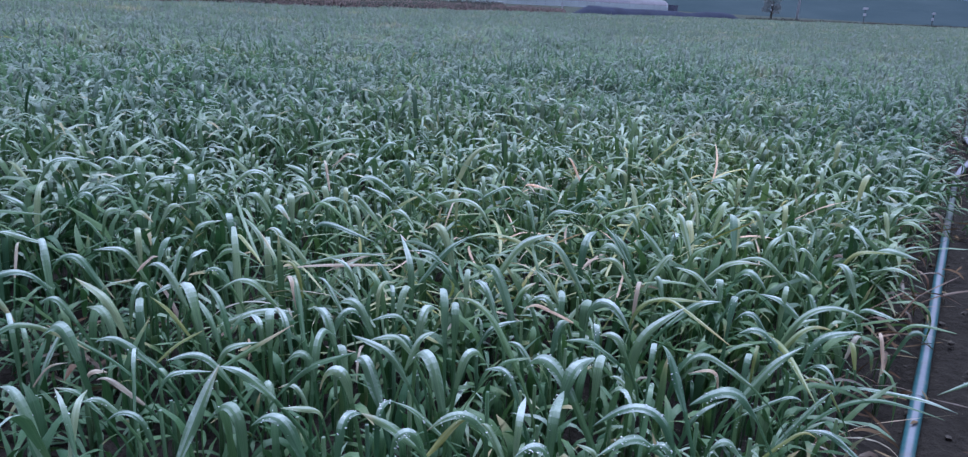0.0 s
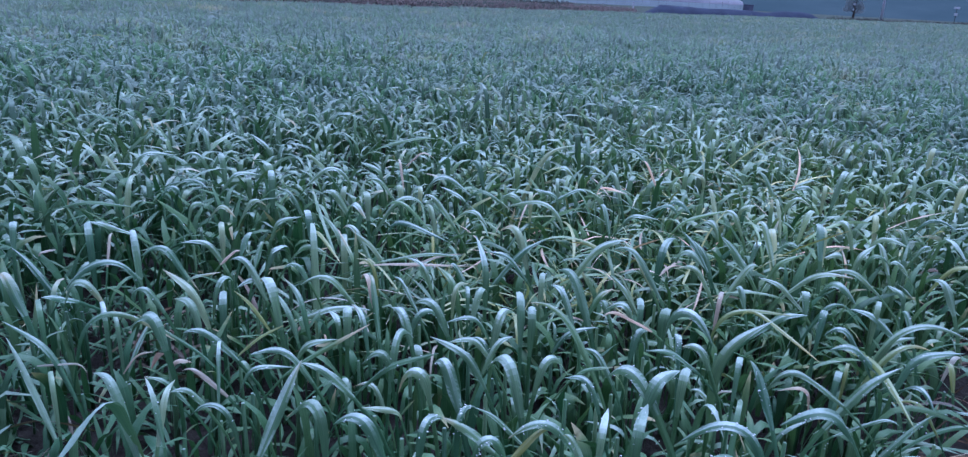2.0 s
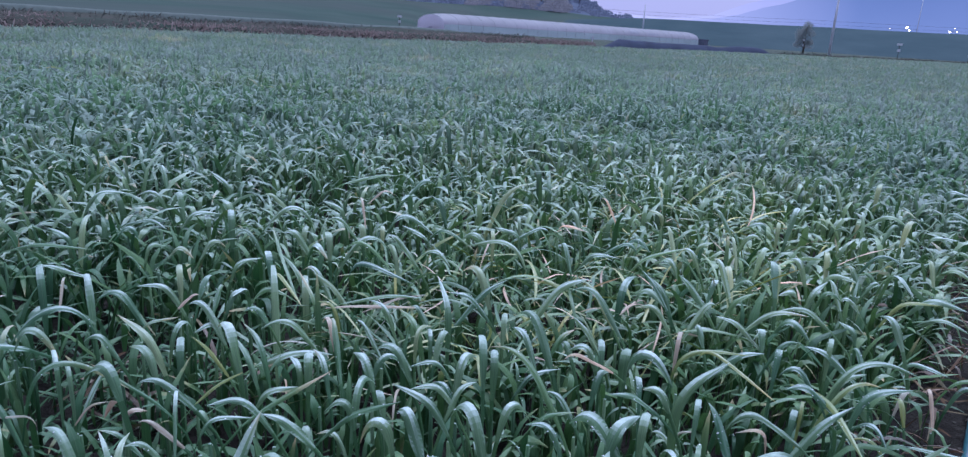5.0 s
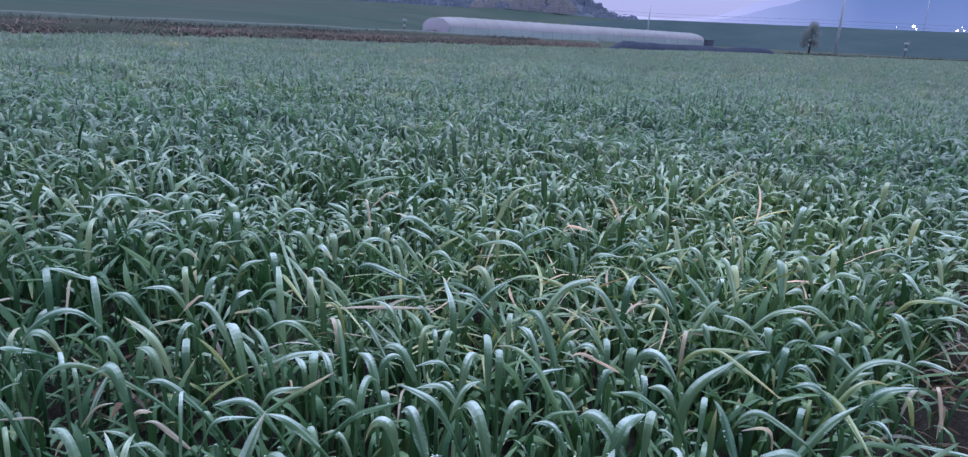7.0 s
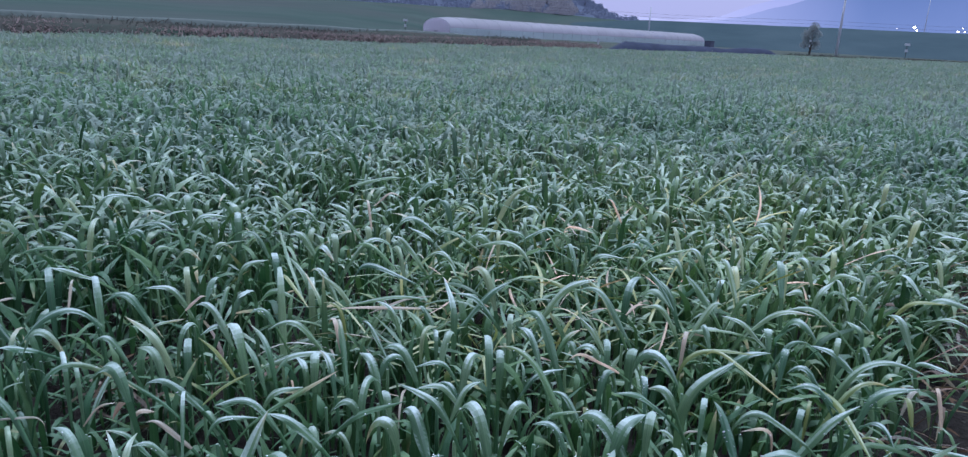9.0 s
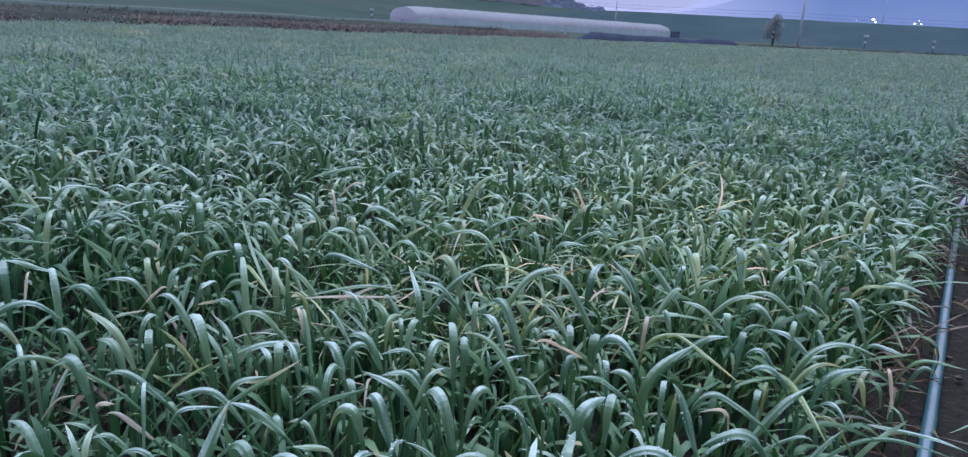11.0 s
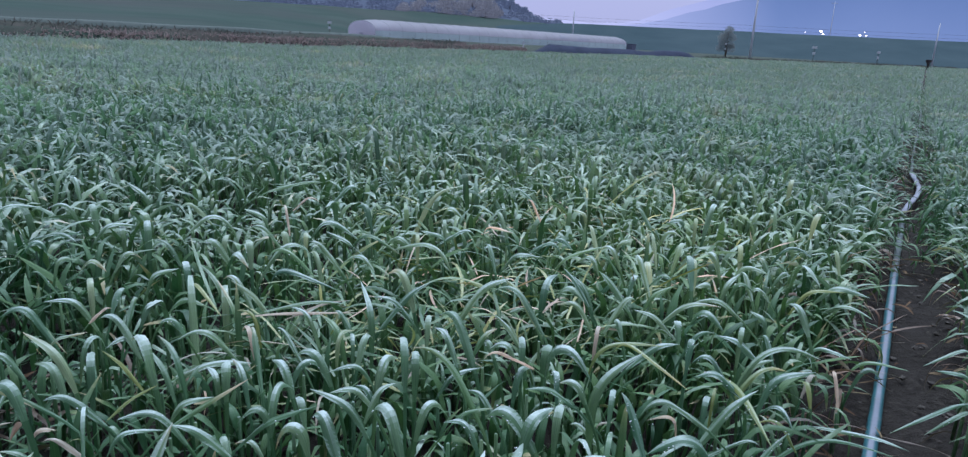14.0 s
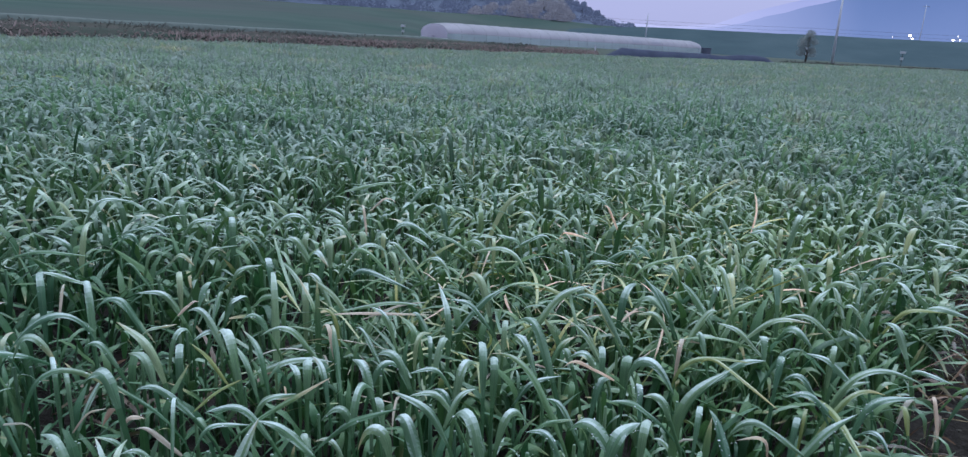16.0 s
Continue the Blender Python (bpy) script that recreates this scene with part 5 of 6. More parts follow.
grown_plant(-0.105, 1.403, [(0.000, 0.000, 0.244, 68, 36, 0.225, 110, 0.42, 30, 0.026, -0.45, BLADE_GROWN)])
grown_plant(-0.308, 1.720, [(-0.002, -0.004, 0.175, 30, 78, 0.280, 120, 0.44, 13, 0.015, 0.60, BLADE_TIPPED), (0.036, 0.042, 0.151, 129, 82, 0.232, 113, 0.55, 14, 0.011, 0.00, BLADE_GROWN), (-0.057, 0.002, 0.171, 131, 74, 0.219, 107, 0.56, 14, 0.012, 0.00, BLADE_TIPPED), (0.023, -0.040, 0.144, 170, 65, 0.205, 48, 0.50, 13, 0.013, -0.45, BLADE_GROWN)])
grown_plant(-0.231, 1.743, [(-0.010, 0.007, 0.163, 130, 82, 0.201, 115, 0.53, 14, 0.010, 0.00, BLADE_GROWN), (0.010, -0.007, 0.178, 82, 56, 0.110, 15, 0.37, 14, 0.011, 0.45, BLADE_GROWN)])
grown_plant(-0.248, 1.582, [(-0.016, 0.015, 0.119, 153, 52, 0.198, 15, 0.85, 14, 0.014, -0.15, BLADE_GROWN), (0.016, -0.015, 0.156, 130, 76, 0.185, 117, 0.53, 14, 0.010, 0.00, BLADE_PALE)])
grown_plant(-0.363, 1.694, [(0.000, 0.000, 0.196, 350, 15, 0.122, 101, 0.87, 19, 0.006, 0.60, BLADE_STRAW)])
grown_plant(-1.038, 2.592, [(0.000, 0.000, 0.150, 155, 81, 0.301, 128, 0.59, 14, 0.026, 0.00, BLADE_GROWN)])
grown_plant(-0.680, 2.438, [(0.003, 0.008, 0.171, 105, 69, 0.220, 84, 0.68, 13, 0.020, 0.30, BLADE_PALE), (-0.003, -0.008, 0.251, 181, 72, 0.083, 49, 0.31, 14, 0.020, -0.60, BLADE_GROWN)])
grown_plant(-0.783, 2.308, [(0.000, 0.000, 0.264, 356, 20, 0.251, 20, 0.39, 14, 0.015, 0.60, BLADE_TIPPED)])
grown_plant(-0.433, 1.865, [(-0.019, 0.020, 0.237, 28, 55, 0.220, 140, 0.56, 7, 0.018, 0.60, BLADE_GROWN), (0.019, -0.020, 0.242, 3, 70, 0.139, 131, 0.45, 12, 0.019, 0.60, BLADE_GROWN)])
grown_plant(-0.509, 1.953, [(0.000, 0.000, 0.187, 175, 51, 0.155, 16, 0.74, 14, 0.017, -0.60, BLADE_GROWN)])
grown_plant(-0.715, 2.084, [(0.000, 0.000, 0.237, 119, 67, 0.123, 109, 0.56, 14, 0.020, 0.00, BLADE_GROWN)])
grown_plant(-0.460, 1.797, [(0.000, 0.000, 0.233, 154, 52, 0.122, 104, 0.79, 15, 0.026, -0.45, BLADE_GROWN)])
grown_plant(-0.213, 1.849, [(0.000, 0.000, 0.243, 182, 58, 0.092, 99, 0.67, 14, 0.016, -0.60, BLADE_GROWN)])
grown_plant(-0.261, 2.027, [(0.000, 0.000, 0.230, 174, 57, 0.160, 93, 0.59, 16, 0.018, -0.60, BLADE_GROWN)])
grown_plant(-0.522, 2.244, [(0.000, 0.000, 0.242, 227, 30, 0.115, 17, 0.79, 14, 0.019, -0.60, BLADE_GROWN)])

grown_plant(-0.479, 2.047, [(-0.025, 0.011, 0.178, 127, 82, 0.244, 107, 0.57, 14, 0.020, 0.00, BLADE_GROWN), (0.025, -0.011, 0.242, 110, 52, 0.106, 109, 0.79, 15, 0.008, 0.15, BLADE_STRAW)])
grown_plant(-0.383, 2.041, [(0.000, 0.000, 0.186, 127, 62, 0.212, 99, 0.68, 14, 0.020, 0.00, BLADE_GROWN)])
grown_plant(-0.162, 1.916, [(0.000, 0.000, 0.183, 162, 65, 0.167, 46, 0.49, 13, 0.021, -0.45, BLADE_PALE)])
grown_plant(-0.219, 2.141, [(-0.024, 0.008, 0.230, 118, 78, 0.171, 110, 0.53, 14, 0.017, 0.00, BLADE_PALE), (0.024, -0.008, 0.252, 83, 58, 0.113, 124, 0.59, 14, 0.019, 0.00, BLADE_GROWN)])
grown_plant(-0.213, 2.075, [(0.000, 0.000, 0.257, 24, 44, 0.056, 81, 0.86, 16, 0.011, 0.60, BLADE_STRAW)])
grown_plant(-0.121, 2.075, [(-0.016, 0.003, 0.249, 90, 52, 0.087, 107, 0.81, 15, 0.015, 0.60, BLADE_GROWN), (0.016, -0.003, 0.255, 58, 66, 0.098, 116, 0.56, 14, 0.017, 0.60, BLADE_GROWN)])
grown_plant(-0.243, 1.974, [(0.000, 0.000, 0.243, 9, 52, 0.088, 40, 0.31, 14, 0.010, 0.60, BLADE_PALE)])
grown_plant(-0.193, 1.822, [(0.000, 0.000, 0.136, 21, 77, 0.051, 89, 0.41, 14, 0.013, 0.60, BLADE_STRAW)])
grown_plant(-0.221, 1.720, [(0.000, 0.000, 0.183, 35, 55, 0.070, 60, 0.60, 13, 0.006, 0.60, BLADE_STRAW)])
grown_plant(0.030, 1.698, [(0.000, 0.000, 0.205, 154, 59, 0.060, 103, 0.72, 14, 0.016, -0.45, BLADE_PALE)])
grown_plant(-0.047, 1.802, [(0.000, 0.000, 0.197, 12, 44, 0.106, 16, 0.52, 13, 0.010, 0.60, BLADE_YELLOW)])
grown_plant(-0.010, 1.932, [(-0.018, -0.031, 0.201, 176, 54, 0.110, 21, 0.62, 13, 0.010, -0.60, BLADE_YELLOW), (0.018, 0.031, 0.201, 350, 27, 0.170, 22, 0.57, 14, 0.020, 0.60, BLADE_GROWN)])
grown_plant(0.021, 1.594, [(0.000, 0.000, 0.220, 112, 59, 0.169, 113, 0.64, 14, 0.008, 0.00, BLADE_GROWN)])
grown_plant(-0.418, 1.889, [(0.000, 0.000, 0.227, 242, 27, 0.075, 13, 0.86, 14, 0.021, -0.60, BLADE_GROWN)])
grown_plant(-0.574, 1.989, [(0.000, 0.000, 0.273, 33, 72, 0.038, 67, 0.20, 16, 0.008, 0.60, BLADE_STRAW)])
grown_plant(0.008, 2.048, [(0.005, 0.007, 0.089, 113, 66, 0.359, 104, 0.78, 15, 0.022, 0.00, BLADE_GROWN), (-0.005, -0.007, 0.248, 184, 59, 0.081, 95, 0.66, 14, 0.016, -0.60, BLADE_DEWY)])
grown_plant(-0.071, 2.184, [(0.012, 0.035, 0.252, 317, 87, 0.193, 110, 0.30, 18, 0.012, 0.30, BLADE_YELLOW), (-0.012, -0.035, 0.252, 4, 51, 0.107, 76, 0.50, 13, 0.018, 0.60, BLADE_TIPPED)])
grown_plant(-0.076, 2.123, [(0.000, 0.000, 0.252, 249, 89, 0.090, 103, 0.53, 15, 0.021, 0.00, BLADE_GROWN)])
grown_plant(0.078, 2.151, [(0.000, 0.000, 0.164, 132, 72, 0.201, 47, 0.52, 14, 0.012, -0.30, BLADE_TIPPED)])
grown_plant(0.140, 2.222, [(-0.017, 0.011, 0.216, 180, 55, 0.133, 20, 0.53, 14, 0.018, -0.60, BLADE_PALE), (0.017, -0.011, 0.228, 353, 28, 0.168, 17, 0.65, 14, 0.009, 0.60, BLADE_STRAW)])
grown_plant(0.148, 2.034, [(-0.004, 0.034, 0.222, 138, 75, 0.137, 90, 0.52, 13, 0.010, -0.60, BLADE_YELLOW), (0.004, -0.034, 0.226, 125, 60, 0.119, 110, 0.62, 14, 0.013, 0.00, BLADE_STRAW)])
grown_plant(0.250, 1.986, [(0.000, 0.000, 0.226, 145, 48, 0.105, 80, 0.86, 16, 0.012, -0.45, BLADE_GROWN)])
grown_plant(0.176, 1.957, [(0.000, 0.000, 0.181, 116, 51, 0.170, 108, 0.82, 16, 0.016, -0.30, BLADE_TIPPED)])
grown_plant(0.346, 1.992, [(-0.015, 0.020, 0.213, 133, 69, 0.145, 66, 0.57, 13, 0.017, -0.45, BLADE_TIPPED), (0.003, -0.007, 0.211, 102, 80, 0.156, 119, 0.50, 14, 0.011, 0.00, BLADE_GROWN), (0.012, -0.012, 0.225, 74, 61, 0.113, 106, 0.63, 14, 0.019, 0.30, BLADE_PALE)])
grown_plant(0.296, 2.096, [(-0.036, -0.004, 0.218, 143, 64, 0.132, 70, 0.59, 13, 0.012, -0.60, BLADE_GROWN), (0.036, 0.004, 0.242, 147, 51, 0.080, 102, 0.85, 15, 0.015, -0.60, BLADE_GROWN)])
grown_plant(0.451, 2.214, [(0.000, 0.000, 0.230, 176, 51, 0.122, 53, 0.63, 13, 0.018, -0.60, BLADE_DEWY)])
grown_plant(0.302, 1.776, [(0.000, 0.000, 0.205, 119, 64, 0.111, 124, 0.55, 14, 0.017, 0.00, BLADE_GROWN)])
grown_plant(0.421, 1.806, [(0.000, 0.000, 0.225, 145, 60, 0.080, 82, 0.67, 14, 0.015, -0.60, BLADE_DEWY)])
grown_plant(0.233, 1.684, [(0.032, -0.011, 0.195, 158, 64, 0.093, 98, 0.59, 13, 0.010, -0.60, BLADE_GROWN), (-0.032, 0.011, 0.178, 127, 54, 0.078, 117, 0.74, 15, 0.018, -0.15, BLADE_PALE)])
grown_plant(0.487, 2.121, [(0.000, 0.000, 0.208, 89, 72, 0.142, 114, 0.53, 14, 0.017, 0.00, BLADE_GROWN)])
grown_plant(0.609, 2.033, [(-0.022, 0.002, 0.238, 38, 58, 0.085, 49, 0.61, 13, 0.015, 0.60, BLADE_TIPPED), (0.022, -0.002, 0.239, 131, 56, 0.056, 118, 0.71, 15, 0.019, -0.60, BLADE_GROWN)])
grown_plant(0.695, 2.138, [(0.001, -0.004, 0.212, 167, 57, 0.102, 17, 0.59, 14, 0.018, -0.60, BLADE_GROWN), (-0.001, 0.004, 0.220, 143, 54, 0.092, 17, 0.67, 14, 0.007, -0.60, BLADE_PALE)])
grown_plant(0.772, 2.336, [(-0.018, -0.026, 0.177, 67, 89, 0.234, 101, 0.54, 13, 0.023, 0.30, BLADE_GROWN), (0.018, 0.026, 0.231, 326, 70, 0.131, 110, 0.54, 14, 0.025, 0.60, BLADE_GROWN)])
grown_plant(0.879, 2.231, [(-0.018, -0.016, 0.233, 152, 58, 0.120, 86, 0.62, 13, 0.018, -0.60, BLADE_GROWN), (0.018, 0.016, 0.214, 32, 52, 0.141, 100, 0.78, 15, 0.018, 0.60, BLADE_GROWN)])
grown_plant(0.890, 2.346, [(0.000, 0.000, 0.202, 121, 64, 0.144, 48, 0.59, 13, 0.017, -0.60, BLADE_GROWN)])
grown_plant(1.019, 2.445, [(-0.031, -0.020, 0.240, 53, 66, 0.116, 105, 0.56, 14, 0.018, 0.00, BLADE_DEWY), (0.031, 0.020, 0.262, 332, 52, 0.091, 94, 0.61, 14, 0.018, 0.60, BLADE_DEWY)])
grown_plant(0.664, 1.895, [(0.000, 0.000, 0.213, 59, 76, 0.120, 102, 0.52, 14, 0.017, 0.45, BLADE_GROWN)])
grown_plant(0.733, 2.005, [(0.000, 0.000, 0.194, 73, 90, 0.152, 134, 0.55, 16, 0.026, 0.00, BLADE_GROWN)])
grown_plant(0.522, 1.925, [(0.000, 0.000, 0.205, 14, 59, 0.107, 50, 0.47, 13, 0.014, 0.60, BLADE_GROWN)])
grown_plant(0.632, 1.820, [(0.000, 0.000, 0.210, 147, 55, 0.089, 71, 0.71, 13, 0.014, -0.60, BLADE_GROWN)])
grown_plant(0.805, 1.776, [(0.000, 0.000, 0.203, 170, 46, 0.064, 91, 0.86, 15, 0.015, -0.60, BLADE_GROWN)])
grown_plant(0.823, 1.873, [(0.000, 0.000, 0.179, 350, 74, 0.038, 64, 0.31, 15, 0.006, 0.60, BLADE_STRAW)])
grown_plant(0.919, 2.111, [(-0.001, 0.030, 0.243, 110, 57, 0.074, 118, 0.67, 15, 0.016, -0.60, BLADE_GROWN), (0.001, -0.030, 0.203, 356, 47, 0.130, 41, 0.65, 13, 0.021, 0.60, BLADE_GROWN)])
grown_plant(1.056, 2.175, [(-0.001, 0.023, 0.226, 170, 45, 0.125, 38, 0.65, 13, 0.018, -0.60, BLADE_GROWN), (-0.003, -0.042, 0.217, 14, 59, 0.102, 71, 0.64, 13, 0.015, 0.60, BLADE_TIPPED), (0.004, 0.018, 0.219, 85, 64, 0.098, 121, 0.56, 14, 0.021, 0.00, BLADE_DEWY)])
grown_plant(1.061, 2.472, [(0.000, 0.000, 0.208, 88, 54, 0.167, 105, 0.77, 15, 0.026, -0.30, BLADE_PALE)])
grown_plant(1.214, 2.481, [(-0.030, 0.023, 0.226, 81, 60, 0.162, 101, 0.68, 14, 0.026, 0.00, BLADE_PALE), (0.030, -0.023, 0.223, 39, 70, 0.121, 52, 0.45, 14, 0.019, 0.45, BLADE_GROWN)])
grown_plant(1.233, 2.433, [(-0.025, -0.005, 0.255, 184, 79, 0.074, 101, 0.47, 14, 0.023, -0.60, BLADE_GROWN), (0.025, 0.005, 0.242, 358, 75, 0.109, 116, 0.51, 14, 0.015, 0.60, BLADE_TIPPED)])
grown_plant(1.345, 2.440, [(-0.016, 0.017, 0.238, 100, 49, 0.100, 88, 0.86, 16, 0.018, -0.45, BLADE_GROWN), (0.016, -0.017, 0.248, 164, 50, 0.069, 108, 0.71, 14, 0.018, -0.60, BLADE_GROWN)])
grown_plant(1.290, 2.266, [(0.000, 0.000, 0.226, 123, 80, 0.073, 71, 0.43, 14, 0.017, -0.60, BLADE_GROWN)])
grown_plant(1.417, 2.544, [(0.000, 0.000, 0.253, 11, 56, 0.071, 107, 0.73, 15, 0.014, 0.60, BLADE_DEWY)])
grown_plant(1.523, 2.668, [(0.000, 0.000, 0.208, 288, 74, 0.180, 113, 0.53, 14, 0.026, 0.00, BLADE_GROWN)])
grown_plant(1.112, 2.293, [(0.000, 0.000, 0.224, 315, 61, 0.123, 102, 0.50, 13, 0.026, 0.60, BLADE_DEWY)])
grown_plant(1.235, 2.114, [(0.000, 0.000, 0.201, 168, 42, 0.135, 38, 0.70, 14, 0.024, -0.60, BLADE_GROWN)])
grown_plant(1.150, 1.984, [(-0.007, 0.031, 0.202, 21, 70, 0.111, 66, 0.47, 13, 0.016, 0.60, BLADE_GROWN), (0.007, -0.031, 0.181, 294, 45, 0.119, 95, 0.56, 13, 0.012, 0.60, BLADE_GROWN)])
grown_plant(1.326, 2.092, [(0.001, 0.026, 0.135, 38, 62, 0.105, 116, 0.58, 14, 0.013, 0.00, BLADE_STRAW), (-0.001, -0.026, 0.137, 90, 57, 0.089, 119, 0.67, 15, 0.014, -0.30, BLADE_YELLOW)])
grown_plant(1.027, 1.876, [(0.012, 0.013, 0.168, 66, 77, 0.165, 118, 0.51, 14, 0.008, 0.00, BLADE_YELLOW), (-0.012, -0.013, 0.182, 63, 79, 0.139, 125, 0.49, 14, 0.015, 0.00, BLADE_GROWN)])

ico = bmesh.new()
bmesh.ops.create_icosphere(ico, subdivisions=1, radius=1)
octa_v = np.array([(1, 0, 0), (0, 1, 0), (-1, 0, 0), (0, -1, 0), (0, 0, 1), (0, 0, -1)], float)
octa_f = np.array([(0, 1, 4), (1, 2, 4), (2, 3, 4), (3, 0, 4), (1, 0, 5), (2, 1, 5), (3, 2, 5), (0, 3, 5)])
ico_v, ico_f = np.array([v.co for v in ico.verts]), np.array([[v.index for v in f.verts] for f in ico.faces])
ico.free()
sizes = near_rng.uniform(0.0006, 0.0017, len(drops))
dv = np.array([tuple(d) for d in drops])[:, None, :] + octa_v[None] * sizes[:, None, None] * np.array((1, 1, 0.6))
df = octa_f[None] + (np.arange(len(drops)) * len(octa_v))[:, None, None]
tagged(new("dew_drops", mesh_of("dew_drops", dv, df.reshape(-1, 3), DEW)), "tiny clear dew drops on the leaves", "dew", kind="stuff")


# ======== hose along the furrow ========
HOSE_LINE = [(-3.0, 0.17), (0.0, 0.165), (2.6, 0.171), (3.0, 0.173), (3.7, 0.169), (4.22, 0.167)]
HOSE_MUDDY = [(4.16, 0.167), (4.6, 0.166), (5.7, 0.166)]
HOSE_BEND = [(5.55, 0.164), (5.85, 0.184), (6.2, 0.224), (6.55, 0.238), (6.9, 0.215), (7.3, 0.178)]
HOSE_FAR = [(7.3, 0.178), (8.2, 0.174), (9.6, 0.170), (12.0, 0.200), (15.0, 0.20), (22.0, 0.20)]


def hose_part(name, line, mat, root, width, z, label, steps=26):
    s, n = np.array(line).T
    ss = np.linspace(s[0], s[-1], steps)
    nn = np.interp(ss, s, n)
    for _ in range(2):
        nn[1:-1] = (nn[:-2] + 2 * nn[1:-1] + nn[2:]) / 4
    xy = to_xy(ss, nn)
    pts = [(x, y, z + 0.004 * math.sin(k * 1.7)) for k, (x, y) in enumerate(xy)]
    sides = 12
    bm = tube(pts, [width * 0.5 * (1 + 0.05 * math.sin(k * 2.3)) for k in range(len(pts))], sides, 0.55)
    bm.verts.ensure_lookup_table()
    layer = bm.loops.layers.uv.new("UVMap")
    for f in bm.faces:
        for lp in f.loops:
            lp[layer].uv = (((lp.vert.index % sides) / sides), 0)
    return part(name, from_bm(name, bm, mat, True), root, label)


hose = thing("irrigation_hose", pose(0, 0, 0), "flattened blue-grey plastic irrigation hose lying in the furrow", "hose")
hose_part("near_run", HOSE_LINE, HOSE, hose, 0.03, 0.018, "blue-grey hose with the sky's reflection painted as a pale stripe", 40)
hose_part("muddy_run", HOSE_MUDDY, HOSE_SOILED, hose, 0.028, 0.014, "dull, mud-stained length of hose")
hose_part("twisted_run", HOSE_BEND, HOSE_PALE, hose, 0.032, 0.04, "pale twisted length of hose")
hose_part("far_run", HOSE_FAR, HOSE_DULL, hose, 0.021, 0.012, "dull grey hose running on between the crops", 30)


# ======== banks and verges along the far boundary ========
def along_edge(shift, a, b, step):
    """Points along the boundary, shifted away from the field, between two x places."""
    xs = np.arange(a, b, step)
    return xs, np.interp(xs, FIELD_EDGE[:, 0], FIELD_EDGE[:, 1]) + shift


def bank(name, near_shift, far_shift, x0, x1, top, mat, label, seed):
    xs, y0 = along_edge(0, x0, x1, 0.5)
    lift = (1 + 0.35 * (value_noise(xs, xs * 0, 1.7, seed) - 0.5)) * np.clip(np.minimum(xs - xs[0], xs[-1] - xs) / 1.5, 0.02, 1)
    rows = []
    for f, h in ((0, -0.05), (0.12, 0.5), (0.3, 0.9), (0.5, 1.0), (0.75, 0.85), (1, -0.05)):
        rows.append(np.stack([xs, y0 + near_shift + f * (far_shift - near_shift), np.where(h > 0, top * h * lift, h)], -1))
    g = np.stack(rows, 1)
    i = np.arange(g.shape[0] * g.shape[1]).reshape(g.shape[:2])
    f = np.stack([i[:-1, :-1], i[1:, :-1], i[1:, 1:], i[:-1, 1:]], -1).reshape(-1, 4)
    return tagged(new(name, mesh_of(name, g, f, mat)), label, "bank", kind="structure")


def tufts(name, near_shift, far_shift, x0, x1, count, z, size, mat, label, seed):
    r = np.random.default_rng(seed)
    x = r.uniform(x0, x1, count)
    f = r.random(count)
    y = np.interp(x, FIELD_EDGE[:, 0], FIELD_EDGE[:, 1]) + near_shift + f * (far_shift - near_shift)
    keep = r.random(count) < 0.35 + 0.65 * value_noise(x, y, 1.1, seed + 1)
    x, y, f = x[keep], y[keep], f[keep]
    n = len(x)
    base = np.stack([x, y, z * np.sin(np.pi * f.clip(0.08, 0.92)) * 0.85 - 0.02], -1)
    clump = 0.55 + 0.9 * value_noise(x, y, 1.3, seed + 2)
    v, fa, uv, _ = blades(base, r.random(n) * 6.28, np.radians(r.uniform(20, 75, n)), r.uniform(0.6, 1.2, n) * size * clump, r.uniform(0.02, 0.05, n),
                          np.radians(r.uniform(10, 110, n)), r.uniform(0.4, 0.8, n), np.full(n, 6.0), r.normal(0, 1, n), r.normal(0, 0.5, n), 3, 2)
    return tagged(new(name, mesh_of(name, v, fa, mat, uv)), label, "grass", kind="stuff")


bank("field_bank", 0.2, 2.6, -26, 3.6, 0.44, BANK_EARTH, "low earth bank with dry reddish grass at the field's far edge", 61)
tufts("dry_grass", 0.0, 2.6, -26, 3.6, 30000, 0.44, 0.26, DRY_TUFT, "dry reddish-brown grass on the field bank", 62)
bank("verge", 3.0, 11.4, -34, 0, 0.58, BANK_EARTH, "flat verge behind the field bank", 63)
tufts("verge_grass", 3.0, 11.0, -34, 0, 26000, 0.58, 0.24, VERGE_TUFT, "grey-green rough grass on the verge", 64)
bank("gravel_track", 11.5, 13.0, -36, -1, 0.64, TRACK, "pale gravel track on a low dam", 65)
bank("mulch_bed", 0.8, 4.0, 3.7, 20.0, 0.6, MULCH, "raised bed covered with dark blue-black plastic film", 66)
tufts("far_edge_grass", 0.2, 3.0, 20, 75, 12000, 0.25, 0.34, VERGE_TUFT, "low dark grass at the far field corner", 67)


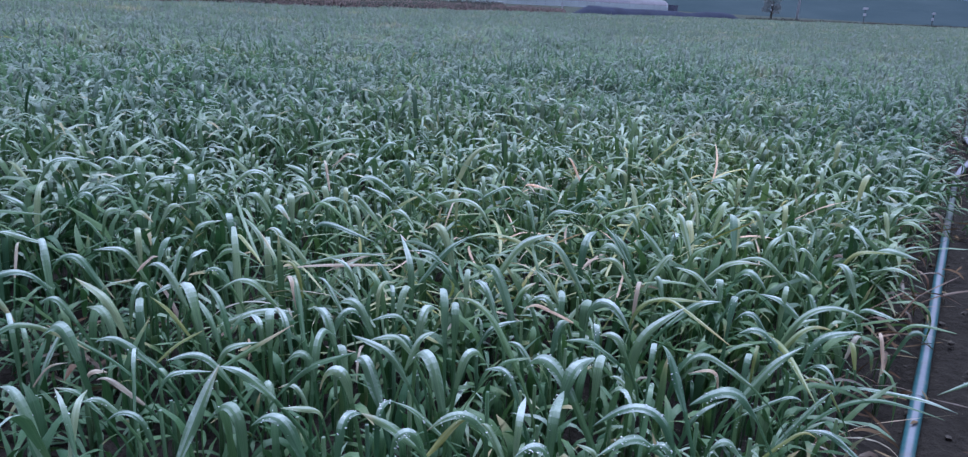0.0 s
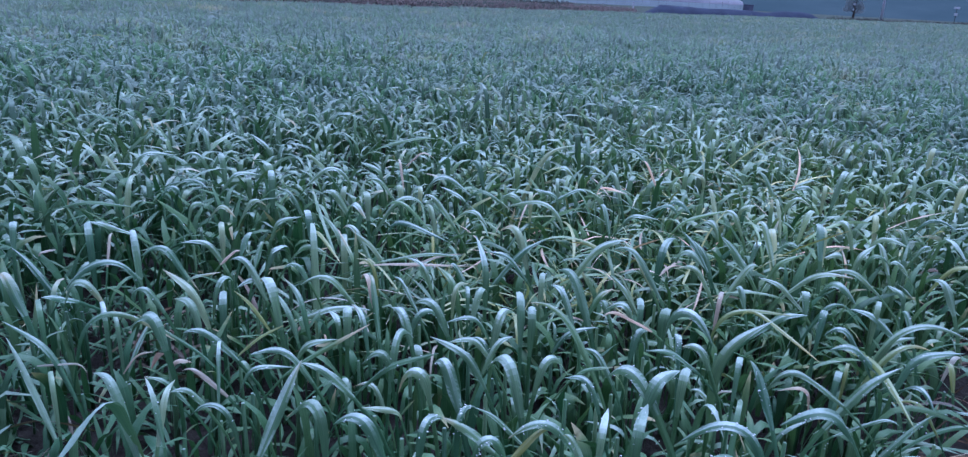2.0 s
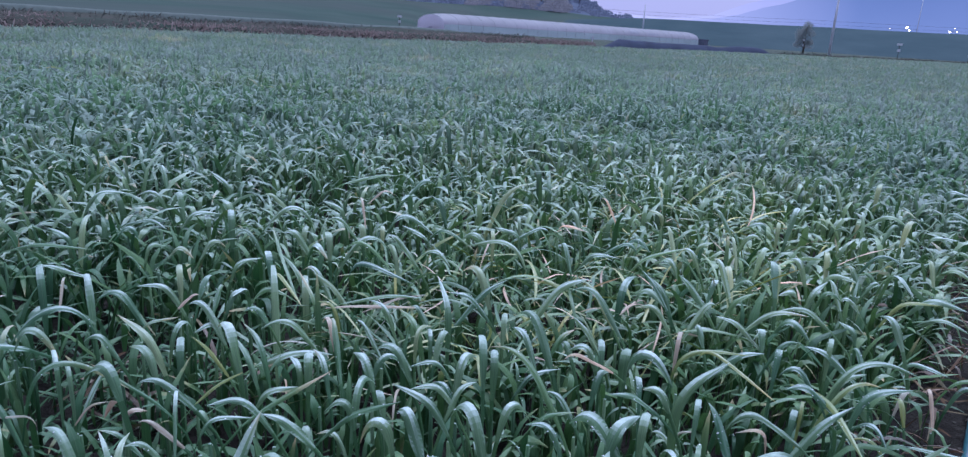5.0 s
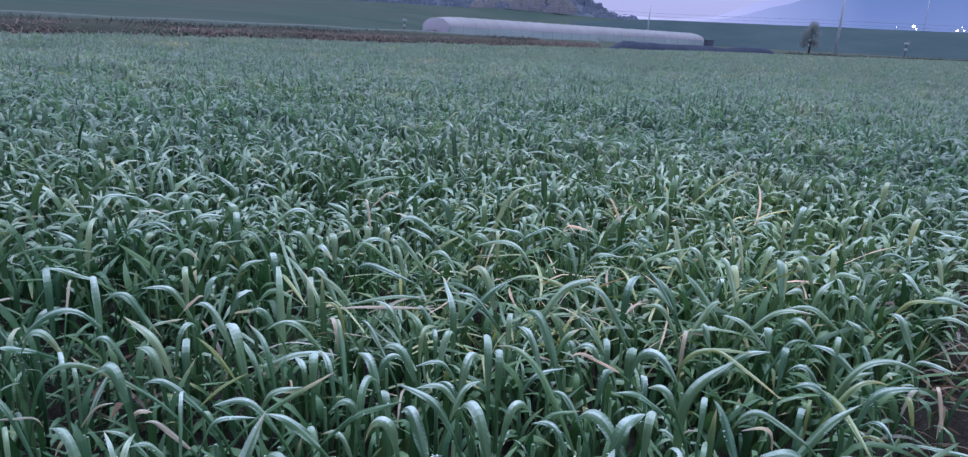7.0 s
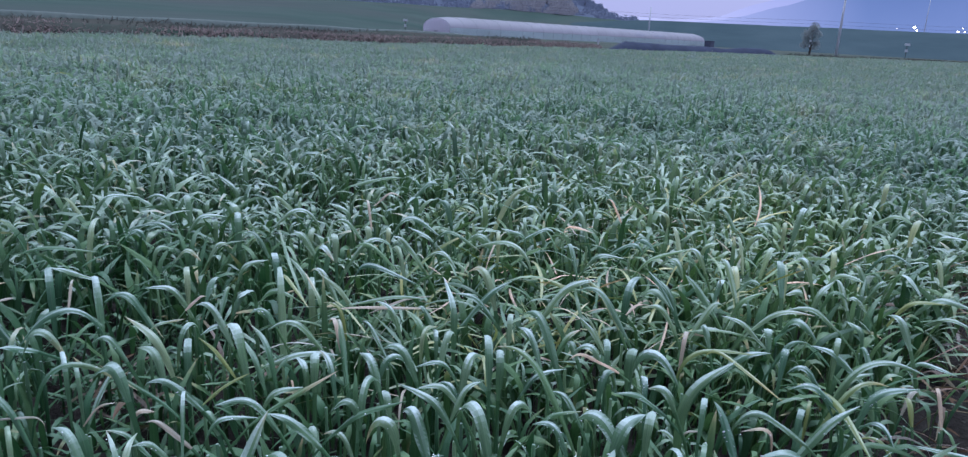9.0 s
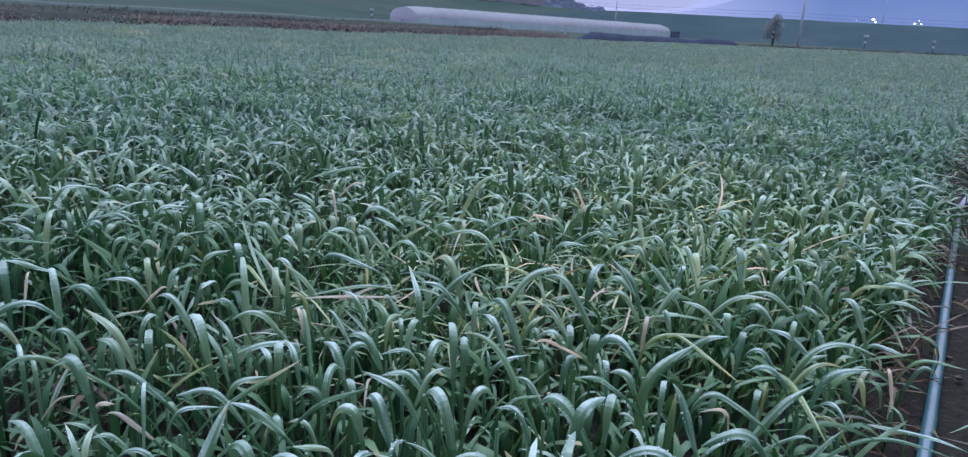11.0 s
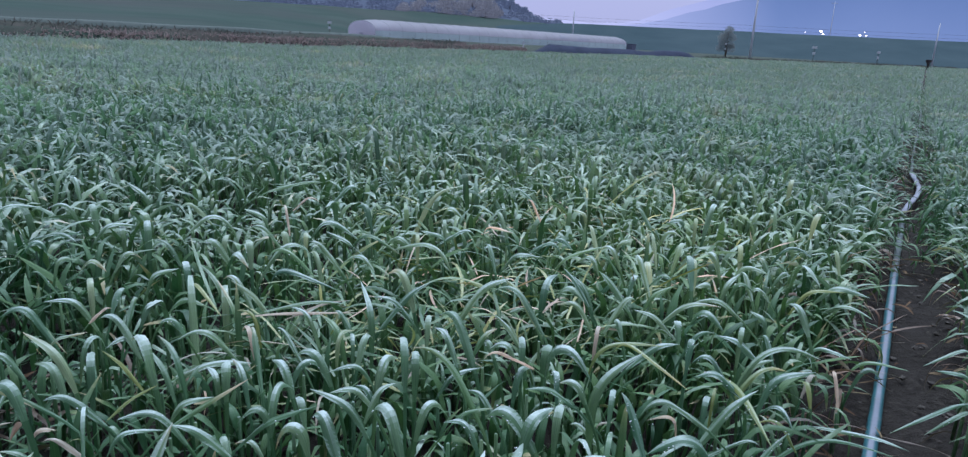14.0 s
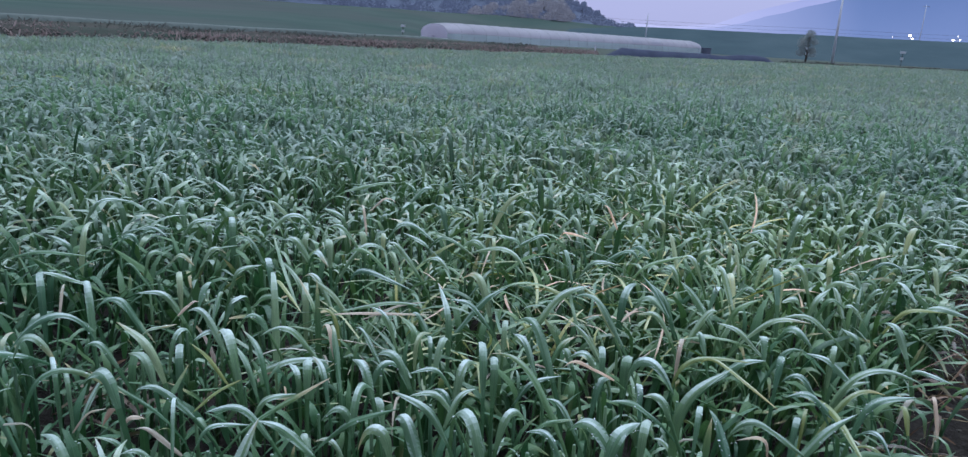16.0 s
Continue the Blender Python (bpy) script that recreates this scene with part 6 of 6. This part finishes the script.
# ======== greenhouse ========
def greenhouse():
    g0, g1 = Vector((-16.0, 110.8, 0)), Vector((33.8, 173.5, 0))
    axis = (g1 - g0)
    length = axis.length
    turn = math.degrees(math.atan2(axis.y, axis.x))
    root = thing("greenhouse", pose(g0.x, g0.y, 0, 0, 0, turn), "long arched greenhouse of milky plastic film with a greenish lower side", "greenhouse")
    half, top, knee = 3.2, 2.6, 1.1

    def hoop(a):
        return math.cos(a) * half, knee + math.sin(a) * (top - knee)

    def slope_in(x):
        """The film is drawn in towards both ends."""
        return float(np.interp(x, [0, 1.5, 4.0, length - 1.6, length - 0.6, length], [0.9, 0.97, 1.0, 1.0, 0.92, 0.7]))

    bm = bmesh.new()
    steps, spans = 16, 60
    rings = []
    for i in range(spans + 1):
        sag = 0.02 * math.sin(i * 2.1) - 0.015 * (i % 2)
        x = length * i / spans
        q = slope_in(x)
        rings.append([bm.verts.new((x, hoop(math.pi * k / steps)[0] * q, hoop(math.pi * k / steps)[1] * q + (sag if 0 < k < steps else 0))) for k in range(steps + 1)])
    for a, b in zip(rings, rings[1:]):
        for k in range(steps):
            bm.faces.new((a[k], b[k], b[k + 1], a[k + 1]))
    roof = part("film_roof", from_bm("film_roof", bm, FILM, True), root, "milky pinkish-grey plastic film")
    for y, name in ((half, "side_curtain"), (-half, "side_curtain")):
        bm = bmesh.new()
        cols = [[bm.verts.new((x, y * slope_in(x), z * knee * slope_in(x))) for z in (0, 0.5, 1)] for x in np.linspace(0, length, spans + 1)]
        for a, b in zip(cols, cols[1:]):
            for k in range(2):
                bm.faces.new((a[k], b[k], b[k + 1], a[k + 1]))
        bmesh.ops.solidify(bm, geom=bm.faces[:], thickness=0.03)
        part(name, from_bm(name, bm, SIDE_NET), root, "greenish side netting")
        part("rail", from_bm("rail", tube([(3, y * 1.012, knee), (length - 3, y * 1.012, knee)], 0.03, 6), STEEL), root)
    for x in (0, length):
        bm = bmesh.new()
        vs = [bm.verts.new((x, half * slope_in(x), 0))] + [bm.verts.new((x, hoop(math.pi * k / steps)[0] * slope_in(x), hoop(math.pi * k / steps)[1] * slope_in(x))) for k in range(steps + 1)] + [bm.verts.new((x, -half * slope_in(x), 0))]
        bm.faces.new(vs)
        bmesh.ops.solidify(bm, geom=bm.faces[:], thickness=0.03)
        end = part("end_wall", from_bm("end_wall", bm, END_FILM), root)
        part("door", from_bm("door", box(0.06, 0.8, 0.62, (x + (0.05 if x else -0.05), 0, 0.31), 0.01), FILM), end, "film-covered sliding door")
    for i in range(0, 31):
        x = length * i / 30
        q = slope_in(x)
        pts = [(x, half * 1.01 * q, 0)] + [(x, hoop(math.pi * k / 12)[0] * 1.012 * q, hoop(math.pi * k / 12)[1] * q + 0.02) for k in range(13)] + [(x, -half * 1.01 * q, 0)]
        part("hoop", from_bm("hoop", tube(pts, 0.022, 4), STEEL), root)
    for x0, x1, k0, k1 in ((50, 53.5, 13.2, 14.8), (57, 61, 13.6, 15.0)):
        bm = bmesh.new()
        cols = [[bm.verts.new((x, hoop(math.pi * k / 16)[0] * 1.02, hoop(math.pi * k / 16)[1] + 0.05)) for k in np.linspace(k0, k1, 5)] for x in np.linspace(x0, x1, 4)]
        for a, b in zip(cols, cols[1:]):
            for k in range(4):
                bm.faces.new((a[k], b[k], b[k + 1], a[k + 1]))
        bmesh.ops.solidify(bm, geom=bm.faces[:], thickness=0.02)
        part("film_patch", from_bm("film_patch", bm, PATCH_FILM), roof, "newer white film patch")
    return root


greenhouse()
shed_at = polar(np.array(12.1), np.array(176.0), 0.0)
shed = thing("shed", pose(shed_at[0], shed_at[1], 0, 0, 0, 52), "small bluish-grey shed at the greenhouse end", "shed")
part("wall", from_bm("wall", box(1.9, 1.4, 1.2, (0, 0, 0.6), 0.03), SHED_SHEET), shed)
part("roof", from_bm("roof", box(2.15, 1.7, 0.1, (0, 0, 1.25), 0.02), SHED_SHEET), shed)


# ======== poles, cables, lamps, posts ========
def utility_pole(az, r, height, radius, arm=True):
    x, y, _ = polar(np.array(float(az)), np.array(float(r)), 0.0)
    root = thing("utility_pole", pose(x, y, 0, 0, 0, -az), "tall pale concrete utility pole beside the fields", "pole", "utility poles")
    part("shaft", from_bm("shaft", tube([(0, 0, -0.2), (0, 0, height * 0.5), (0, 0, height)], [radius, radius * 0.85, radius * 0.65], 10), CONCRETE, True), root)
    if arm:
        arm_bar = part("crossarm", from_bm("crossarm", box(1.6, 0.1, 0.1, (0, 0, height - 0.35), 0.01), STEEL), root)
        for dx in (-0.7, 0, 0.7):
            part("insulator", from_bm("insulator", tube([(dx, 0, height - 0.3), (dx, 0, height - 0.1)], [0.05, 0.035], 8), WHITE), arm_bar)
    return np.array((x, y, height))


utility_pole(7.62, 205, 9.3, 0.2, False)
utility_pole(20.65, 122, 9.5, 0.19)
utility_pole(32.05, 118, 6.0, 0.1, False)
utility_pole(25.6, 230, 15.5, 0.12)


def cable(a, b, sag):
    pts = [tuple(np.array(a) * (1 - f) + np.array(b) * f - np.array((0, 0, sag * 4 * f * (1 - f)))) for f in np.linspace(0, 1, 24)]
    tagged(new("cable", from_bm("cable", tube(pts, 0.02, 4), CABLE)), "thin black overhead cable strung over the embankment", "cable", "overhead cables")


for dz in (0.0, 0.9):
    cable(polar(np.array(-2.0), np.array(240.0), 8.4 + dz), polar(np.array(19.0), np.array(226.0), 7.4 + dz), 0.5)
    cable(polar(np.array(19.0), np.array(226.0), 7.4 + dz), polar(np.array(44.0), np.array(236.0), 7.6 + dz), 0.5)


def street_lamp(az, r, z, radius, foot):
    x, y, _ = polar(np.array(float(az)), np.array(float(r)), 0.0)
    root = thing("street_lamp", pose(x, y, foot), "lit warm-white lamp beyond the embankment", "lamp", "lamps on the embankment")
    part("post", from_bm("post", tube([(0, 0, 0), (0, 0, z - foot - radius)], 0.07, 6), STEEL), root)
    bm = bmesh.new()
    bmesh.ops.create_icosphere(bm, subdivisions=2, radius=radius, matrix=Matrix.Translation((0, 0, z - foot)) @ Matrix.Diagonal((1, 1, 0.85, 1)))
    part("globe", from_bm("globe", bm, LAMP_GLOW, True), root, "glowing glass globe")


for az, el, rad in ((25.0, 1.68, 0.36), (25.17, 1.5, 0.22), (27.48, 1.52, 0.25), (27.85, 1.53, 0.18), (27.7, 1.74, 0.11), (24.0, 1.58, 0.09)):
    street_lamp(az, 236, 0.88 + 236 * math.tan(math.radians(el)), rad, 5.5)


def marker_post(az, r, height, wide):
    x, y, _ = polar(np.array(float(az)), np.array(float(r)), 0.0)
    root = thing("marker_post", pose(x, y, 0, 0, 0, -az), "slim post with a white cap and a small white plate", "post", "marker posts at the field edge")
    part("post", from_bm("post", tube([(0, 0, -0.1), (0, 0, height)], 0.035, 6), DARK), root)
    part("cap", from_bm("cap", box(wide, 0.2, 0.26, (0, 0, height), 0.03), WHITE), root, "white cap")
    part("plate", from_bm("plate", box(wide * 0.55, 0.06, 0.3, (0, -0.08, height * 0.62), 0.01), WHITE), root, "small white plate")


marker_post(24.85, 108, 1.95, 0.62)
marker_post(28.85, 108, 1.75, 0.4)
marker_post(-10.5, 92, 1.6, 0.5)
marker_post(18.9, 118, 1.9, 0.25)
marker_post(4.43, 47.0, 0.66, 0.12)


def stump(az, r):
    x, y, _ = polar(np.array(float(az)), np.array(float(r)), 0.0)
    root = thing("valve_post", pose(x, y, 0), "dark weathered post at the end of the hose", "post")
    part("post", from_bm("post", tube([(0, 0, -0.1), (0.03, 0, 0.55), (0, 0.02, 1.0)], [0.16, 0.14, 0.2], 9), DARK), root)
    part("head", from_bm("head", box(0.6, 0.4, 0.3, (0, 0, 1.0), 0.08), DARK), root)


stump(31.85, 96)


# ======== trees ========
def crown_mesh(name, centres, count, leaf, mat, seed):
    """Clumps of many small leaves; centres: rows of x, y, z, radius."""
    r = np.random.default_rng(seed)
    c = np.array(centres, float)
    pick = r.integers(0, len(c), count)
    d = r.normal(0, 1, (count, 3))
    d /= np.linalg.norm(d, axis=1, keepdims=True)
    p = c[pick, :3] + d * (c[pick, 3] * r.random(count) ** 0.4)[:, None] * np.array((1, 1, 0.8))
    a, b = r.normal(0, 1, (count, 3)), r.normal(0, 1, (count, 3))
    a /= np.linalg.norm(a, axis=1, keepdims=True)
    b = np.cross(a, b)
    b /= np.linalg.norm(b, axis=1, keepdims=True)
    size = leaf * r.uniform(0.6, 1.4, count)[:, None]
    v = np.stack([p - a * size, p + b * size * 0.55, p + a * size, p - b * size * 0.55], 1)
    return mesh_of(name, v, np.arange(count * 4).reshape(-1, 4), mat, smooth=False)


def tree(az, r, z, height, spread, seed, mat, leaves, leaf, label, low=0.35):
    x, y, _ = polar(np.array(float(az)), np.array(float(r)), 0.0)
    rr = np.random.default_rng(seed)
    root = thing("tree", pose(x, y, z), label, "tree", "trees beyond the field")
    part("trunk", from_bm("trunk", tube([(0, 0, -0.5), (0.05, 0, height * 0.35), (0, 0.08, height * 0.85)], [height * 0.035, height * 0.026, height * 0.008], 7), BARK, True), root)
    centres = []
    for k in range(9):
        a = k * 2.4 + rr.random()
        h = height * (low + (0.95 - low) * k / 9)
        reach = spread * (1 - 0.55 * k / 9) * rr.uniform(0.55, 1.0)
        end = (math.cos(a) * reach, math.sin(a) * reach, min(h + reach * 0.5, height))
        part("limb", from_bm("limb", tube([(0, 0, h * 0.8), (end[0] * 0.5, end[1] * 0.5, (h * 0.8 + end[2]) / 2 + 0.1), end], [height * 0.013, height * 0.009, height * 0.004], 5), BARK, True), root)
        centres.append((*end, spread * rr.uniform(0.45, 0.65)))
    part("crown", crown_mesh("crown", centres, leaves, leaf, mat, seed), root)


tree(18.95, 128, 0, 4.5, 1.6, 5, CROWN, 3600, 0.085, "small round grey-green tree beside the field", 0.12)
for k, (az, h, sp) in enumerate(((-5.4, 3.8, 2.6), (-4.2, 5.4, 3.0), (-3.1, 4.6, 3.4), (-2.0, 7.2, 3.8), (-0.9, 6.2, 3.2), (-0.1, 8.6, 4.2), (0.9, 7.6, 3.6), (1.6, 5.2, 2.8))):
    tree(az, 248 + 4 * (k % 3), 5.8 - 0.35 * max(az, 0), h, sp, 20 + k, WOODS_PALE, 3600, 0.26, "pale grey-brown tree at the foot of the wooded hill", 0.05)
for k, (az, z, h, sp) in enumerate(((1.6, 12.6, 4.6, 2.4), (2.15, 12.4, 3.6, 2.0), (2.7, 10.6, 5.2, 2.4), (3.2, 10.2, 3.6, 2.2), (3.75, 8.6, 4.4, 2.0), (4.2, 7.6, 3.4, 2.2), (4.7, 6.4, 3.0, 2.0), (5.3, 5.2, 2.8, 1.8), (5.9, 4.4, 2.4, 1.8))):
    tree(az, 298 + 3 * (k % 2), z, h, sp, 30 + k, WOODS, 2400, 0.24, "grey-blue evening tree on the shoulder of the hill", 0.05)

wood_rng = np.random.default_rng(9)
wood = []
for _ in range(900):
    az = wood_rng.uniform(-72, 6.3)
    f = wood_rng.random() * 0.7 if az < -2 else wood_rng.random()
    top = float(np.interp(az, az_l, hill_top))
    x, y, _ = polar(np.array(az), np.array(248 + f * 58), 0.0)
    z = 6.0 * (1 - f) + top * f
    if az > 0.5:
        z -= 1.5
    size = wood_rng.uniform(1.5, 2.6)
    for _ in range(4):
        wood.append((x + wood_rng.normal(0, size * 0.5), y + wood_rng.normal(0, size * 0.5), z + wood_rng.uniform(0.2, 1.3) * size, size * 0.7))
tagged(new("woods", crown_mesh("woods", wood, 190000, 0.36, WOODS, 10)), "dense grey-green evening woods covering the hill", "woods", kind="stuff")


# ======== litter on the furrow ========
def litter(count, seed):
    """Fallen straw-coloured and brown leaf pieces, clods beside the hose."""
    r = np.random.default_rng(seed)
    along = r.uniform(1.0, 9.0, count)
    off = np.where(r.random(count) < 0.7, r.normal(0.05, 0.07, count), r.normal(0.34, 0.09, count))
    xy = to_xy(along, off)
    base = np.stack([xy[:, 0], xy[:, 1], r.uniform(0.012, 0.03, count)], -1)
    v, f, uv, _ = blades(base, r.random(count) * 6.28, np.radians(r.uniform(0, 28, count)), r.uniform(0.03, 0.12, count), r.uniform(0.004, 0.01, count),
                         np.radians(r.uniform(5, 60, count)), r.uniform(0.3, 0.7, count), np.full(count, 6.0), r.normal(0, 1.2, count), r.normal(0, 0.6, count), 6, 2)
    tagged(new("leaf_litter", mesh_of("leaf_litter", v, f, LITTER, uv)), "fallen brown and straw-coloured leaf pieces on the soil", "litter", kind="stuff")
    n = 300
    along, off = r.uniform(1.0, 8.0, n), r.uniform(-0.02, 0.45, n)
    xy = to_xy(along, off)
    size = r.uniform(0.004, 0.013, n)
    lump = ico_v[None] * (1 + r.normal(0, 0.18, (n, len(ico_v), 1))) * size[:, None, None] * np.array((1, 1, 0.7))
    v = lump + np.stack([xy[:, 0], xy[:, 1], size * 0.2 - 0.012], -1)[:, None, :]
    f = (ico_f[None] + (np.arange(n) * len(ico_v))[:, None, None]).reshape(-1, 3)
    tagged(new("soil_clods", mesh_of("soil_clods", v, f, CLOD, smooth=False)), "small dark clods of soil in the furrow", "soil", kind="stuff")


LITTER = tuft_material("dead_leaves", [(0.0, (0.045, 0.028, 0.02)), (0.5, (0.11, 0.07, 0.045)), (1.0, (0.2, 0.16, 0.1))], 3.0, (0.12, 0.07, 0.045))
CLOD = mottled("dry_clod", [(0.3, (0.04, 0.034, 0.03)), (0.7, (0.085, 0.072, 0.062))], 60.0, relief=0.002)
litter(380, 91)


# ======== ragged leaves hanging over the furrow ========
def overhang(name, s_lo, s_hi, n_lo, n_hi, side, per_metre, seed, label, mat, thin=1.0):
    r = np.random.default_rng(seed)
    n = int((s_hi - s_lo) * per_metre)
    along = r.uniform(s_lo, s_hi, n)
    xy = to_xy(along, r.uniform(n_lo, n_hi, n))
    out = math.atan2(N[1] * side, N[0] * side)
    base = np.stack([xy[:, 0], xy[:, 1], r.uniform(0.01, 0.14, n)], -1)
    v, f, uv, _ = blades(base, out + r.normal(0, 0.75, n), np.radians(r.uniform(20, 78, n)), r.uniform(0.09, 0.25, n), r.uniform(0.004, 0.0145, n) * thin,
                         np.radians(r.uniform(30, 160, n)), r.uniform(0.3, 0.75, n), r.uniform(4, 16, n), r.normal(0, 0.8, n), r.normal(0, 0.5, n), 9, 3)
    tagged(new(name, mesh_of(name, v, f, mat, uv)), label, "crop", kind="stuff")


BLADE_EDGE = leaf_material("ragged_edge_blade", (0.025, 0.075, 0.03), (0.05, 0.13, 0.05), (0.1, 0.185, 0.08), (0.32, 0.26, 0.15), 0.4, 0.25)
BLADE_DEAD = leaf_material("dead_brown_blade", (0.05, 0.038, 0.028), (0.085, 0.064, 0.046), (0.14, 0.115, 0.085), (0.13, 0.1, 0.07), 0.6, 0.05)
overhang("edge_leaves", 0.8, 9.0, -0.1, 0.06, 1, 46, 95, "ragged yellow-tipped leaves hanging over the furrow", BLADE_EDGE)
overhang("edge_leaves", 0.8, 9.0, -0.08, 0.06, 1, 3, 195, "thin straw-coloured leaves hanging over the furrow", BLADE_STRAW, 0.6)
overhang("edge_leaves", 0.8, 9.0, -0.06, 0.1, 1, 26, 196, "dead brown leaves at the foot of the crop", BLADE_DEAD, 0.8)
overhang("edge_leaves", 4.15, 5.7, -0.04, 0.11, 1, 60, 199, "green and yellowing leaves bowing over the hose", BLADE_EDGE)
overhang("edge_leaves", 1.2, 9.0, 0.4, 0.52, -1, 12, 96, "ragged leaves of the next plot reaching into the furrow", BLADE_EDGE)
overhang("edge_leaves", 3.6, 9.0, 0.36, 0.5, -1, 16, 197, "yellowing leaves at the edge of the next plot", BLADE_YELLOW, 0.7)
overhang("edge_leaves", 1.2, 9.0, 0.36, 0.48, -1, 14, 198, "dead brown leaves at the foot of the next plot", BLADE_DEAD, 0.8)
overhang("furrow_weeds", 4.35, 5.75, 0.21, 0.34, 1, 110, 97, "small green weeds growing beside the hose", BLADE_INNER, 0.9)
overhang("furrow_weeds", 6.6, 9.8, 0.24, 0.34, -1, 40, 98, "low weeds along the furrow", BLADE_EDGE)
overhang("furrow_weeds", 9.0, 24.0, 0.04, 0.34, -1, 34, 99, "low grass closing over the furrow farther in", BLADE_FIELD, 1.3)


# ======== a lodged, straw-coloured tangle where the crop is thin ========
def tangle(cx, cy, radius, count, seed, mat, thin=1.0, low=0.08, high=0.24, label="thin yellowing leaves lying across one another in the crop"):
    r = np.random.default_rng(seed)
    a, d = r.random(count) * 6.28, radius * np.sqrt(r.random(count))
    base = np.stack([cx + d * np.cos(a) * 1.5, cy + d * np.sin(a), r.uniform(low, high, count)], -1)
    v, f, uv, _ = blades(base, r.random(count) * 6.28, np.radians(r.uniform(5, 48, count)), r.uniform(0.12, 0.25, count), r.uniform(0.005, 0.011, count) * thin,
                         np.radians(r.uniform(10, 90, count)), r.uniform(0.35, 0.7, count), r.uniform(4, 9, count), r.normal(0, 0.9, count), r.normal(0, 0.5, count), 8, 3)
    tagged(new("lodged_leaves", mesh_of("lodged_leaves", v, f, mat, uv)), label, "crop", kind="stuff")


for k, (cx, cy, radius, count) in enumerate(((0.22, 2.2, 0.2, 90), (0.6, 2.5, 0.32, 200), (0.95, 3.4, 0.45, 190), (1.3, 2.9, 0.3, 60), (2.4, 5.9, 0.35, 90))):
    tangle(cx, cy, radius, int(count * 0.5), 101 + k, BLADE_EDGE)
    tangle(cx, cy, radius, int(count * 0.35), 111 + k, BLADE_YELLOW, 0.9)
    tangle(cx, cy, radius, int(count * 0.15), 121 + k, BLADE_STRAW, 0.75)
BLADE_RUST = leaf_material("rust_brown_blade", (0.06, 0.042, 0.028), (0.1, 0.068, 0.044), (0.15, 0.11, 0.075), (0.17, 0.13, 0.085), 0.6, 0.1, 0.1)
for k, (cx, cy) in enumerate(((-0.42, 1.7), (-0.3, 2.03), (-0.1, 2.1), (-0.36, 2.12), (1.46, 2.36))):
    tangle(cx, cy, 0.07, 7, 131 + k, BLADE_RUST, 1.3, 0.01, 0.07, "rust-brown dead leaves curled on the soil between the plants")
